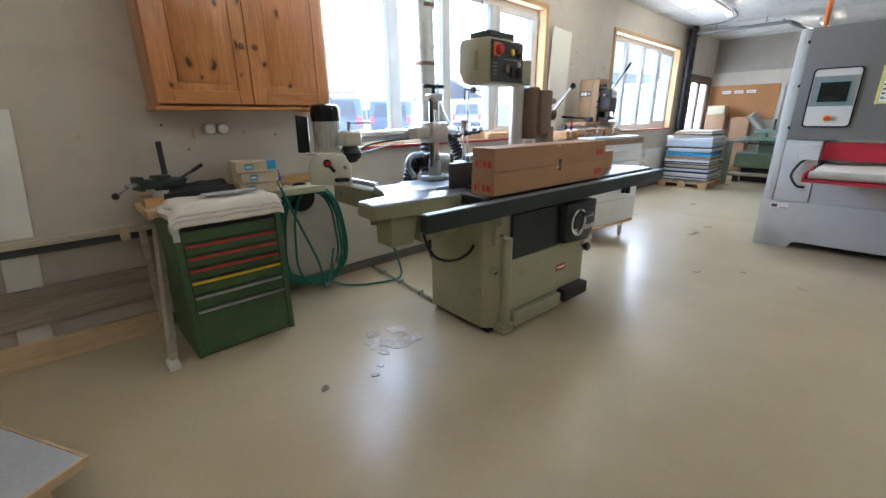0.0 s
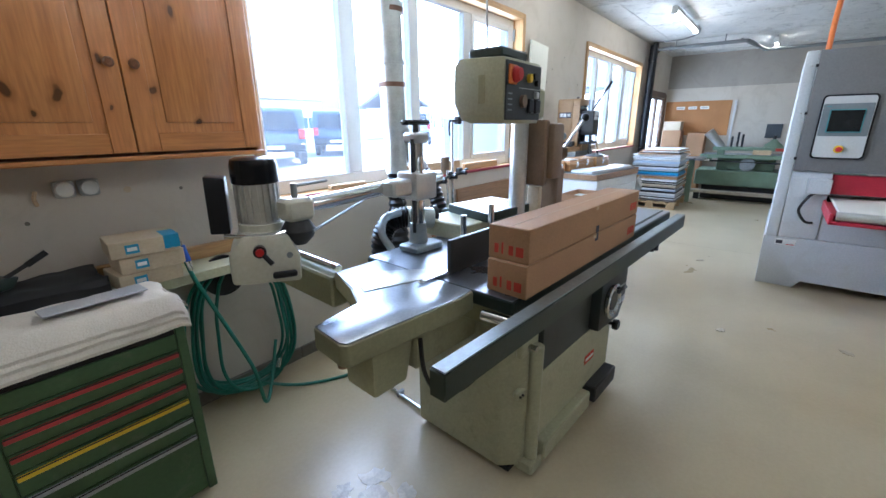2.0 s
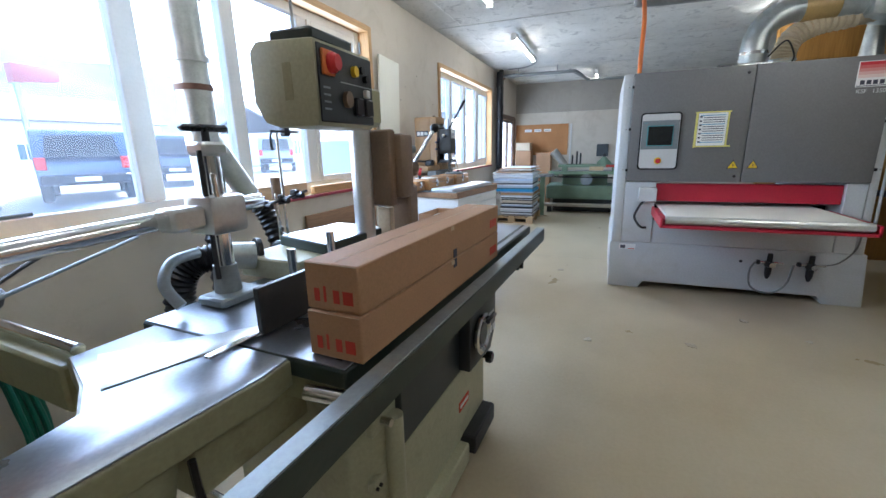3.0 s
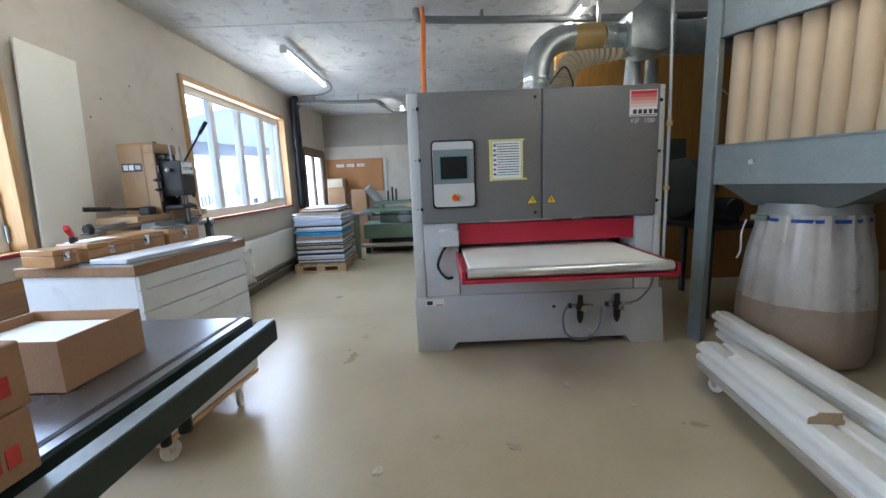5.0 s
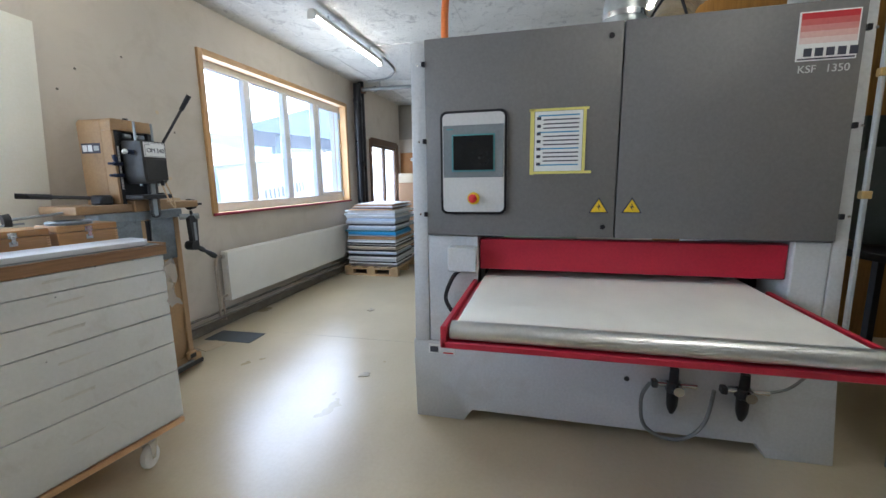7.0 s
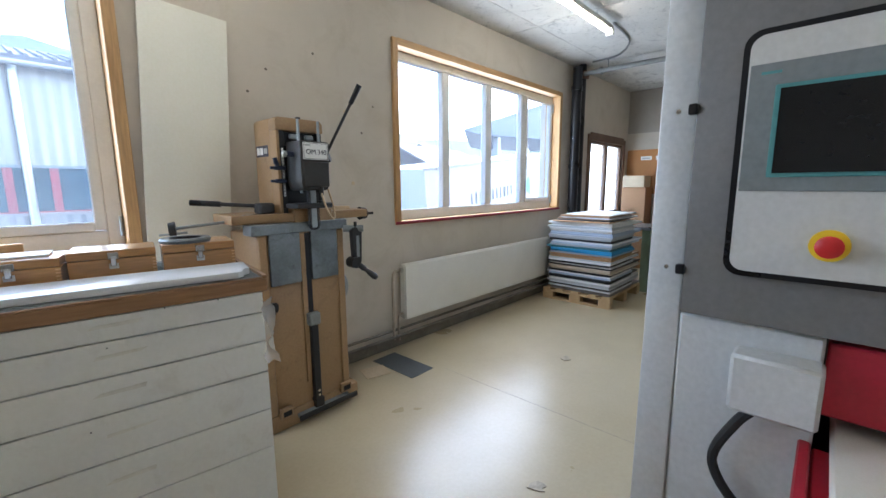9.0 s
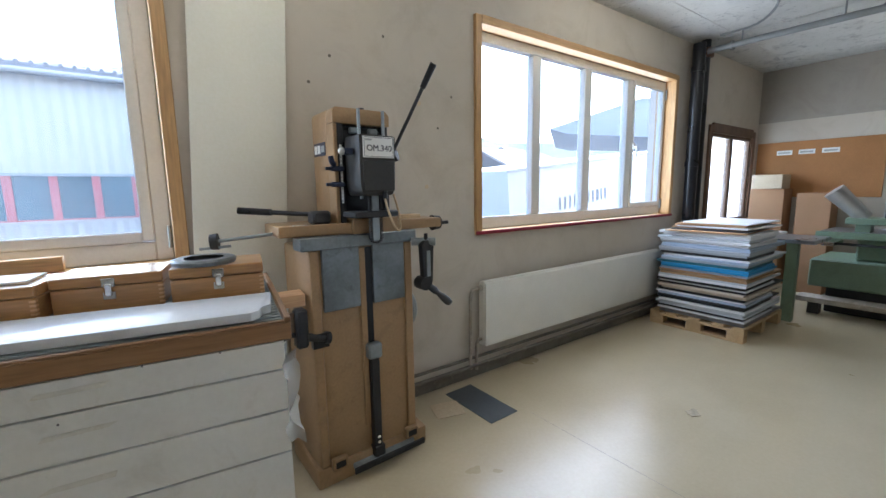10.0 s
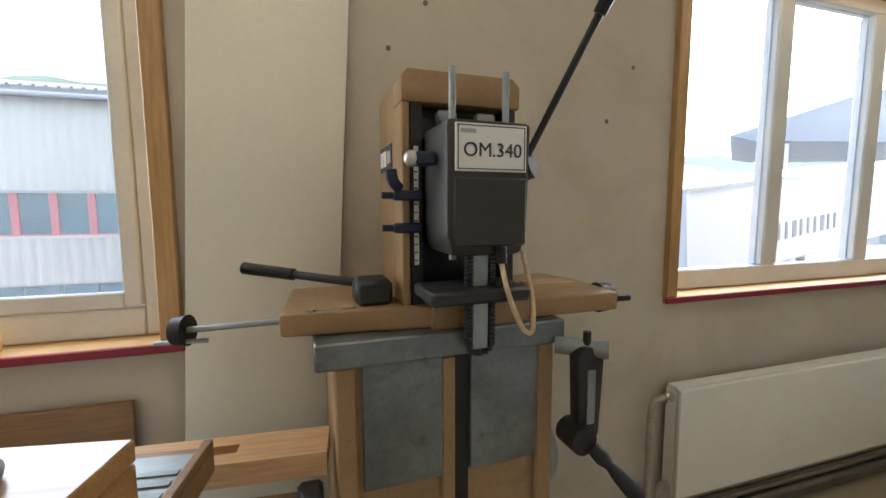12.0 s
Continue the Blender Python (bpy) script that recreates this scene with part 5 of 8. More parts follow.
def spindle_moulder():
    m = thing("spindle_moulder", "olive spindle moulder with a dark green front rail", "spindle moulder", MX, MY, 0, MR)
    part("base", P([(0.0, 0.02), (0.955, 0.02), (0.955, 0.62), (-0.08, 0.62), (-0.08, 0.10)], 0.03, 0.80, bev=0.01), OLIVE_LIGHT, m, "pale olive cast base")
    part("front_panel", B(0.09, 0.955, -0.004, 0.02, 0.14, 0.50, bev=0.004), OLIVE_LIGHT, m)
    part("dark_front", B(0.085, 0.62, -0.006, 0.02, 0.505, 0.80, bev=0.004), MACHINE_DARK, m, "near-black front cover")
    hp = part("wheel_panel", P([(0.60, 0.52), (0.90, 0.50), (0.98, 0.60), (0.98, 0.80), (0.60, 0.80)], -0.06, 0.02, "xz", bev=0.005), MACHINE_DARK, m, "near-black panel with a hand wheel")
    wheel = lathe(bmesh.new(), (0.72, -0.062, 0.665), (0, -1, 0), [(0, 0.085), (0.012, 0.098), (0.024, 0.098), (0.030, 0.085), (0.022, 0.070), (0.010, 0.066)], 32)
    hw = part("hand_wheel", wheel, CHROME, m, "chromed hand wheel")
    part("wheel_hub", C((0.72, -0.06, 0.665), (0.72, -0.085, 0.665), 0.062, 0.05, seg=24), BLACK, hw)
    part("wheel_lever", B(0.74, 0.86, -0.105, -0.082, 0.700, 0.725, bev=0.008), BLACK, hw)
    for k, w in enumerate((0.03, 0.028, 0.04)):
        part("badge_letter", B(0.845 + 0.042 * k, 0.845 + 0.042 * k + w, -0.0625, -0.06, 0.585, 0.62, bev=0.003), PANEL_SILVER, hp, "pale maker's badge")
    part("badge_mark", P([(0.82, 0.58), (0.84, 0.60), (0.82, 0.62)], -0.0625, -0.06, "xz"), RED, hp)
    part("badge_number", B(0.87, 0.95, -0.0625, -0.06, 0.675, 0.70), STRIP_GREY, hp)
    part("locking_knob", lathe(bmesh.new(), (0.93, -0.004, 0.43), (0, -1, 0), [(0, 0.012), (0.025, 0.012), (0.027, 0.032), (0.05, 0.034), (0.058, 0.026)], 14), BLACK, m)
    rl = part("red_label", B(0.60, 0.72, -0.007, -0.004, 0.295, 0.345), RED_PRINT, m, "small red and white label")
    part("label_print", B(0.61, 0.71, -0.0085, -0.007, 0.312, 0.328), PAPER, rl)
    # corner post with lock bolts
    cp = part("corner_post", C((0.045, 0.0, 0.03), (0.045, 0.0, 0.66), 0.032, seg=18), OLIVE_LIGHT, m, "tubular corner post")
    part("post_foot", B(-0.01, 0.10, -0.04, 0.06, 0.0, 0.07, bev=0.012), OLIVE_LIGHT, cp)
    part("post_bracket", B(-0.06, 0.03, 0.02, 0.05, 0.42, 0.46, bev=0.006), OLIVE_LIGHT, cp)
    part("post_bracket", B(-0.05, 0.03, 0.02, 0.05, 0.62, 0.75, bev=0.006), OLIVE_LIGHT, cp)
    part("bolt", C((-0.03, -0.005, 0.69), (-0.03, -0.04, 0.69), 0.014, seg=8), CHROME, cp)
    for x in (-0.05, -0.03):
        part("bolt", C((x, 0.018, 0.44), (x, 0.010, 0.44), 0.006, seg=8), IRON, cp)
    part("kick_plate", B(0.09, 0.62, -0.05, 0.01, 0.03, 0.135, bev=0.008), OLIVE_LIGHT, m)
    part("kick_plate", B(0.64, 0.95, -0.07, 0.01, 0.05, 0.15, bev=0.008), IRON, m, "dark foot brake pedal")
    part("plinth", B(-0.05, 0.93, 0.06, 0.60, 0.0, 0.03), IRON, m)
    # tables
    tb = part("table", B(-0.19, 1.99, -0.012, 0.86, 0.888, 0.944, bev=0.006), DARK_GREEN, m, "cast iron table with dark green edges")
    part("table_face", B(-0.183, 1.983, -0.004, 0.852, 0.9445, 0.948, bev=0.001), MACHINED, tb, "machined table top")
    part("table_skirt", B(-0.17, 1.20, 0.03, 0.80, 0.80, 0.887, bev=0.006), OLIVE, m)
    part("table_slot", B(-0.15, 1.98, 0.03, 0.05, 0.9485, 0.9498), IRON, m)
    ext = [(-0.80, 0.215), (-0.785, 0.19), (-0.30, 0.155), (-0.20, 0.165), (-0.20, 0.78), (-0.44, 0.78), (-0.50, 0.56), (-0.57, 0.42), (-0.79, 0.375)]
    e = part("left_table", P(ext, 0.872, 0.948, bev=0.007), OLIVE, m, "left table extension")
    part("table_face", P([(x * 0.985 - 0.006, y * 0.96 + 0.015) for x, y in ext], 0.9485, 0.953, bev=0.002), MACHINED, e, "bright machined surface")
    part("table_plate", P([(-0.50, 0.48), (-0.12, 0.36), (-0.08, 0.42), (-0.40, 0.70)], 0.9535, 0.957, bev=0.001), ALU, e, "loose aluminium cover plate")
    part("plate_rail", B(-0.30, -0.10, 0.36, 0.385, 0.9575, 0.966, bev=0.003), CHROME, e)
    part("arm", B(-0.46, -0.375, 0.78, 1.34, 0.775, 0.925, bev=0.01), OLIVE, m, "olive outrigger arm")
    part("arm_hole", C((-0.462, 1.22, 0.85), (-0.459, 1.22, 0.85), 0.014), BLACK, m)
    part("arm_rail", C((-0.40, 0.80, 0.952), (-0.40, 1.36, 0.952), 0.019), CHROME, m)
    part("link_bar", C((-0.20, 0.12, 0.86), (-0.18, -0.03, 0.86), 0.022), CHROME, m, "round steel guide bar")
    part("gear_box", P([(-0.69, 0.70), (-0.54, 0.70), (-0.50, 0.87), (-0.69, 0.87)], 0.20, 0.36, "xz", bev=0.012), OLIVE, m)
    part("under_arm", B(-0.46, -0.08, 0.24, 0.50, 0.68, 0.86, bev=0.01), OLIVE, m)
    part("table_foot_pad", C((-0.76, 0.26, 0.84), (-0.76, 0.26, 0.875), 0.02), BROWN_CAST, m)
    part("cable", tube(bmesh.new(), [(-0.50, 0.17, 0.86), (-0.49, 0.16, 0.72), (-0.42, 0.15, 0.60), (-0.28, 0.15, 0.55), (-0.15, 0.16, 0.56), (-0.075, 0.18, 0.60)], 0.009, 8), BLACK, m, "black cable")
    # front rail
    r = part("front_rail", B(-0.69, 1.985, -0.115, -0.055, 0.845, 0.934, bev=0.004), DARK_GREEN, m, "long dark green front rail")
    part("rail_top", B(-0.685, 1.98, -0.112, -0.060, 0.9345, 0.940, bev=0.001), STEEL_GREY, r, "bare metal top of the rail")
    for x in (0.02, 0.75, 1.55):
        part("rail_bracket", B(x, x + 0.09, -0.056, -0.010, 0.85, 0.90, bev=0.004), IRON, r)
    part("rail_knob", C((1.42, -0.08, 0.845), (1.42, -0.08, 0.79), 0.02), BLACK, r)
    part("rail_knob", C((1.34, -0.08, 0.845), (1.34, -0.08, 0.80), 0.014), IRON, r)
    # fences and hood
    part("fence", B(-0.12, 0.42, 0.355, 0.378, 0.949, 1.105, bev=0.003), MACHINE_DARK, m, "dark steel fence")
    hd = part("hood_body", B(0.32, 0.98, 0.62, 0.98, 0.949, 1.045, bev=0.008), OLIVE_LIGHT, m)
    part("hood_top", P([(0.46, 0.58), (0.93, 0.56), (0.95, 0.90), (0.55, 0.95)], 1.046, 1.095, bev=0.004), DARK_GREEN, m, "dark green cover plate with a slot")
    part("hood_sheet", P([(0.465, 0.585), (0.925, 0.565), (0.945, 0.895), (0.553, 0.945)], 1.0955, 1.099), MACHINED, m)
    part("hood_slot", B(0.74, 0.93, 0.70, 0.725, 1.099, 1.1005), BLACK, m)
    for x, y, z in ((0.27, 0.60, 1.12), (0.47, 0.56, 1.16)):
        part("hood_pin", C((x, y, 0.949), (x, y, z), 0.018), CHROME, m)
    oc = part("dust_outlet", C((0.34, 0.90, 1.05), (0.20, 0.98, 1.07), 0.062, seg=22), GALV, m)
    part("outlet_ring", C((0.24, 0.955, 1.065), (0.225, 0.965, 1.067), 0.068, seg=22), IRON, oc)
    part("dust_hose", tube(bmesh.new(), [(0.21, 0.97, 1.07), (0.12, 1.02, 1.05), (0.07, 1.05, 0.95), (0.08, 1.07, 0.75), (0.10, 1.12, 0.55)], 0.058, 16, 12, 0.005), BLACK, m, "black ribbed suction hose")
    part("hose_clip", C((0.40, 0.93, 1.05), (0.38, 0.94, 1.052), 0.066, seg=22), IRON, oc)
    # pendant post and control box
    part("pendant_post", C((0.80, 0.60, 0.949), (0.80, 0.60, 1.64), 0.052, seg=22), ALU, m, "thick bright post")
    part("post_collar", C((0.80, 0.60, 0.949), (0.80, 0.60, 1.02), 0.075, seg=22), OLIVE_LIGHT, m)
    # control box, turned a little towards the operator
    side = [(0.0, 1.915), (0.25, 1.925), (0.285, 1.89), (0.285, 1.715), (0.245, 1.635), (0.18, 1.615), (0.0, 1.615)]
    cb = part("control_box", P(side, 0.0, 0.475, "yz", bev=0.012), OLIVE_LIGHT, m, "olive control box with switches")
    cb.matrix_local = pose(0.148, 0.288, 0.1345, 0, 0, 4.0) @ Matrix.Diagonal((0.74, 0.92, 0.90, 1))
    part("grip_slot", B(-0.003, 0.001, 0.10, 0.137, 1.71, 1.84), OLIVE, cb)
    part("switch_plate", B(0.012, 0.462, -0.008, 0.0, 1.632, 1.90, bev=0.003), MACHINE_DARK, cb, "dark switch plate")
    ms = part("main_switch", B(0.028, 0.118, -0.02, -0.008, 1.795, 1.882, bev=0.004), ORANGE, cb, "red and orange main switch")
    part("rotary_knob", lathe(bmesh.new(), (0.085, -0.02, 1.838), (0, -1, 0), [(0, 0.037), (0.014, 0.037), (0.022, 0.030), (0.032, 0.028)], 22), RED, ms)
    part("indicator", C((0.285, -0.008, 1.833), (0.285, -0.026, 1.833), 0.021, seg=20), YELLOW, cb)
    for x, z, mt in ((0.345, 1.845, BLACK), (0.385, 1.815, BLACK), (0.21, 1.722, BROWN_CAST)):
        part("push_button", C((x, -0.008, z), (x, -0.026, z), 0.016 if mt is BLACK else 0.031, seg=18), mt, cb)
    for x in (0.305, 0.395):
        part("switch_module", B(x - 0.036, x + 0.036, -0.026, -0.008, 1.665, 1.735, bev=0.005), BLACK, cb)
    part("switch_cap", B(0.365, 0.40, -0.028, -0.008, 1.74, 1.772, bev=0.004), PANEL_SILVER, cb)
    part("plate_line", B(0.17, 0.45, -0.0095, -0.008, 1.782, 1.785), STRIP_GREY, cb)
    for k in range(4):
        part("plate_print", B(0.035, 0.085, -0.0095, -0.008, 1.675 + 0.025 * k, 1.682 + 0.025 * k), SCREEN_GREY, cb)
    part("box_lid", B(0.075, 0.40, 0.05, 0.24, 1.926, 1.972, bev=0.01), DARK_GREEN, cb, "dark green cable entry cover")
    part("supply_rod", C((0.15, 0.17, 1.972), (0.14, 0.20, TOP + 0.18), 0.006, seg=8), STRIP_GREY, cb)
    part("box_mount", B(0.44, 0.62, 0.02, 0.20, 1.64, 1.80, bev=0.012), OLIVE, cb)
    part("block_on_box", B(0.425, 0.485, 0.09, 0.15, 1.926, 1.985, bev=0.003), BROWN_CAST, cb, "small wooden block")
    part("post_clamp", B(0.73, 0.88, 0.53, 0.67, 1.62, 1.80, bev=0.01), OLIVE, m)
    return m


spindle_moulder()


def swing_unit():
    s = thing("clamping_unit", "brown cast clamping unit with a ball-ended lever on the moulder table", "clamping unit", MX, MY, 0.949, MR)
    part("column", B(0.985, 1.085, 0.43, 0.55, 0.0, 0.37, bev=0.012), BROWN_CAST, s)
    part("upper_casting", B(0.90, 1.03, 0.42, 0.60, 0.31, 0.64, bev=0.02, seg=2), BROWN_CAST, s)
    part("plate", B(0.86, 0.915, 0.46, 0.60, 0.27, 0.66, bev=0.01), BROWN_CAST, s)
    part("spindle", C((1.03, 0.50, 0.56), (1.12, 0.47, 0.56), 0.022), STEEL_GREY, s)
    part("spindle", C((1.03, 0.50, 0.44), (1.12, 0.47, 0.44), 0.028), BROWN_CAST, s)
    lv = part("lever", C((1.09, 0.47, 0.46), (1.235, 0.40, 0.66), 0.010), CHROME, s, "bright lever with a black ball")
    bm = bmesh.new()
    ball(bm, (1.245, 0.395, 0.675), 0.026)
    part("ball_knob", bm, BLACK, lv)
    part("lever_hub", C((1.07, 0.50, 0.46), (1.12, 0.45, 0.46), 0.035), BROWN_CAST, s)
    part("card", B(0.89, 0.93, 0.50, 0.58, 0.0, 0.26, bev=0.002), CARTON_LIGHT, s)


swing_unit()


def carton(z, dy, dx):
    b = thing("cardboard_carton", "long sealed brown cardboard carton with red print on the moulder table", "carton", MX, MY, z, MR, group="long cartons on the table")
    x0, x1, y0, y1, h = -0.150 + dx, 1.065 + dx, -0.042 + dy, 0.138 + dy, 0.134
    part("box", B(x0, x1, y0, y1, 0, h, bev=0.004), CARTON, b)
    for k, w in enumerate((0.022, 0.012, 0.024, 0.036)):
        y = y1 - 0.03 - 0.032 * k
        part("red_mark", B(x0 - 0.0014, x0 - 0.0002, y - w + 0.004, y, 0.025, 0.062 if k != 1 else 0.07), RED_PRINT, b, "bold red print")
    for k in range(3):
        part("red_mark", B(x1 - 0.13 + 0.035 * k, x1 - 0.105 + 0.035 * k, y0 - 0.0014, y0 - 0.0002, 0.035, 0.075), RED_PRINT, b)
    part("hand_hole", B(x0 + 0.62, x0 + 0.655, y0 - 0.0014, y0 - 0.0002, h - 0.035 if z < 1.0 else 0.0, h if z < 1.0 else 0.035), INK, b)
    part("tab", B(x0 + 0.60, x0 + 0.63, y0 - 0.0016, y0 - 0.0002, h - 0.02, h - 0.003), MDF, b)
    part("seam", B(x0 + 0.001, x1 - 0.001, (y0 + y1) / 2 - 0.001, (y0 + y1) / 2 + 0.001, h, h + 0.0008), MDF, b)
    part("lid_edge", B(x0 - 0.001, x0 + 0.001, y0 + 0.005, y1 - 0.005, h - 0.004, h - 0.002), MDF, b)


carton(0.950, 0.0, 0.0)
carton(1.0855, 0.004, 0.010)


GLOSS_BLACK = paint("glossy_black_paint", (0.007, 0.007, 0.009), 0.18, var=0.1, bump=0.0, spec=0.3)


def power_feeder():
    f = thing("power_feeder", "cream power feeder with a black-capped motor on a chromed column", "power feeder", MX - 0.02, MY - 0.04, 0, MR)
    px, py = 0.10, 0.80
    part("foot", B(px - 0.10, px + 0.10, py - 0.09, py + 0.05, 0.949, 0.985, bev=0.008), STEEL_GREY, f)
    part("foot_socket", C((px, py, 0.985), (px, py, 1.09), 0.050, 0.042, seg=22), STEEL_GREY, f)
    part("column", C((px, py, 1.05), (px, py, 1.54), 0.036, seg=22), CHROME, f, "chromed column")
    part("column_head", B(px - 0.05, px + 0.05, py - 0.05, py + 0.05, 1.50, 1.55, bev=0.012), ALU, f)
    part("crank", B(px - 0.09, px + 0.09, py - 0.022, py + 0.022, 1.585, 1.61, bev=0.010), BLACK, f, "black height crank")
    part("crank_stem", C((px, py, 1.55), (px, py, 1.59), 0.014), IRON, f)
    part("spindle", C((px - 0.055, py - 0.03, 1.05), (px - 0.055, py - 0.03, 1.52), 0.009), IRON, f)
    cl = part("clamp_block", B(px - 0.075, px + 0.075, py - 0.075, py + 0.075, 1.22, 1.36, bev=0.015, seg=2), ALU, f, "cast clamp block")
    part("clamp_lever", C((px - 0.05, py - 0.08, 1.36), (px - 0.06, py - 0.09, 1.44), 0.010), CHROME, cl)
    part("clamp_ear", B(px - 0.20, px - 0.075, py - 0.05, py + 0.05, 1.25, 1.33, bev=0.012), ALU, cl)
    a0, a1 = Vector((px + 0.32, py + 0.14, 1.295)), Vector((px - 0.64, py + 0.0, 1.275))
    part("arm", C(a0, a1, 0.033, seg=22), CHROME, f, "chromed horizontal arm")
    hx, hy = px - 0.68, py
    part("arm_head", B(hx - 0.06, hx + 0.06, hy - 0.05, hy + 0.05, 1.225, 1.315, bev=0.015), CREAM_MACHINE, f)
    part("arm_pin", C((hx, hy, 1.31), (hx, hy, 1.37), 0.012), STEEL_GREY, f)
    part("pin_bar", C((hx - 0.0, hy, 1.36), (hx + 0.17, hy + 0.03, 1.362), 0.006, seg=8), STEEL_GREY, f)
    part("joint_cone", lathe(bmesh.new(), (hx, hy, 1.225), (0, 0, -1), [(0, 0.045), (0.04, 0.07), (0.07, 0.06), (0.10, 0.03)], 14), IRON, f)
    part("lever_rod", C((hx + 0.03, hy - 0.06, 1.18), (hx + 0.50, hy + 0.20, 1.22), 0.006, seg=8), STEEL_GREY, f)
    # gear head hanging over the edge
    gx, gy = hx - 0.10, hy + 0.13
    swing = Matrix.Translation((gx, gy, 0)) @ pose(0, 0, 0, 0, 0, -25) @ Matrix.Translation((-gx, -gy, 0))

    def turned(name, bm, material, parent, label=""):
        ob = part(name, bm, material, parent, label)
        if parent is f:
            ob.matrix_local = swing
        return ob

    body = P([(gx - 0.115, 1.0), (gx + 0.135, 0.985), (gx + 0.14, 1.10), (gx + 0.10, 1.185), (gx - 0.06, 1.19), (gx - 0.115, 1.12)], gy - 0.14, gy + 0.13, "xz", bev=0.014)
    gb = turned("gear_case", body, CREAM_MACHINE, f, "cream gear case")
    turned("speed_knob", C((gx - 0.005, gy - 0.14, 1.13), (gx - 0.005, gy - 0.165, 1.13), 0.024), BLACK, gb)
    turned("knob_cap", C((gx - 0.005, gy - 0.165, 1.13), (gx - 0.005, gy - 0.172, 1.13), 0.015), RED, gb, "orange-red cap")
    turned("knob_arm", C((gx + 0.005, gy - 0.16, 1.12), (gx + 0.035, gy - 0.175, 1.08), 0.010), BLACK, gb)
    turned("lower_grip", B(gx + 0.03, gx + 0.12, gy - 0.165, gy - 0.14, 1.015, 1.04, bev=0.006), BLACK, gb)
    turned("oil_window", C((gx + 0.10, gy - 0.142, 1.10), (gx + 0.10, gy - 0.139, 1.10), 0.012), SCREEN_GREY, gb)
    turned("motor_flange", C((gx + 0.01, gy, 1.185), (gx + 0.01, gy, 1.215), 0.085, seg=26), CREAM_MACHINE, f)
    motor = turned("motor", C((gx + 0.01, gy, 1.215), (gx + 0.01, gy, 1.375), 0.076, seg=26), ALU, f, "finned aluminium motor")
    for k in range(20):
        a = 2 * math.pi * k / 20
        d = Vector((math.cos(a), math.sin(a), 0))
        c = Vector((gx + 0.01, gy, 0)) + d * 0.079
        n = Vector((-d.y, d.x, 0))
        fins = bmesh.new()
        vs = [c + n * 0.003 + d * 0.005, c - n * 0.003 + d * 0.005, c - n * 0.004 - d * 0.006, c + n * 0.004 - d * 0.006]
        lo = [fins.verts.new(v + Vector((0, 0, 1.225))) for v in vs]
        hi = [fins.verts.new(v + Vector((0, 0, 1.37))) for v in vs]
        bridge(fins, lo, hi)
        fins.faces.new(hi)
        part("fin", fins, ALU, motor)
    turned("fan_cover", lathe(bmesh.new(), (gx + 0.01, gy, 1.372), (0, 0, 1), [(0, 0.085), (0.004, 0.089), (0.07, 0.088), (0.092, 0.082), (0.10, 0.066), (0.101, 0.02)], 28), GLOSS_BLACK, f, "glossy black fan cover")
    turned("terminal_box", P([(gx - 0.17, 1.19), (gx - 0.10, 1.185), (gx - 0.095, 1.40), (gx - 0.165, 1.41)], gy - 0.055, gy + 0.055, "xz", bev=0.006), BLACK, f, "black switch box")
    turned("terminal_switch", B(gx - 0.165, gx - 0.15, gy - 0.03, gy + 0.03, 1.27, 1.36, bev=0.004), PANEL_SILVER, f)
    turned("pull_bar", tube(bmesh.new(), [(gx - 0.12, gy - 0.10, 1.19), (gx - 0.02, gy - 0.125, 1.185), (gx + 0.10, gy - 0.11, 1.19), (gx + 0.16, gy - 0.06, 1.22)], 0.008, 8), CHROME, f)
    part("cable", tube(bmesh.new(), [(gx + 0.10, gy + 0.05, 1.06), (gx + 0.30, gy + 0.30, 1.12), (gx + 0.62, gy + 0.42, 1.20), (px + 0.25, py + 0.38, 1.24)], 0.008, 8), BLACK, f, "black cable")
    part("guard_arc", tube(bmesh.new(), [(px - 0.19, py + 0.0, 0.985), (px - 0.20, py + 0.06, 1.06), (px - 0.13, py + 0.11, 1.12), (px - 0.02, py + 0.12, 1.13)], 0.020, 10), STEEL_GREY, f, "curved cast guard")


power_feeder()


def pressure_stand():
    s = thing("pressure_stand", "thin steel rods of a pressure device behind the fence", "machine attachment", MX, MY, 0.949, MR)
    part("clamp", B(0.60, 0.74, 1.00, 1.06, 0.0, 0.10, bev=0.01), DARK_GREEN, s)
    for x in (0.63, 0.68):
        part("rod", C((x, 1.03, 0.1), (x, 1.03, 0.66 if x > 0.65 else 0.35), 0.008, seg=10), CHROME, s)
    part("cross_rod", C((0.42, 0.95, 0.30), (0.95, 1.12, 0.33), 0.009, seg=10), IRON, s)
    part("upper_rod", C((0.60, 0.98, 0.66), (0.90, 1.10, 0.67), 0.007, seg=10), IRON, s)
    for x, z in ((0.50, 0.30), (0.66, 0.31), (0.82, 0.32)):
        part("joint", B(x - 0.02, x + 0.02, 1.0 + 0.3 * (x - 0.6), 1.04 + 0.3 * (x - 0.6), z - 0.02, z + 0.03, bev=0.006), IRON, s)
        part("wing_knob", C((x, 1.0 + 0.3 * (x - 0.6), z), (x, 0.96 + 0.3 * (x - 0.6), z), 0.015), BLACK, s)
    part("joint", B(0.74, 0.78, 1.03, 1.07, 0.64, 0.69, bev=0.006), IRON, s)
    part("hook", tube(bmesh.new(), [(0.62, 1.0, 0.66), (0.59, 0.98, 0.63), (0.585, 0.97, 0.57)], 0.006, 8), IRON, s)
    part("round_stop", C((0.80, 1.20, 0.30), (0.80, 1.20, 0.42), 0.03), BROWN_CAST, s)


pressure_stand()


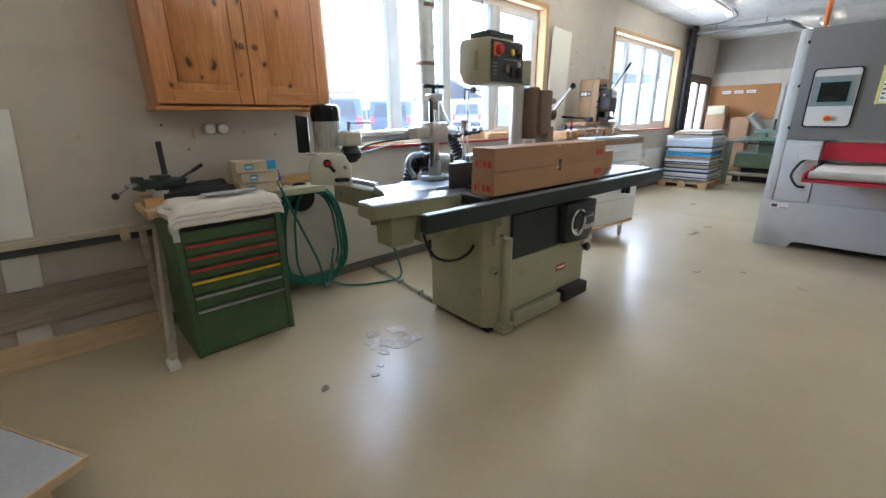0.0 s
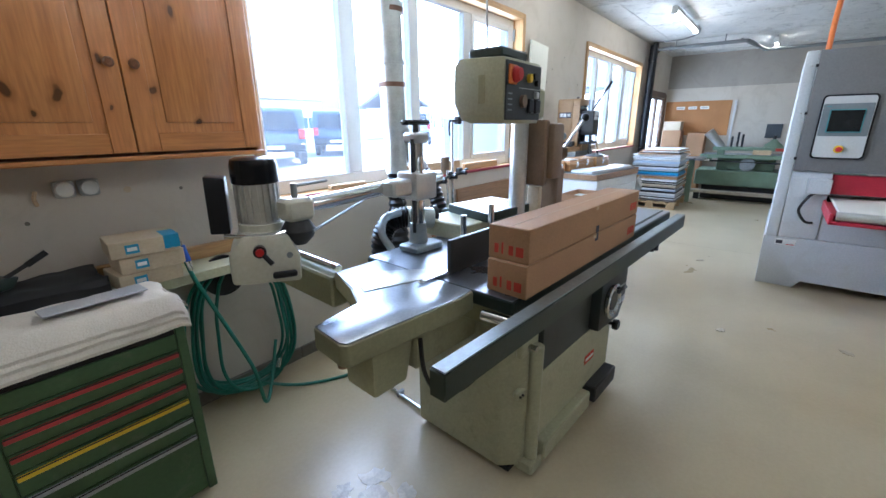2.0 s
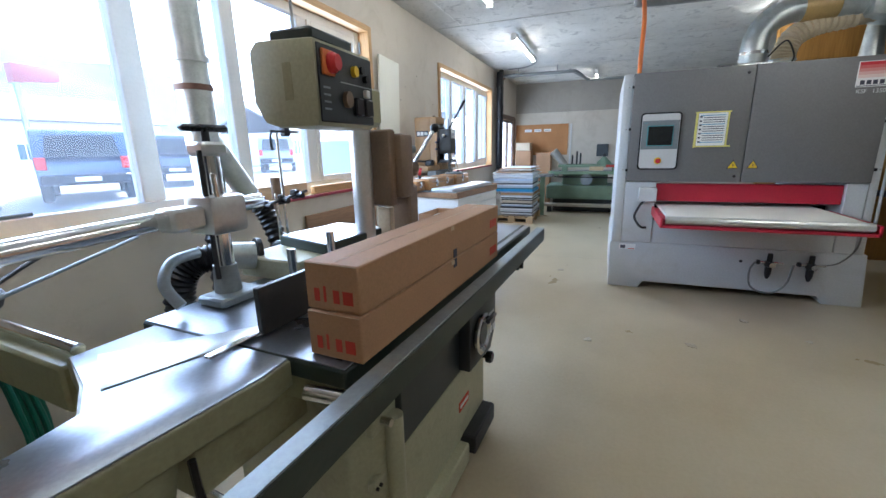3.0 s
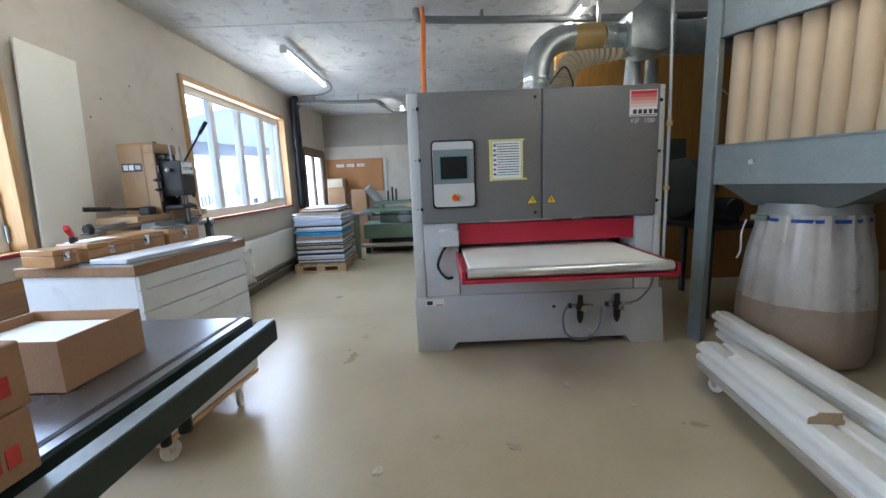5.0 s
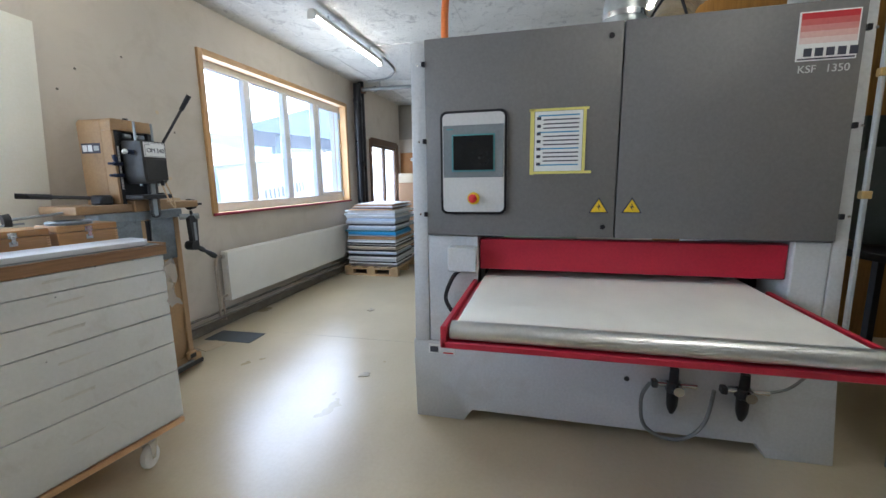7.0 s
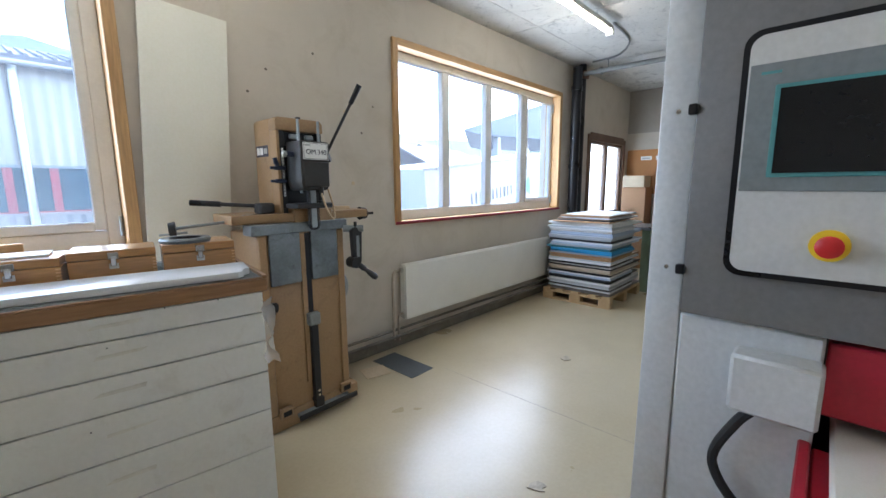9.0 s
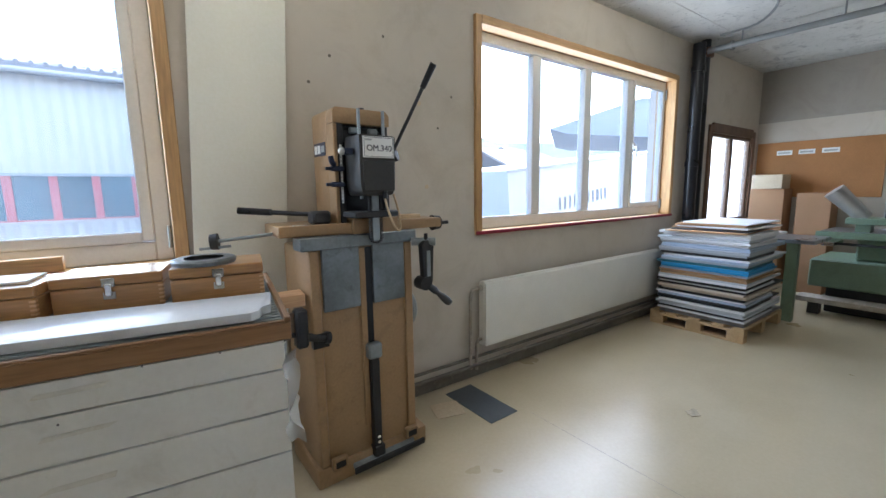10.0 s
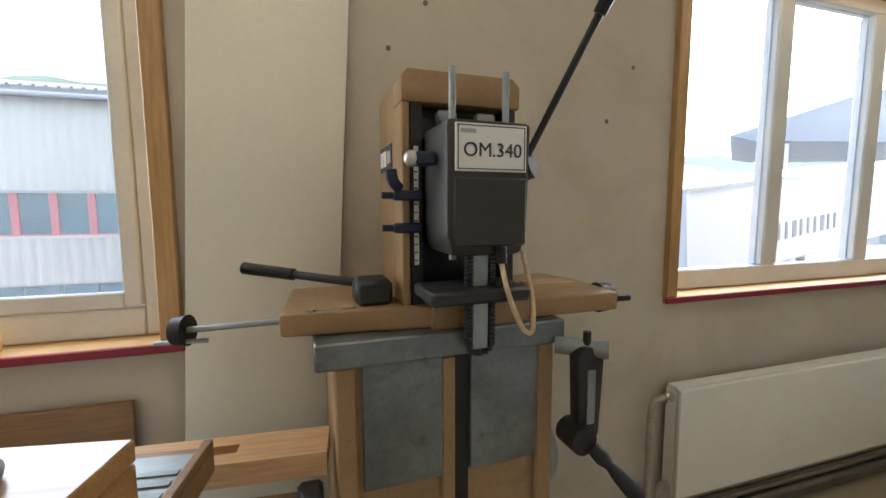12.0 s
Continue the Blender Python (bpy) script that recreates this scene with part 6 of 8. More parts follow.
def window_duct():
    d = thing("suction_pipe", "galvanised suction pipe standing before the window", "duct", 0, 0, 0)
    x, y = 2.69, 3.17
    part("pipe", C((x, y, 2.35), (x, y, TOP), 0.082, seg=26), GALV, d)
    part("pipe", C((x + 0.02, y, 1.55), (x, y, 2.35), 0.088, seg=26), GALV, d)
    for z, r in ((2.33, 0.098), (2.30, 0.094), (1.98, 0.10), (1.84, 0.094)):
        part("clamp_ring", C((x + 0.01, y, z), (x + 0.01, y, z + 0.03), r, seg=26), RUST if r in (0.094,) else GALV, d)
        part("clamp_screw", B(x + 0.09, x + 0.125, y - 0.02, y + 0.02, z, z + 0.03, bev=0.004), CHROME, d)
    part("branch", C((x + 0.02, y, 1.62), (x + 0.26, y - 0.02, 1.26), 0.075, 0.065, seg=22), GALV, d, "slanting branch")
    part("lower_pipe", C((x + 0.02, y, 1.25), (x + 0.02, y, 1.56), 0.078, seg=24), GALV, d)
    part("flexible_hose", tube(bmesh.new(), [(x + 0.02, y, 1.27), (x + 0.0, y - 0.02, 1.0), (x - 0.06, y - 0.10, 0.6), (x - 0.10, y - 0.2, 0.2), (x - 0.08, y - 0.25, 0.06)], 0.066, 16, 14, 0.006), BLACK, d, "black ribbed hose")
    part("flexible_hose", tube(bmesh.new(), [(x + 0.26, y - 0.02, 1.26), (x + 0.32, y - 0.10, 1.1), (x + 0.30, y - 0.22, 0.8), (x + 0.24, y - 0.3, 0.3), (x + 0.24, y - 0.3, 0.06)], 0.058, 16, 14, 0.006), BLACK, d, "black ribbed hose")


window_duct()
for a, l, mt in (((3.05, 3.85, 3.43, 3.455, 1.152, 1.255), "wooden offcut standing on the window sill", RAW_X), ((2.30, 2.62, 3.41, 3.46, 1.152, 1.18), "short wooden offcut lying on the window sill", RAW_X), ((3.9, 4.5, 3.40, 3.44, 1.152, 1.215), "wooden batten lying on the window sill", OAK_X)):
    solo("offcut", B(*a, bev=0.003), mt, l, "offcut")
for x, h, c in ((3.3, 0.62, CARTON), (3.75, 0.48, RAW_X), (4.15, 0.55, CARTON_LIGHT), (2.95, 0.70, DIRTY_WOOD)):
    solo("leaning_offcut", B(x, x + 0.34, 3.33, 3.36, 0.002, h, bev=0.003), c, "board offcut standing against the wall below the window", "offcut", group="offcuts below the window")


# ---- green drawer cabinet with vise, hose and cupboard ----
def green_cabinet():
    c = thing("tool_cabinet", "green metal tool cabinet with seven drawers", "cabinet", 0.447, 2.742, 0)
    W, D, H = 0.60, 0.55, 0.845
    part("body", B(0, W, 0.014, D, 0.0, H, bev=0.006), CAB_GREEN, c)
    part("stile", B(0, 0.035, 0.0, 0.014, 0.0, H, bev=0.003), CAB_GREEN, c)
    part("stile", B(W - 0.035, W, 0.0, 0.014, 0.0, H, bev=0.003), CAB_GREEN, c)
    strips = [(0.722, 0.79, None), (0.648, 0.719, DRAWER_RED), (0.574, 0.645, DRAWER_RED), (0.500, 0.571, DRAWER_RED), (0.408, 0.497, YELLOW), (0.318, 0.405, STRIP_GREY), (0.02, 0.315, STRIP_GREY)]
    names = {id(DRAWER_RED): "worn red label strip", id(YELLOW): "yellow label strip", id(STRIP_GREY): "grey label strip"}
    for z0, z1, mt in strips:
        d = part("drawer", B(0.038, W - 0.038, 0.002, 0.013, z0 + 0.002, z1 - 0.002, bev=0.002), CAB_GREEN, c)
        if mt:
            part("label_strip", B(0.042, W - 0.042, -0.012, 0.002, z1 - 0.026, z1 - 0.006, bev=0.003), mt, d, names[id(mt)])
            part("strip_lip", B(0.042, W - 0.042, -0.015, -0.012, z1 - 0.0065, z1 - 0.003), IRON, d)
    # black strip standing for the shade in the gap over the drawers
    part("gap_shade", B(0.04, W - 0.04, 0.001, 0.014, 0.792, 0.835), BLACK, c)
    part("corner_plate", B(-0.004, 0.03, -0.004, 0.0, 0.74, 0.84, bev=0.001), PANEL_SILVER, c)
    part("side_hasp", B(-0.004, 0.0, 0.03, 0.08, 0.78, 0.83), PANEL_SILVER, c)


green_cabinet()
tp = thing("cabinet_top_board", "pale wooden bench board on the green cabinet", "board", 0, 0, 0.846)
part("board", B(0.38, 0.80, 2.98, 3.38, 0.0, 0.04, bev=0.003), RAW_X, tp)
part("board", B(0.80, 1.58, 3.12, 3.38, 0.0, 0.05, bev=0.003), OLIVE_LIGHT, tp, "olive painted board")
part("back_batten", B(0.62, 1.75, 3.345, 3.385, 0.05, 0.12, bev=0.003), OAK_X, tp, "wooden back batten")
part("block", B(0.40, 0.62, 3.10, 3.26, 0.04, 0.10, bev=0.003), OAK_X, tp)
ct = thing("folded_cloth", "folded white cotton cloth draped over the cabinet edge", "cloth", 0.405, 2.745, 0.846)


def cloth_mesh(x0, x1, y0, y1, z, fold, amp, drop=0.0):
    bm = bmesh.new()
    nx, ny = 36, 22
    g = {}
    for i in range(nx + 1):
        for j in range(ny + 1):
            u, v = i / nx, j / ny
            x, y = x0 + (x1 - x0) * u, y0 + (y1 - y0) * v
            h = z + amp * noise.noise(Vector((x * 9, y * 9, fold))) + amp * 0.4 * noise.noise(Vector((x * 30, y * 30, fold)))
            edge = max(0.0, 1 - v / 0.22)
            h -= drop * edge ** 1.6 + 0.02 * max(0.0, 1 - u / 0.06) + 0.012 * max(0.0, (u - 0.95) / 0.05)
            g[i, j] = bm.verts.new((x + 0.01 * math.sin(v * 9), y - 0.012 * edge, h))
    for i in range(nx):
        for j in range(ny):
            bm.faces.new((g[i, j], g[i + 1, j], g[i + 1, j + 1], g[i, j + 1]))
    r = bmesh.ops.extrude_face_region(bm, geom=list(bm.faces))
    vs = [e for e in r["geom"] if isinstance(e, bmesh.types.BMVert)]
    bmesh.ops.translate(bm, verts=vs, vec=(0, 0, -0.012))
    return bm


part("layer", cloth_mesh(0.045, 0.66, -0.02, 0.30, 0.045, 1.0, 0.006, 0.055), TOWEL, ct)
part("layer", cloth_mesh(0.03, 0.655, -0.01, 0.31, 0.068, 2.0, 0.007, 0.05), TOWEL, ct)
part("layer", cloth_mesh(0.06, 0.65, 0.0, 0.30, 0.092, 3.0, 0.007, 0.05), TOWEL, ct)
fr = bmesh.new()
for k in range(26):
    y = 0.02 + 0.0105 * k
    tube(fr, [(0.65, y, 0.07), (0.668, y + 0.004 * math.sin(k), 0.055), (0.675, y + 0.006 * math.sin(2 * k), 0.035)], 0.0018, 5, 2)
tagged(part("fringe", fr, TOWEL, ct, "frayed fringe"), kind="stuff")
solo("grey_cloth_pad", B(-0.16, 0.16, -0.05, 0.05, 0, 0.007, bev=0.003), GREY_CLOTH, "grey cloth pad lying on the folded cloth", "cloth", 0.825, 2.915, 0.955, 4)
dp = bmesh.new()
gd = {}
for i_ in range(15):
    for j_ in range(11):
        x_, y_ = 0.50 + 0.41 * i_ / 14, 3.09 + 0.22 * j_ / 10
        gd[i_, j_] = dp.verts.new((x_ + 0.02 * noise.noise(Vector((j_ * 0.5, i_ * 0.2, 3))), y_ + 0.02 * noise.noise(Vector((i_ * 0.5, j_ * 0.3, 8))), 0.965 + 0.035 * j_ / 10 + 0.022 * noise.noise(Vector((x_ * 9, y_ * 11, 1))) - 0.03 * (i_ / 14 - 0.35) ** 2))
for i_ in range(14):
    for j_ in range(10):
        dp.faces.new((gd[i_, j_], gd[i_ + 1, j_], gd[i_ + 1, j_ + 1], gd[i_, j_ + 1]))
rdp = bmesh.ops.extrude_face_region(dp, geom=list(dp.faces))
bmesh.ops.translate(dp, verts=[e for e in rdp["geom"] if isinstance(e, bmesh.types.BMVert)], vec=(0, 0, -0.075))
solo("dark_leather_sheet", dp, RUBBER, "crumpled dark rubber sheet on the bench board", "rubber sheet")
for k, (w, dx) in enumerate(((0.25, 0.0), (0.25, 0.015), (0.26, -0.01))):
    b = thing("small_carton", "flat pale cardboard carton with a blue label, stacked", "carton", 0.945 + dx, 3.10, 0.897 + 0.074 * k, 3 - 4 * k, group="small cartons on the bench")
    part("box", B(0, w, 0, 0.20, 0, 0.072, bev=0.003), CARTON_LIGHT, b)
    part("blue_label", B(0.055, 0.105, -0.0012, 0, 0.016, 0.056), BLUE, b, "blue label")
    part("label_bar", B(0.062, 0.098, -0.002, -0.0012, 0.028, 0.044), PAPER, b)
    if k == 2:
        part("blue_end", B(w - 0.06, w + 0.001, -0.001, 0.12, 0.012, 0.0728), BLUE, b, "blue printed end")


def vise():
    v = thing("bench_vise", "small dark green bench vise with a sliding bar", "vise", 0.50, 3.16, 0.946, 22)
    part("base", C((0, 0, 0), (0, 0, 0.035), 0.05, 0.04), PANEL_SILVER, v)
    part("jaw_body", P([(-0.09, 0.05), (0.14, 0.05), (0.17, 0.09), (0.10, 0.105), (-0.09, 0.11)], -0.035, 0.035, "xz", bev=0.008), DARK_GREEN, v)
    part("stem", C((0, 0, 0.03), (0, 0, 0.06), 0.03), DARK_GREEN, v)
    part("front_jaw", B(-0.13, -0.10, -0.05, 0.05, 0.045, 0.13, bev=0.008), DARK_GREEN, v)
    part("jaw_cap", B(-0.03, 0.06, -0.045, 0.045, 0.095, 0.125, bev=0.008), DARK_GREEN, v)
    part("swivel_knob", C((0.0, -0.05, 0.05), (0.0, -0.075, 0.05), 0.014), IRON, v)
    part("screw", C((-0.10, 0, 0.085), (-0.20, -0.03, 0.085), 0.012), STEEL_GREY, v)
    part("bar", C((-0.10, 0.03, 0.10), (-0.29, -0.10, 0.055), 0.006), CHROME, v)
    bm = bmesh.new()
    ball(bm, (-0.30, -0.105, 0.052), 0.019)
    part("ball_end", bm, BLACK, v)
    part("upright_bar", B(0.055, 0.085, 0.03, 0.045, 0.05, 0.32, bev=0.002), IRON, v, "flat dark steel bar")
    part("side_lever", C((0.12, -0.02, 0.09), (0.24, -0.07, 0.16), 0.008), IRON, v)
    part("lever_grip", C((0.19, -0.05, 0.13), (0.25, -0.075, 0.168), 0.012), BLACK, v)


vise()


def hose_coil():
    h = thing("air_hose", "coiled green air hose with a blue blow gun on a holder", "hose", 0, 0, 0)
    part("holder", lathe(bmesh.new(), (1.43, Y1, 0.80), (0, -1, 0), [(0, 0.10), (0.02, 0.11), (0.03, 0.085), (0.12, 0.085), (0.13, 0.115), (0.15, 0.115)], 26), BLACK, h, "black plastic hose holder")
    rng = random.Random(3)
    for k in range(9):
        pts = []
        ph, oy = rng.uniform(0, 1), -0.03 - 0.011 * k
        wx, hz = 0.27 + rng.uniform(-0.08, 0.03), 0.42 + rng.uniform(-0.04, 0.02)
        for a in range(17):
            t = 2 * math.pi * a / 16 + 0.3 * k
            s = math.sin(t)
            x = 1.49 + 0.02 * (k % 3) + wx * math.cos(t) * (1.0 + 0.35 * (-s if s < 0 else 0))
            z = 0.46 + hz * s + 0.015 * math.sin(3 * t + ph)
            pts.append((x, Y1 - 0.05 + oy, max(0.03, z)))
        part("loop", tube(bmesh.new(), pts, 0.0095, 7, 4), HOSE_GREEN, h)
    part("hose_end", tube(bmesh.new(), [(1.22, 3.13, 0.96), (1.24, 3.11, 0.86), (1.32, 3.06, 0.60), (1.40, 3.0, 0.32), (1.42, 2.97, 0.12), (1.50, 3.05, 0.14), (1.62, 3.16, 0.35)], 0.010, 8), HOSE_GREEN, h)
    part("floor_run", tube(bmesh.new(), [(1.50, 3.2, 0.1), (1.70, 3.1, 0.015), (1.95, 2.95, 0.012), (2.15, 2.95, 0.012), (2.25, 3.10, 0.10), (2.3, 3.3, 0.30)], 0.010, 8), HOSE_GREEN, h)
    g = part("blow_gun", C((1.215, 3.13, 1.045), (1.225, 3.125, 0.965), 0.014, 0.018), BLUE_GUN, h, "blue blow gun")
    part("nozzle", C((1.205, 3.135, 1.11), (1.215, 3.13, 1.045), 0.004, 0.006, seg=8), CHROME, g)
    part("coupling", C((1.225, 3.125, 0.965), (1.232, 3.12, 0.915), 0.012), CHROME, g)
    part("coupling", C((1.58, 3.10, 0.20), (1.61, 3.12, 0.24), 0.012), CHROME, h)


hose_coil()
fp = thing("floor_pipe", "thin steel pipe clipped to the concrete floor", "pipe")
part("pipe", C((2.11, Y1 - 0.02, 0.018), (2.0, 2.30, 0.018), 0.013, seg=12), CHROME, fp)
for k in range(3):
    part("clip", B(2.01 + 0.03 * k, 2.06 + 0.03 * k, 2.52 + 0.3 * k, 2.54 + 0.3 * k, 0.0, 0.036, bev=0.003), STEEL_GREY, fp)


KNOB_WOOD = timber("dark_turned_wood", (0.24, 0.10, 0.04), (0.13, 0.05, 0.02), 1, 9, False, 0.3, 0.4)


def cupboard():
    c = thing("wall_cupboard", "varnished knotty pine wall cupboard with two panelled doors", "cupboard", 0.567, 3.095, 1.470)
    W, D, H = 1.100, 0.302, 1.25
    part("side", B(0, 0.022, 0.022, D, 0, H, bev=0.003), PINE, c)
    part("side", B(W - 0.022, W, 0.022, D, 0, H, bev=0.003), PINE, c)
    part("bottom", B(-0.012, W + 0.012, 0.0, D, -0.022, 0.0, bev=0.005), PINE_X, c)
    part("top", B(-0.012, W + 0.012, 0.0, D, H, H + 0.025, bev=0.005), PINE_X, c)
    part("back", B(0.022, W - 0.022, D - 0.01, D, 0.0, H), PINE, c)
    half = W / 2
    for n, (a, b) in enumerate(((0.004, half - 0.002), (half + 0.002, W - 0.004))):
        d = part("door", B(a + 0.085, b - 0.085, 0.008, 0.016, 0.085, H - 0.09), PINE, c, "framed pine door")
        for s0, s1 in ((a, a + 0.085), (b - 0.085, b)):
            part("stile", B(s0, s1, 0.0, 0.021, 0.012, H - 0.012, bev=0.003), PINE, d)
        part("rail", B(a + 0.085, b - 0.085, 0.0005, 0.0205, 0.012, 0.092, bev=0.003), PINE_X, d)
        part("rail", B(a + 0.085, b - 0.085, 0.0005, 0.0205, H - 0.095, H - 0.012, bev=0.003), PINE_X, d)
        part("raised_panel", P([(a + 0.125, 0.135), (b - 0.125, 0.135), (b - 0.125, H - 0.135), (a + 0.125, H - 0.135)], 0.002, 0.010, "xz", bev=0.0035), PINE, d)
        kx = b - 0.04 if n == 0 else a + 0.04
        kn = lathe(bmesh.new(), (kx, 0.0, 0.36), (0, -1, 0), [(0, 0.010), (0.012, 0.009), (0.018, 0.018), (0.028, 0.020), (0.036, 0.012)], 18)
        part("knob", kn, KNOB_WOOD, d, "turned dark wooden knob")


cupboard()
sk = thing("wall_socket", "pair of pale round surface sockets below the cupboard", "socket", 0.89, Y1, 1.33)
for x in (0.0, 0.085):
    part("box", B(x - 0.037, x + 0.037, -0.04, 0, -0.037, 0.037, bev=0.012, seg=2), STRIP_GREY, sk)
    part("cover", lathe(bmesh.new(), (x, -0.04, 0), (0, -1, 0), [(0, 0.033), (0.01, 0.03), (0.013, 0.02)], 20), LAMP_BODY, sk)
part("cable_stub", tube(bmesh.new(), [(-0.09, -0.01, 0.0), (-0.10, -0.02, -0.03), (-0.095, -0.015, -0.06)], 0.008, 6), RAW_X, sk)
for k, (x, z) in enumerate(((0.20, 1.30), (1.35, 1.28), (0.62, 1.36), (1.12, 1.30), (0.75, 1.20), (5.75, 2.25), (6.35, 2.05), (6.5, 1.9), (6.62, 2.12), (6.40, 1.5), (6.1, 2.42), (5.62, 2.09))):
    solo("wall_plug", C((x, Y1 + 0.002, z), (x, Y1 - 0.0015, z), 0.009 if k % 3 else 0.016, seg=10), SOOT if k % 3 else CARTON_LIGHT, "old dowel hole in the plaster wall", "dowel hole", group="dowel holes in the wall")


# ---- bench frame at the wall ----
WEATHERED = timber("dark_weathered_plank", (0.34, 0.28, 0.21), (0.16, 0.12, 0.085), 0, 6, False, 0.8)

def bench():
    b = thing("trestle_rack", "old whitewashed wooden rack with a slanting leg at the wall", "rack", 0, 0, 0)
    part("top_beam", B(-1.6, 0.50, 3.27, 3.375, 0.725, 0.765, bev=0.004), DIRTY_WOOD, b, "chipped whitewashed beam")
    # dark strip that paints the shadow below the top beam
    part("beam_shadow", B(-1.6, 0.49, 3.33, 3.37, 0.67, 0.724, bev=0.003), SLATE, b)
    part("tape_scrap", B(0.26, 0.31, 3.266, 3.2695, 0.68, 0.755), RAW_X, b)
    bmx = bmesh.new()
    cy(bmx, (0.455, 3.29, 0.725), (0.318, 2.76, 0.03), 0.026, 0.026, seg=4)
    part("leg", bmx, DIRTY_WOOD, b, "slanting leg")
    part("foot", B(0.285, 0.345, 2.70, 2.81, 0.0, 0.05, bev=0.008), PRIMED, b)
    part("stretcher", B(-1.6, 0.40, 3.335, 3.372, 0.25, 0.47, bev=0.004), WEATHERED, b, "dusty weathered plank")
    part("upright", B(0.36, 0.40, 3.30, 3.33, 0.0, 0.72, bev=0.003), DIRTY_WOOD, b)
    part("ground_board", B(-1.6, 0.37, 3.335, 3.37, 0.0, 0.15, bev=0.004), RAW_X, b, "pale board along the floor")


bench()
wp = P([(-0.33, 0.0), (-0.18, 0.0), (-0.05, 1.45), (-0.20, 1.45)], 3.376, 3.396, "xz", bev=0.003)
solo("white_board", wp, PRIMED, "white painted board leaning on the wall behind the rack", "board")
lb = thing("floor_panel", "pale grey panel with wooden edges lying low on battens", "panel", -0.16, 2.14, 0, 28)
part("panel", B(-0.75, 0.0, -0.10, 0.42, 0.10, 0.135, bev=0.003), STACK["grey_laminate"], lb)
part("edge", B(-0.75, 0.012, -0.115, -0.10, 0.098, 0.137, bev=0.002), RAW_X, lb)
part("edge", B(0.0, 0.012, -0.10, 0.42, 0.098, 0.137, bev=0.002), RAW_X, lb)
part("batten", B(-0.6, -0.5, -0.05, 0.35, 0.0, 0.10, bev=0.002), RAW_X, lb)
part("batten", B(-0.2, -0.1, -0.05, 0.35, 0.0, 0.10, bev=0.002), RAW_X, lb)


def blotch(x, y, r, mt, seed, label):
    rng = random.Random(seed)
    n = 18
    poly = [(r * (0.55 + 0.6 * rng.random()) * math.cos(2 * math.pi * k / n), r * (0.4 + 0.5 * rng.random()) * math.sin(2 * math.pi * k / n)) for k in range(n)]
    solo("floor_stain", P(poly, 0.0, 0.0008 + 0.0004 * seed), mt, label, "stain", x, y, 0.0, 37 * seed)


blotch(0.856, 1.949, 0.035, SOOT, 1, "dark dried blotch on the concrete floor")
for k, (x, y, r) in enumerate(((1.32, 2.16, 0.09), (1.42, 2.08, 0.13), (1.52, 2.20, 0.08), (1.38, 2.25, 0.06), (1.55, 2.02, 0.06), (1.30, 2.02, 0.05), (1.20, 1.92, 0.03), (1.12, 1.86, 0.03), (5.0, -0.15, 0.04), (4.35, 0.35, 0.05), (4.7, -0.5, 0.03), (6.1, 1.5, 0.05), (4.2, 1.1, 0.04), (7.6, 2.1, 0.05))):
    blotch(x, y, r, STAIN if k % 2 else STAIN_PALE, k + 2, "dried glue blotch on the concrete floor")
solo("floor_joint", B(-0.003, 0.003, -1.2, 0.55, 0.0, 0.0008), STAIN, "thin worn joint across the concrete floor", "floor joint", 6.772, 2.2, 0, 1, kind="structure")


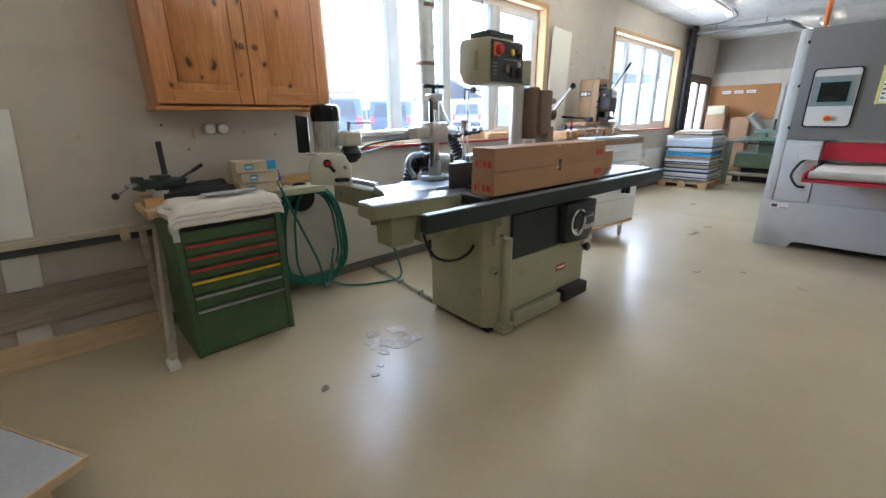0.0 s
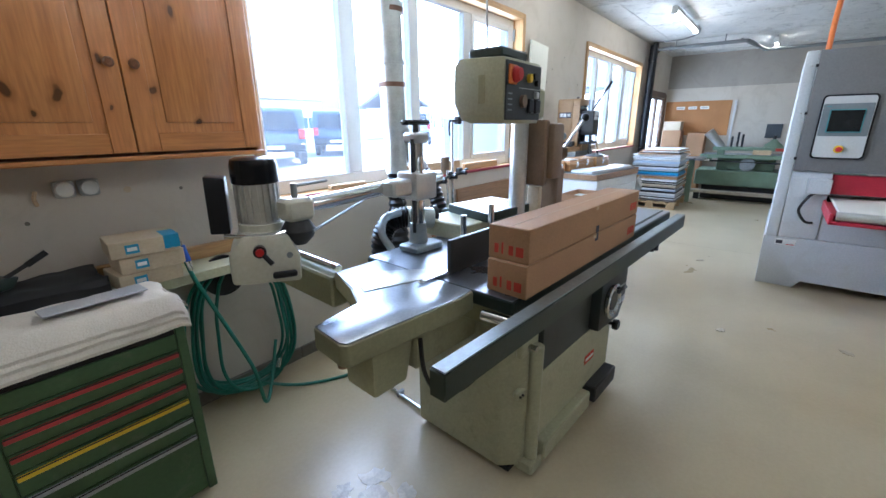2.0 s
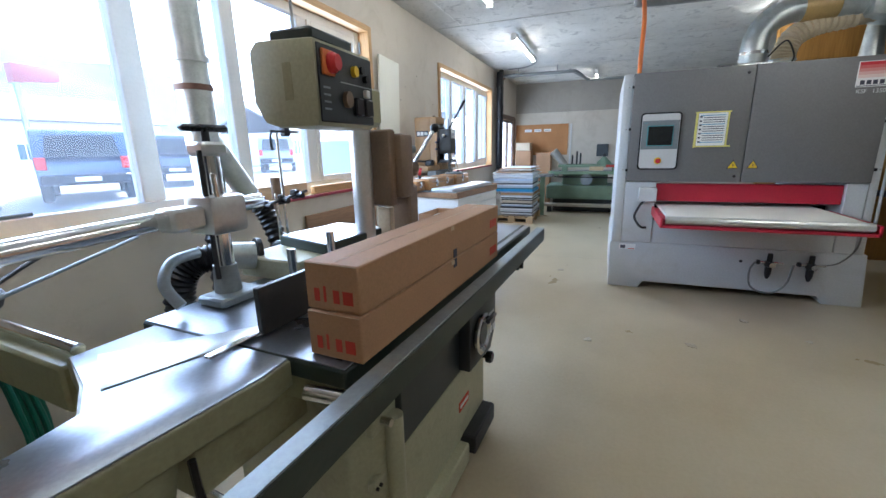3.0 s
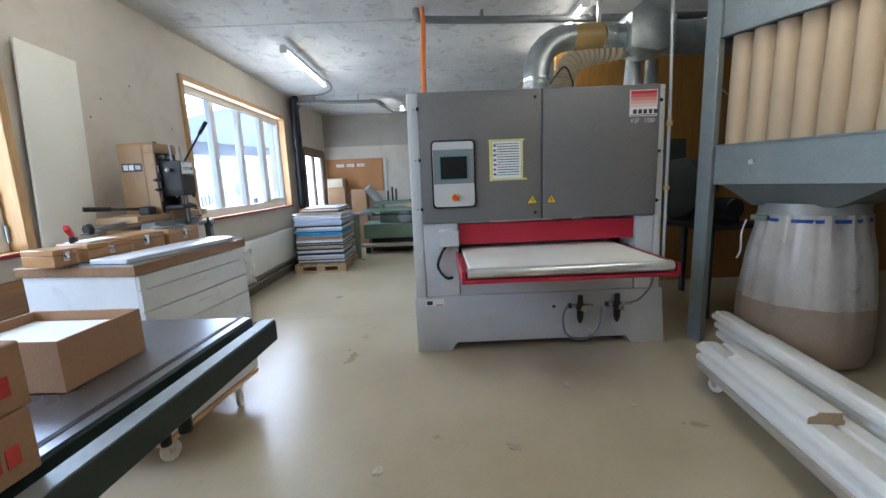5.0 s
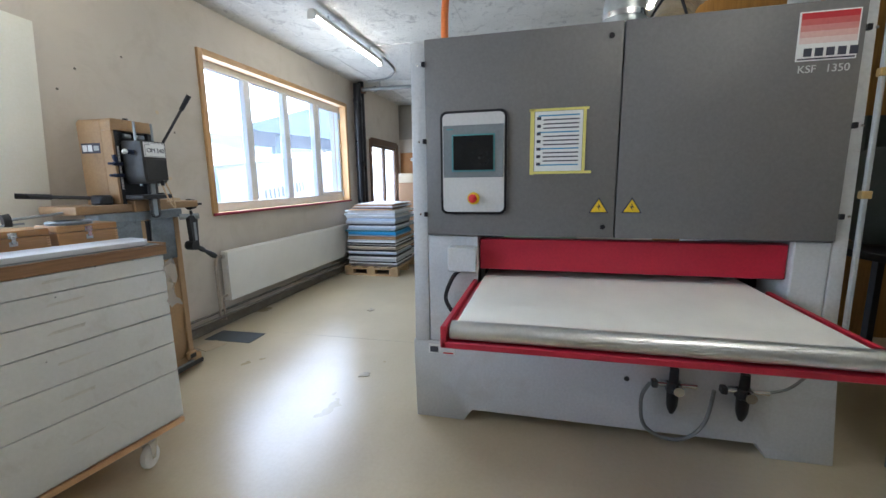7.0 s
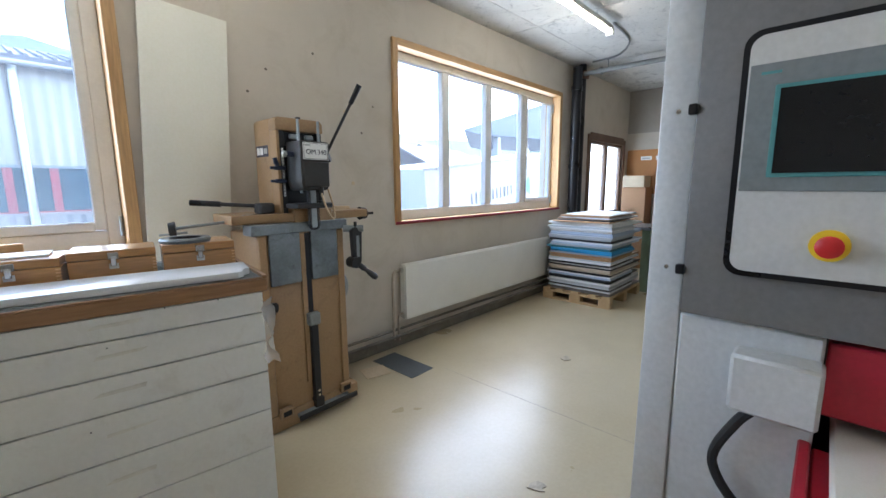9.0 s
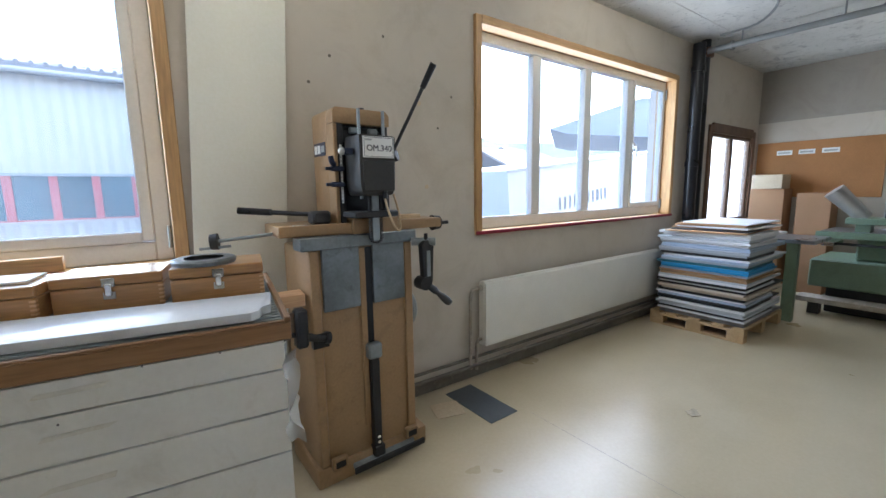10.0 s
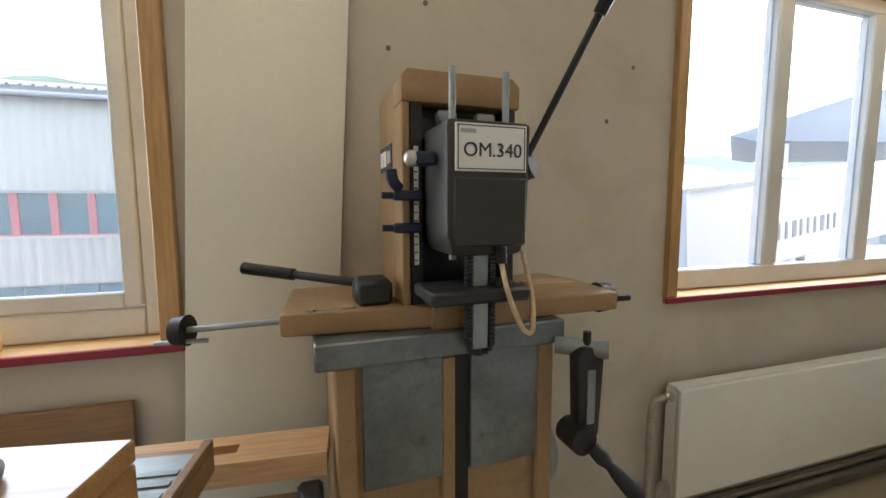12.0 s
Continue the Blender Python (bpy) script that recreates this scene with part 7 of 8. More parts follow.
# ---- dust collector with filter bags ----
def dust_collector():
    c = thing("dust_collector", "galvanised dust collector with cloth filter bags and a collecting bag", "dust collector", 5.70, -1.53, 0, 201)
    L, D = 2.3, 0.95
    # local x runs along the face, local y away from the room's middle
    for x in (0.0, L):
        for y in (0.0, D):
            part("post", B(x - 0.06, x + 0.06, y - 0.035, y + 0.035, 0.0, TOP - 0.02, bev=0.006), ZINC_FRAME, c)
    part("trough", B(0.06, L - 0.06, 0.0, 0.03, 1.37, 1.68, bev=0.005), ZINC_FRAME, c, "sheet-metal trough")
    part("trough", B(0.06, L - 0.06, D - 0.03, D, 1.37, 1.68, bev=0.005), ZINC_FRAME, c)
    part("trough_floor", B(0.06, L - 0.06, 0.03, D - 0.03, 1.62, 1.64), ZINC_FRAME, c)
    part("flange", B(0.06, L - 0.06, -0.02, 0.0, 1.672, 1.685, bev=0.002), ZINC_FRAME, c)
    part("header", B(0.06, L - 0.06, -0.005, 0.03, 2.50, TOP - 0.03, bev=0.004), ZINC_FRAME, c)
    part("header_flange", B(0.06, L - 0.06, -0.025, -0.005, 2.50, 2.512), ZINC_FRAME, c)
    part("side_header", B(-0.02, 0.02, 0.04, D - 0.04, 2.50, TOP - 0.03), ZINC_FRAME, c)
    for x in (0.35, 1.5):
        part("bolt", C((x, 0.0, 1.54), (x, -0.018, 1.54), 0.02, seg=8), ALU, c)
    hop = bmesh.new()
    top = [(0.10, 0.05), (L / 2 - 0.02, 0.05), (L / 2 - 0.02, D - 0.05), (0.10, D - 0.05)]
    a = [hop.verts.new((x, y, 1.368)) for x, y in top]
    cx, cyy = 0.52, D / 2
    b = [hop.verts.new((cx + 0.27 * sx, cyy + 0.27 * sy, 1.20)) for sx, sy in ((-1, -1), (1, -1), (1, 1), (-1, 1))]
    bridge(hop, a, b)
    part("hopper", hop, ZINC_FRAME, c, "tapered hopper")
    hop = bmesh.new()
    a = [hop.verts.new((x + L / 2, y, 1.368)) for x, y in top]
    b = [hop.verts.new((cx + L / 2 + 0.27 * sx, cyy + 0.27 * sy, 1.20)) for sx, sy in ((-1, -1), (1, -1), (1, 1), (-1, 1))]
    bridge(hop, a, b)
    part("hopper", hop, ZINC_FRAME, c)
    for k in range(2):
        x = cx + k * L / 2
        part("outlet_ring", C((x, cyy, 1.08), (x, cyy, 1.22), 0.33, seg=32), STRIP_GREY, c)
        g = bmesh.new()
        prof = [(0.0, 0.32), (0.03, 0.40), (0.10, 0.425), (0.32, 0.43), (0.47, 0.42), (0.85, 0.38), (1.02, 0.345), (1.14, 0.335)]
        seg = 96
        rings = []
        for h, r in prof:
            rr = []
            for s in range(seg):
                t = 2 * math.pi * s / seg
                w = 1 + (0.02 * math.sin(9 * t + 3 * h) + 0.022 * math.sin(17 * t + 2 * h) + 0.012 * math.sin(29 * t)) * min(1, max(0, (h - 0.25) * 3))
                rr.append(g.verts.new((x + r * w * math.cos(t), cyy + r * w * math.sin(t), h)))
            rings.append(rr)
        split = 5
        g2 = bmesh.new()
        low = [[g2.verts.new(v.co) for v in rr] for rr in rings[:split]]
        for p, q in zip(low, low[1:]):
            bridge(g2, p, q)
        g2.faces.new(low[0][::-1])
        for p, q in zip(rings[split - 1:], rings[split:]):
            bridge(g, p, q)
        for v in [v for v in g.verts if not v.link_faces]:
            g.verts.remove(v)
        bg = part("collecting_bag", g, POLYBAG, c, "translucent plastic collecting bag")
        part("dust_fill", g2, DUST, bg, "brown sanding dust in the bag")
        part("strap", C((x, cyy, 1.085), (x, cyy, 1.11), 0.342, seg=40), BLUE_GUN if k == 0 else STRIP_GREY, c, "clamping strap")
        part("white_cord", tube(bmesh.new(), [(x - 0.24, cyy - 0.37, 1.09), (x - 0.25, cyy - 0.40, 0.98), (x - 0.24, cyy - 0.41, 0.85), (x - 0.26, cyy - 0.42, 0.78)], 0.006, 6), PAPER, c)
        part("buckle", B(x - 0.22, x - 0.10, cyy - 0.36, cyy - 0.32, 1.09, 1.13, bev=0.006), FAR_GREEN, c, "green strap buckle")
    # filter bags, two rows
    bag = None
    for j, y in enumerate((0.125, 0.34)):
        for k in range(14):
            x = 0.145 + 0.152 * k
            f = bmesh.new()
            seg, hs = 20, (0.0, 0.03, 0.10, 0.25, 0.50, 0.75, 0.86)
            rr = []
            for i, h in enumerate(hs):
                r = (0.062, 0.076, 0.079, 0.077, 0.075, 0.074, 0.070)[i]
                rr.append([f.verts.new((r * math.cos(2 * math.pi * s / seg) * (1 + 0.09 * noise.noise(Vector((k * 3.1, s * 0.9, h * 5)))), r * math.sin(2 * math.pi * s / seg) * (1 + 0.09 * noise.noise(Vector((k, s * 0.8, h * 4 + 7)))), h)) for s in range(seg)])
            for p, q in zip(rr, rr[1:]):
                bridge(f, p, q)
            f.faces.new(rr[0][::-1])
            f.faces.new(rr[-1])
            ob = part("filter_bag", f, BAG, c, "beige cloth filter bag")
            ob.location = (x, y, 1.645)
    part("loose_cord", tube(bmesh.new(), [(-0.02, -0.03, 2.22), (0.05, 0.15, 2.08), (0.10, 0.35, 2.02), (0.12, 0.6, 2.2), (0.10, 0.75, 2.6)], 0.006, 6), STRIP_GREY, c)


dust_collector()


FAN_GREEN = paint("dusty_dark_green", (0.05, 0.065, 0.055), 0.6, var=0.2, dirt=(0.09, 0.085, 0.07))


def fan_unit():
    f = thing("fan_unit", "dark grey-green extraction fan behind the dust collector", "fan", 6.85, -2.05, 0, 10)
    part("housing", lathe(bmesh.new(), (0, 0.12, 1.30), (0, -1, 0), [(0, 0.30), (0.02, 0.33), (0.22, 0.33), (0.24, 0.30)], 28), FAN_GREEN, f)
    part("inlet", lathe(bmesh.new(), (0, -0.12, 1.30), (0, -1, 0), [(0, 0.20), (0.03, 0.20), (0.04, 0.15), (0.14, 0.14), (0.15, 0.16), (0.17, 0.16)], 24), FAN_GREEN, f)
    part("outlet", P([(0.10, 1.45), (0.32, 1.45), (0.30, 1.85), (0.12, 1.85)], -0.10, 0.10, "xz", bev=0.008), FAN_GREEN, f)
    mt_ = part("drive_motor", C((-0.30, -0.05, 1.10), (-0.62, -0.05, 1.10), 0.10, seg=22), MACHINE_DARK, f, "dark finned drive motor")
    for k in range(7):
        part("cooling_ring", C((-0.33 - 0.04 * k, -0.05, 1.10), (-0.345 - 0.04 * k, -0.05, 1.10), 0.112, seg=22), MACHINE_DARK, mt_)
    part("motor_foot", B(-0.58, -0.34, -0.15, 0.05, 0.95, 1.02, bev=0.006), IRON, mt_)
    part("stand", B(-0.66, 0.35, -0.35, 0.25, 0.90, 0.95, bev=0.004), IRON, f)
    for x in (-0.62, 0.32):
        for y in (-0.32, 0.22):
            part("leg", B(x - 0.025, x + 0.025, y - 0.025, y + 0.025, 0, 0.90), IRON, f)


fan_unit()


def board_cart():
    c = thing("board_cart", "low plywood cart on castors carrying mouldings", "cart", 4.93, -1.04, 0, 172)
    part("deck", B(0.0, 1.62, 0.0, 0.62, 0.14, 0.19, bev=0.003), DIRTY_WOOD, c)
    for x, y in ((0.08, 0.08), (1.54, 0.08), (0.08, 0.54), (1.54, 0.54)):
        caster(c, x, y, 0.14, 0.05, PRIMED, 30)


board_cart()


def moulding(x, y, z, rz, length, w=0.11, h=0.055, end_cut=0.0):
    prof = [(0, 0), (w, 0), (w, h * 0.35), (w * 0.93, h * 0.45), (w * 0.93, h), (w * 0.28, h), (w * 0.20, h * 0.72), (w * 0.06, h * 0.62), (0, h * 0.5)]
    m = thing("moulding", "white primed moulding with a raw cut end on the cart", "moulding", x, y, z, rz, group="mouldings on the cart")
    part("profile", P(prof, 0.0, length, "yz", bev=0.0015), PRIMED, m)
    part("cut_end", P([(a * 0.99 + 0.0005, b * 0.99 + 0.0003) for a, b in prof], length, length + 0.0015, "yz"), MDF, m, "raw brown end")


CX, CY, CR = 4.93, -1.04, 172


def on_cart(u, v):
    a = radians(CR)
    return CX + u * math.cos(a) - v * math.sin(a), CY + u * math.sin(a) + v * math.cos(a)


for u, v, z, l, w, h in ((-0.02, 0.005, 0.191, 1.60, 0.145, 0.055), (-0.03, 0.152, 0.191, 1.62, 0.13, 0.055), (-0.06, 0.02, 0.247, 1.58, 0.14, 0.05), (-0.05, 0.165, 0.247, 1.30, 0.11, 0.05), (0.27, 0.05, 0.298, 0.66, 0.16, 0.06),
                         (-0.44, 0.34, 0.191, 1.95, 0.13, 0.07), (-0.46, 0.335, 0.262, 1.95, 0.125, 0.06), (-0.50, 0.33, 0.323, 1.95, 0.12, 0.055), (-0.20, 0.47, 0.191, 1.60, 0.12, 0.06), (-0.18, 0.47, 0.252, 1.60, 0.11, 0.055)):
    px_, py_ = on_cart(u, v)
    moulding(px_, py_, z, CR + (0.5 if v < 0.3 else -0.5), l, w, h)
gp = P([(3.60, -0.60), (3.66, -1.05), (2.75, -1.30), (2.62, -0.80), (2.95, -0.45), (3.22, -0.53), (3.5, -0.565)], 0.0, 0.05, bev=0.012)
solo("anti_fatigue_mat", gp, STACK["grey_laminate"], "thick grey rubber standing mat on the floor", "mat")


# ---- far end: cork board, saw bench ----
cbd = thing("cork_board", "brown cork board with three paper labels on the end wall", "pin board", X1, 0, 0)
part("board", B(-0.02, 0, 2.02, 3.38, 1.30, 2.085, bev=0.003), CORK, cbd)
for y in (2.55, 2.80, 3.05):
    lab = part("paper_label", B(-0.0225, -0.0205, y - 0.09, y + 0.09, 1.90, 1.965), PAPER, cbd, "white paper label")
    part("label_text", B(-0.0235, -0.0225, y - 0.07, y + 0.07, 1.92, 1.942), STRIP_GREY, lab)
part("edge_strip", B(-0.03, -0.001, 1.93, 1.975, 0.95, 2.08, bev=0.003), PANEL_SILVER, cbd, "pale upright edge strip")
solo("electric_box", B(-0.06, 0, 1.02, 1.30, 1.25, 1.55, bev=0.008), SLATE, "dark electric box on the end wall", "electric box", X1, 0, 0)
solo("wall_lining", B(-0.025, 0, 0.60, 0.72, 0.0, 2.40, bev=0.003), RAW_X, "pale upright lining board on the end wall", "board", X1, 0, 0)


def saw_bench():
    s = thing("panel_saw", "old green sliding panel saw at the end of the workshop", "saw", 11.05, 0, 0)
    part("bed", B(0.0, 0.85, -0.4, 2.35, 0.30, 0.62, bev=0.015), FAR_GREEN, s, "long green machine bed")
    part("plinth", B(0.1, 0.8, 0.0, 2.2, 0.0, 0.30, bev=0.01), IRON, s)
    part("foot_rail", B(-0.18, 0.05, -0.2, 2.40, 0.14, 0.20, bev=0.006), DIRTY_WOOD, s, "dusty wooden foot board")
    for y in (0.1, 2.2):
        part("rail_block", B(-0.12, 0.0, y, y + 0.1, 0.0, 0.14), IRON, s)
    part("table", B(-0.10, 0.70, 0.75, 2.30, 0.90, 0.945, bev=0.006), MACHINED, s, "worn saw table")
    part("table_edge", B(-0.125, -0.10, 0.75, 2.30, 0.88, 0.955, bev=0.004), FAR_GREEN, s)
    part("pedestal", B(0.15, 0.70, 1.0, 2.0, 0.62, 0.90, bev=0.02), FAR_GREEN, s)
    part("motor", C((0.15, 1.45, 0.76), (-0.06, 1.45, 0.76), 0.13, seg=22), STEEL_GREY, s)
    part("over_table", B(0.05, 0.40, 0.70, 2.10, 1.03, 1.10, bev=0.008), FAR_GREEN, s, "upper green beam")
    part("beam_leg", B(0.10, 0.30, 0.80, 0.92, 0.945, 1.03), FAR_GREEN, s)
    part("beam_leg", B(0.10, 0.30, 1.90, 2.02, 0.945, 1.03), FAR_GREEN, s)
    part("red_sign", B(0.03, 0.048, 0.80, 1.05, 1.035, 1.09), RED_PRINT, s)
    part("wood_rest", B(-0.06, 0.02, 1.10, 1.40, 0.96, 1.05, bev=0.004), RAW_X, s)
    cap = lathe(bmesh.new(), (0.28, 1.10, 1.10), (0, 0, 1), [(0, 0.17), (0.05, 0.15), (0.11, 0.08), (0.15, 0.05), (0.16, 0.03)], 18)
    part("blade_guard", cap, FAR_GREEN, s)
    part("guard_knob", C((0.28, 1.10, 1.25), (0.28, 1.10, 1.33), 0.03), IRON, s)
    part("slide_arm", B(-0.55, -0.13, 2.06, 2.16, 0.84, 0.88, bev=0.004), CHROME, s)
    part("slide_table", B(-0.75, -0.14, 2.16, 2.60, 0.86, 0.90, bev=0.004), MACHINED, s)
    part("slide_leg", B(-0.70, -0.62, 2.3, 2.4, 0.0, 0.86), FAR_GREEN, s)
    bm = C((0.15, 1.96, 1.10), (0.05, 2.22, 1.40), 0.07, 0.10, seg=16)
    part("dust_funnel", bm, ALU, s, "dull metal suction funnel")
    for y, h in ((1.70, 0.42), (1.80, 0.30), (1.62, 0.36)):
        part("upright", C((0.22, y, 1.10), (0.22, y, 1.10 + h * 0.7), 0.02, seg=10), IRON, s)
    part("handle_bar", C((-0.05, 0.8, 0.80), (-0.05, 2.2, 0.82), 0.015, seg=10), IRON, s)


saw_bench()
for y, z, d, h, l in ((2.40, 0.0, 0.36, 1.36, "tall cardboard carton standing by the end wall"), (2.90, 0.0, 0.40, 1.42, "large brown carton standing by the end wall")):
    solo("tall_carton", B(12.0, 12.36, y, y + d, z, h, bev=0.006), CARTON, l, "carton")
solo("parcel", B(11.96, 12.3, 2.92, 3.28, 1.421, 1.62, bev=0.006), CARTON_LIGHT, "pale parcel with yellow tape on a carton", "parcel")


# ---- outdoors: vehicles, buildings, hill ----
CAR_PAINT = paint("dark_blue_car_paint", (0.075, 0.095, 0.14), 0.25, 0.3, 0.08)
CAR_GLASS = paint("dark_car_glass", (0.02, 0.025, 0.03), 0.08, var=0.05, bump=0)
TAIL = paint("red_tail_lamp", (0.55, 0.01, 0.01), 0.3, var=0.05)
FACADE = corrugated_steel("white_corrugated_cladding", (0.335, 0.305, 0.265))
FACADE_RED = paint("red_window_frames", (0.33, 0.075, 0.07), 0.5, var=0.08)
ROOF = paint("grey_fibre_cement", (0.13, 0.13, 0.135), 0.8, var=0.15, scale=1)
DARK_PANE = paint("dark_window_pane", (0.05, 0.09, 0.10), 0.1, var=0.3, scale=0.7, bump=0)
TRAILER = paint("white_trailer_side", (0.38, 0.40, 0.43), 0.4, var=0.03, scale=0.5)
TRAILER_BLUE = paint("blue_logo_shape", (0.05, 0.32, 0.62), 0.5, var=0.05)


def car(name, x, y, rz, label, body, h=1.9, w=1.9, l=4.6):
    g = ground_height(x, y)
    c = thing(name, label, "car", x, y, g, rz)
    k = h / 1.9
    side = [(-l / 2, 0.45 * k), (-l / 2 + 0.05, 1.0 * k), (-l / 2 + 0.15, 1.1 * k), (-l / 2 + 0.35, 1.80 * k), (-l / 2 + 0.6, 1.88 * k), (0.45, 1.85 * k), (1.15, 1.15 * k), (l / 2 - 0.15, 1.0 * k), (l / 2, 0.75 * k), (l / 2 - 0.05, 0.40 * k)]
    part("body", P(side, -w / 2, w / 2, "xz", bev=0.08), body, c)
    part("rear_window", P([(-w / 2 + 0.2, 1.15 * k), (w / 2 - 0.2, 1.15 * k), (w / 2 - 0.3, 1.68 * k), (-w / 2 + 0.3, 1.68 * k)], -l / 2 + 0.02, -l / 2 + 0.36, "yz"), CAR_GLASS, c)
    for s in (-1, 1):
        part("side_window", B(-l / 2 + 0.6, 0.5, s * (w / 2 + 0.004) - 0.01, s * (w / 2 + 0.004) + 0.01, 1.18 * k, 1.68 * k, bev=0.004), CAR_GLASS, c)
        part("tail_lamp", B(-l / 2 - 0.02, -l / 2 + 0.14, s * (w / 2 - 0.12) - 0.1, s * (w / 2 - 0.12) + 0.1, 0.85 * k, 1.15 * k, bev=0.02), TAIL, c)
        for xx in (-l / 2 + 0.85, l / 2 - 0.9):
            wh = part("wheel", lathe(bmesh.new(), (xx, s * (w / 2 - 0.20), 0.36), (0, s, 0), [(0, 0.32), (0.03, 0.36), (0.20, 0.36), (0.23, 0.32)], 24), RUBBER, c)
            part("rim", C((xx, s * (w / 2 + 0.02), 0.36), (xx, s * (w / 2 + 0.04), 0.36), 0.22, seg=20), ALU, wh)
    part("bumper", B(-l / 2 - 0.08, -l / 2 + 0.1, -w / 2 + 0.05, w / 2 - 0.05, 0.48 * k, 0.72 * k, bev=0.04), BLACK, c)
    part("number_plate", B(-l / 2 - 0.095, -l / 2 - 0.08, -0.26, 0.26, 0.55 * k, 0.66 * k), PAPER, c)


car("parked_car", 8.6, 15.4, 62, "dark blue four-wheel drive car parked outside", CAR_PAINT)
car("parked_car", 13.2, 17.6, 50, "dark blue car with a tall body parked in the yard", CAR_PAINT, 1.95)
car("parked_van", 22.5, 21.0, 40, "white van parked in the yard", TRAILER, 2.2, 1.95, 5.0)


def shed():
    f = thing("factory_building", "white corrugated factory building with red-framed windows", "building", 0, 0, 0)
    y, x0, x1 = 16.0, -14.0, 6.75
    bm = bmesh.new()
    n = int((x1 - x0) / 0.14)
    for a, b in ((2.05, 4.55), (-0.55, 0.80), (-4.0, -1.85)):
        prev = None
        for k in range(n * 2 + 1):
            x = x0 + (x1 - x0) * k / (n * 2)
            d = -0.05 if (k // 2) % 2 else 0.0
            cur = (bm.verts.new((x, y + d, a)), bm.verts.new((x, y + d, b)))
            if prev:
                bm.faces.new((prev[0], cur[0], cur[1], prev[1]))
            prev = cur
    part("cladding", bm, FACADE, f)
    part("core", B(x0 + 0.05, x1 - 0.02, y + 0.12, y + 9.0, -4.0, 4.55), FACADE, f)
    rf = bmesh.new()
    prism(rf, [(y - 0.45, 4.62), (y - 0.45, 4.74), (y + 4.5, 6.0), (y + 9.4, 4.74), (y + 9.4, 4.60), (y + 4.5, 5.8)], x0 - 0.3, x1 + 0.35, "yz")
    rob = part("roof", rf, ROOF, f, "grey corrugated roof")
    ridges = bmesh.new()
    for k in range(78):
        x = x0 - 0.25 + k * 0.27
        cy(ridges, (x, y - 0.5, 4.75), (x, y + 4.5, 6.02), 0.05, seg=6)
    tagged(part("corrugation", ridges, ROOF, rob), kind="stuff")
    part("gutter", C((x0, y - 0.48, 4.55), (x1 + 0.3, y - 0.48, 4.55), 0.07, seg=12), PIPE_GREY, f)
    part("downpipe", C((4.90, y - 0.14, -2.4), (4.90, y - 0.14, 4.55), 0.10, seg=12), GALV, f)
    for z0, z1 in ((0.80, 2.05), (-1.85, -0.55)):
        k = 0
        x = x0 + 0.1
        while x < x1 - 0.8:
            w = part("window", B(x, x + 0.80, y + 0.03, y + 0.08, z0 + 0.05, z1 - 0.05), DARK_PANE, f)
            if z0 > 0:
                for a, b in ((x - 0.06, x + 0.04), (x + 0.74, x + 0.82)):
                    part("window_frame", B(a, b, y - 0.02, y + 0.06, z0, z1, bev=0.004), FACADE_RED, w)
            part("frame_rail", B(x, x + 0.8, y - 0.01, y + 0.05, z0, z0 + 0.06), FACADE_RED if z0 > 0 else FACADE, w)
            x += 0.88
    part("band", B(x0, x1, y - 0.06, y + 0.1, 0.74, 0.82), FACADE, f)
    part("band", B(x0, x1, y - 0.06, y + 0.1, 2.0, 2.08), PIPE_GREY, f)


shed()


def trailer():
    """A white box trailer standing nose-up on the ramp beside the workshop."""
    g = ground_height(9.3, 5.5)
    t = thing("lorry_trailer", "white box trailer with dark lettering bars and a blue logo shape", "trailer", 9.3, 5.45, g)
    t.matrix_world = pose(9.3, 5.45, g, 0, -5.6, 7)
    top = 1.757 - g
    part("box", B(0, 7.6, 0.0, 2.3, 0.32, top, bev=0.02), TRAILER, t)
    part("top_rail", B(-0.015, 7.62, -0.015, 0.0, top - 0.045, top + 0.005), PIPE_GREY, t)
    part("corner_post", B(-0.015, 0.03, -0.012, 0.0, 0.32, top - 0.046), STRIP_GREY, t)
    part("chassis", B(0.2, 7.4, 0.3, 2.0, 0.22, 0.32), IRON, t)
    for x in (1.0, 1.8):
        for y in (0.05, 1.95):
            part("wheel", lathe(bmesh.new(), (x, y, 0.28), (0, 1, 0), [(0, 0.25), (0.03, 0.28), (0.25, 0.28), (0.28, 0.25)], 24), RUBBER, t)
    for y in (0.3, 1.9):
        part("support_leg", B(6.4, 6.52, y, y + 0.12, -0.62, 0.25), IRON, t)
    for k in range(11):
        x = 1.36 + 0.166 * k
        part("letter_bar", B(x, x + (0.06 if k not in (4, 8) else 0.09), -0.006, 0.0, top - 0.79, top - 0.57, bev=0.002), SLATE, t)
    part("logo_shape", P([(3.66, top - 0.68), (4.04, top - 0.92), (4.04, top - 0.43)], -0.006, 0.0, "xz"), TRAILER_BLUE, t, "blue arrow-shaped logo")


trailer()


def canopy():
    c = thing("yard_canopy", "blue-grey sloping canopy roof over the yard", "canopy", 15.5, 10.0, 0, 0)
    rf = P([(0.0, 3.37), (0.9, 3.28), (8.0, 3.55), (14.0, 3.8), (14.0, 6.2), (5.3, 4.9)], 0.0, 4.0, "xz")
    for v in rf.verts:
        v.co.x += 1.3 * v.co.y
    part("roof", rf, paint("blue_grey_canopy", (0.09, 0.115, 0.15), 0.6, var=0.08, scale=0.5), c)
    g = ground_height(22, 12)
    for x in (2.0, 7.0, 13.0):
        for y in (0.4, 3.6):
            part("column", B(x + 1.3 * y - 0.1, x + 1.3 * y + 0.1, y - 0.1, y + 0.1, g, 3.36 + 0.03 * x), STEEL_GREY, c)


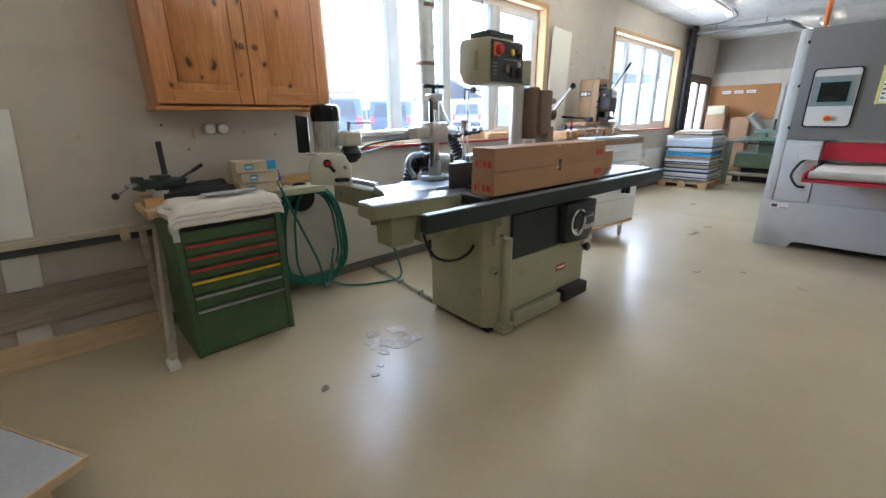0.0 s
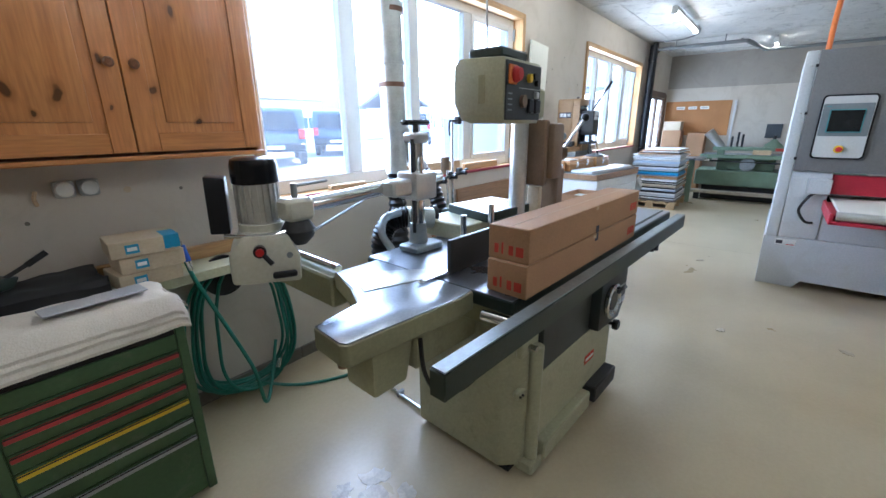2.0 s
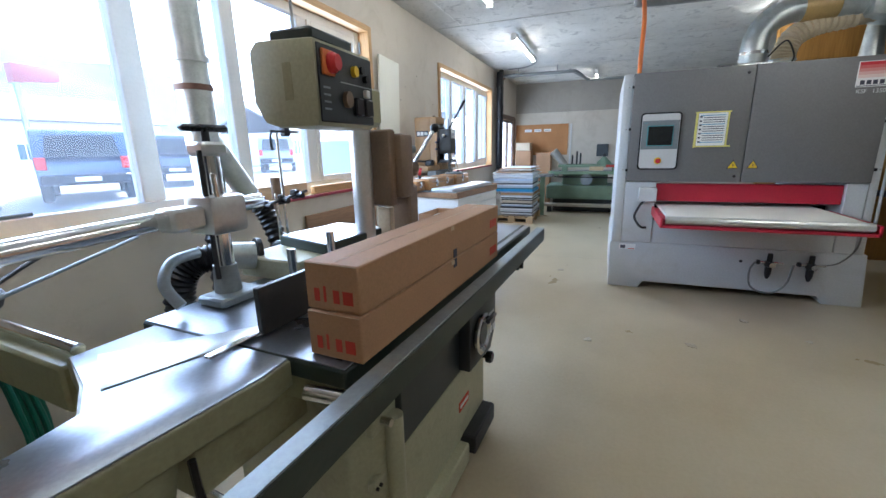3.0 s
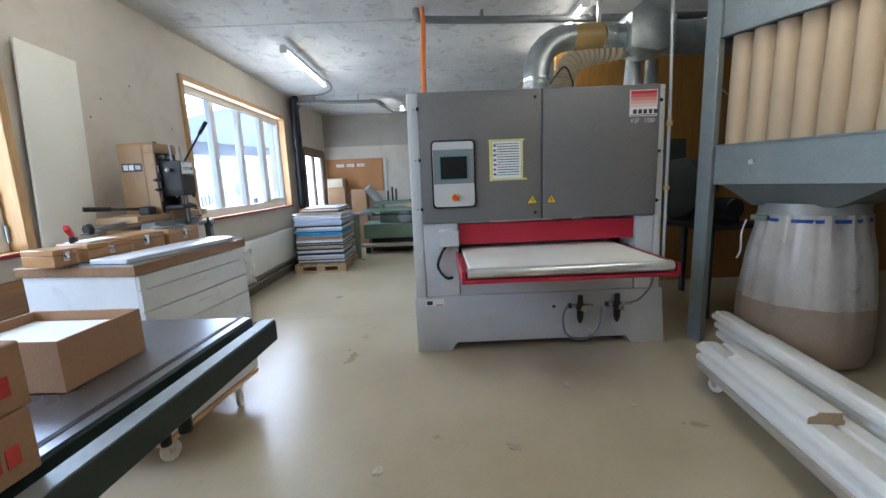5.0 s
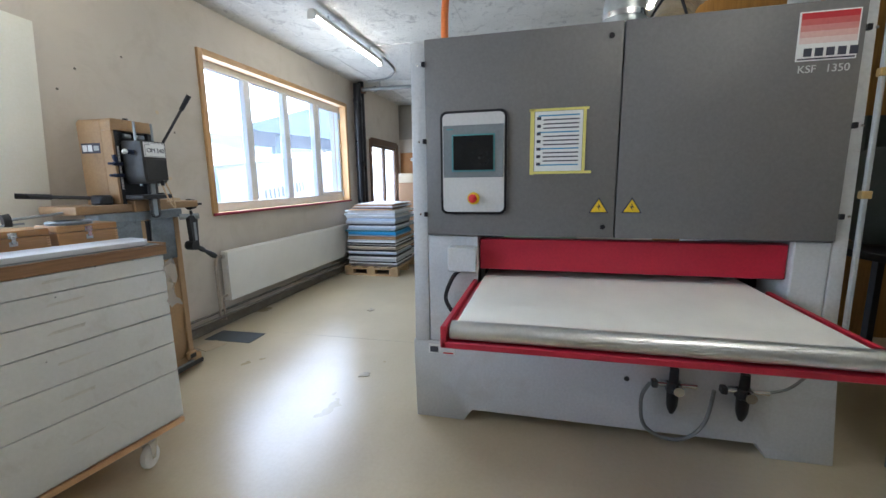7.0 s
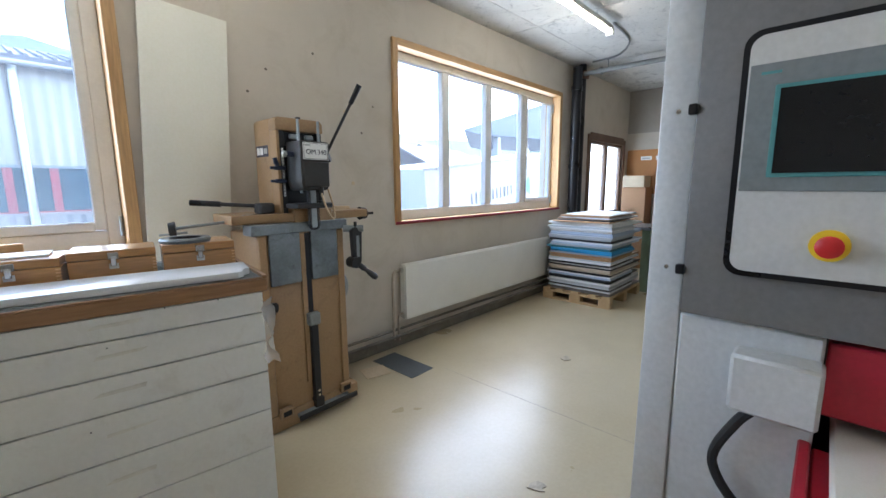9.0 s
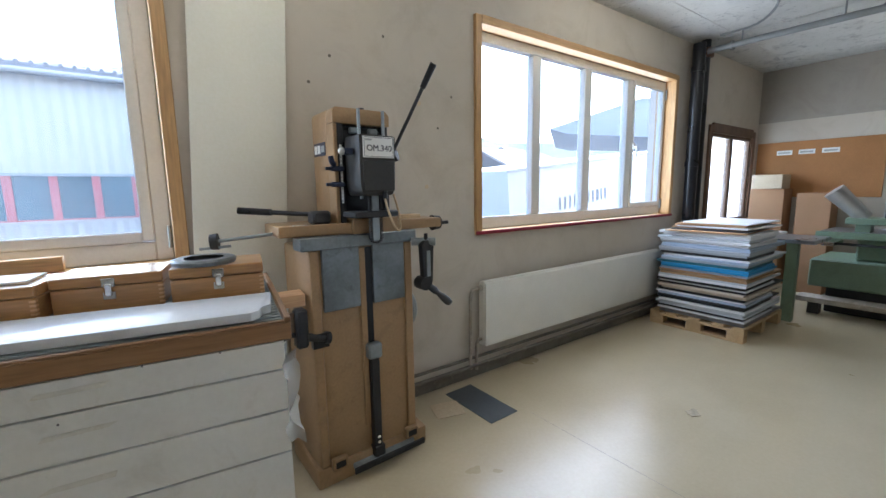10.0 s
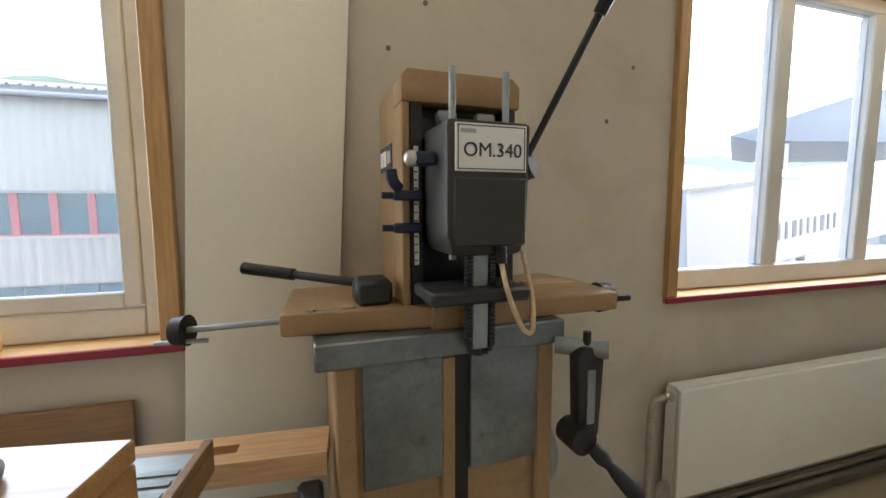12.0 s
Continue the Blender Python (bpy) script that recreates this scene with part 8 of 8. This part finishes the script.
canopy()
rs = thing("red_sign", "red projecting sign on posts beside the parked cars", "sign", 10.4, 22.0, 0)
part("sign_box", P([(0.0, 4.30), (1.45, 4.47), (1.52, 4.98), (0.0, 5.0)], 0.0, 0.5, "xz", bev=0.02), FACADE_RED, rs)
part("post", B(0.05, 0.2, 0.15, 0.3, ground_height(10.5, 22), 4.32), STEEL_GREY, rs)
HOUSE_WALL = paint("pale_render", (0.66, 0.62, 0.55), 0.85, var=0.05, scale=0.5)
ROOF_TILE = paint("brown_roof_tiles", (0.20, 0.17, 0.155), 0.8, var=0.15, scale=2)


def house(x, y, rz, w, d, h):
    g = ground_height(x, y)
    o = thing("house", "pale rendered house with a pitched roof beyond the yard", "house", x, y, g, rz, group="houses beyond the yard")
    part("wall", B(-w / 2, w / 2, -d / 2, d / 2, 0, h), HOUSE_WALL, o)
    part("roof", P([(-d / 2 - 0.5, h), (0, h + d * 0.28), (d / 2 + 0.5, h), (d / 2 + 0.5, h + 0.15), (0, h + d * 0.28 + 0.2), (-d / 2 - 0.5, h + 0.15)], -w / 2 - 0.5, w / 2 + 0.5, "yz"), ROOF_TILE, o)
    for k in range(int(w / 2.2)):
        xx = -w / 2 + 1.2 + 2.2 * k
        win = part("window", B(xx - 0.5, xx + 0.5, -d / 2 - 0.03, -d / 2 + 0.02, 1.0, 2.2), DARK_PANE, o)
        part("frame", B(xx - 0.04, xx + 0.04, -d / 2 - 0.05, -d / 2 - 0.03, 1.0, 2.2), WINDOW_WHITE, win)


house(36, 32, 12, 12, 7, 2.9)
house(50, 45, 20, 10, 8, 4.5)
house(24, 48, -5, 14, 8, 4.0)
house(75, 60, 10, 16, 9, 5.0)


def hill():
    m, t, p = nodes_of("hazy_hillside")
    n1, n2 = noise_node(t, 0.012, 6, 0.65), noise_node(t, 0.06, 6, 0.7)
    r = ramp(t, n1.outputs["Fac"], [(0.35, (0.040, 0.062, 0.052)), (0.55, (0.060, 0.095, 0.055)), (0.7, (0.095, 0.125, 0.065))])
    c = blend(t, "OVERLAY", 0.5, r.outputs[0], n2.outputs["Fac"])
    link(t, c, p.inputs["Base Color"])
    p.inputs["Roughness"].default_value = 1.0
    bm = bmesh.new()
    g = {}
    nx, ny = 70, 16
    for i in range(nx + 1):
        for j in range(ny + 1):
            x, v = -700 + 1700 * i / nx, j / ny
            ridge = 121 - 0.16 * min(220, max(0, x - 200)) + 22 * noise.noise(Vector((x * 0.006, 0.3, 0))) + 8 * noise.noise(Vector((x * 0.02, 1.3, 0)))
            z = -4 + max(12, ridge) * v ** 1.3 + 3 * noise.noise(Vector((x * 0.03, v * 6, 2)))
            g[i, j] = bm.verts.new((x, 170 + 330 * v, z))
    for i in range(nx):
        for j in range(ny):
            bm.faces.new((g[i, j], g[i + 1, j], g[i + 1, j + 1], g[i, j + 1]))
    solo("backdrop", bm, m, "hazy green hillside beyond the yard", "hillside", kind="structure")


hill()


def tree(x, y, base, height, seed):
    rng = random.Random(seed)
    t = thing("tree", "leafy green tree beyond the factory roof", "tree", x, y, base)
    tr = bmesh.new()
    tube(tr, [(0, 0, 0), (0.1, 0, height * 0.3), (0.0, 0.1, height * 0.6), (0.05, 0, height * 0.85)], 0.16, 8, 4)
    for k in range(9):
        a, z = rng.uniform(0, 6.3), height * rng.uniform(0.35, 0.75)
        l = height * rng.uniform(0.15, 0.3)
        tube(tr, [(0, 0, z), (0.5 * l * math.cos(a), 0.5 * l * math.sin(a), z + 0.2 * l), (l * math.cos(a), l * math.sin(a), z + 0.55 * l)], 0.05, 6, 3)
    part("trunk", tr, DARKWOOD, t)
    lv = bmesh.new()
    for k in range(2200):
        a, u = rng.uniform(0, 6.3), rng.random()
        z = height * (0.35 + 0.65 * rng.random())
        rad = height * 0.30 * math.sin(math.pi * min(1, max(0.05, (z / height - 0.25) / 0.8))) * math.sqrt(u) * (0.75 + 0.5 * noise.noise(Vector((a * 2, z, seed))))
        c = Vector((rad * math.cos(a), rad * math.sin(a), z))
        d = Vector((rng.uniform(-1, 1), rng.uniform(-1, 1), rng.uniform(-1, 1))).normalized()
        e = d.orthogonal().normalized()
        s = rng.uniform(0.08, 0.17)
        lv.faces.new([lv.verts.new(c + d * s), lv.verts.new(c + e * s * 0.6), lv.verts.new(c - d * s), lv.verts.new(c - e * s * 0.6)])
    tagged(part("crown", lv, paint("green_foliage", (0.07, 0.12, 0.035), 0.7, var=0.3, scale=2), t), kind="stuff")


tree(-2.5, 27.0, -2.4, 11.4, 5)
tree(-7.5, 29.0, -2.4, 10.4, 9)
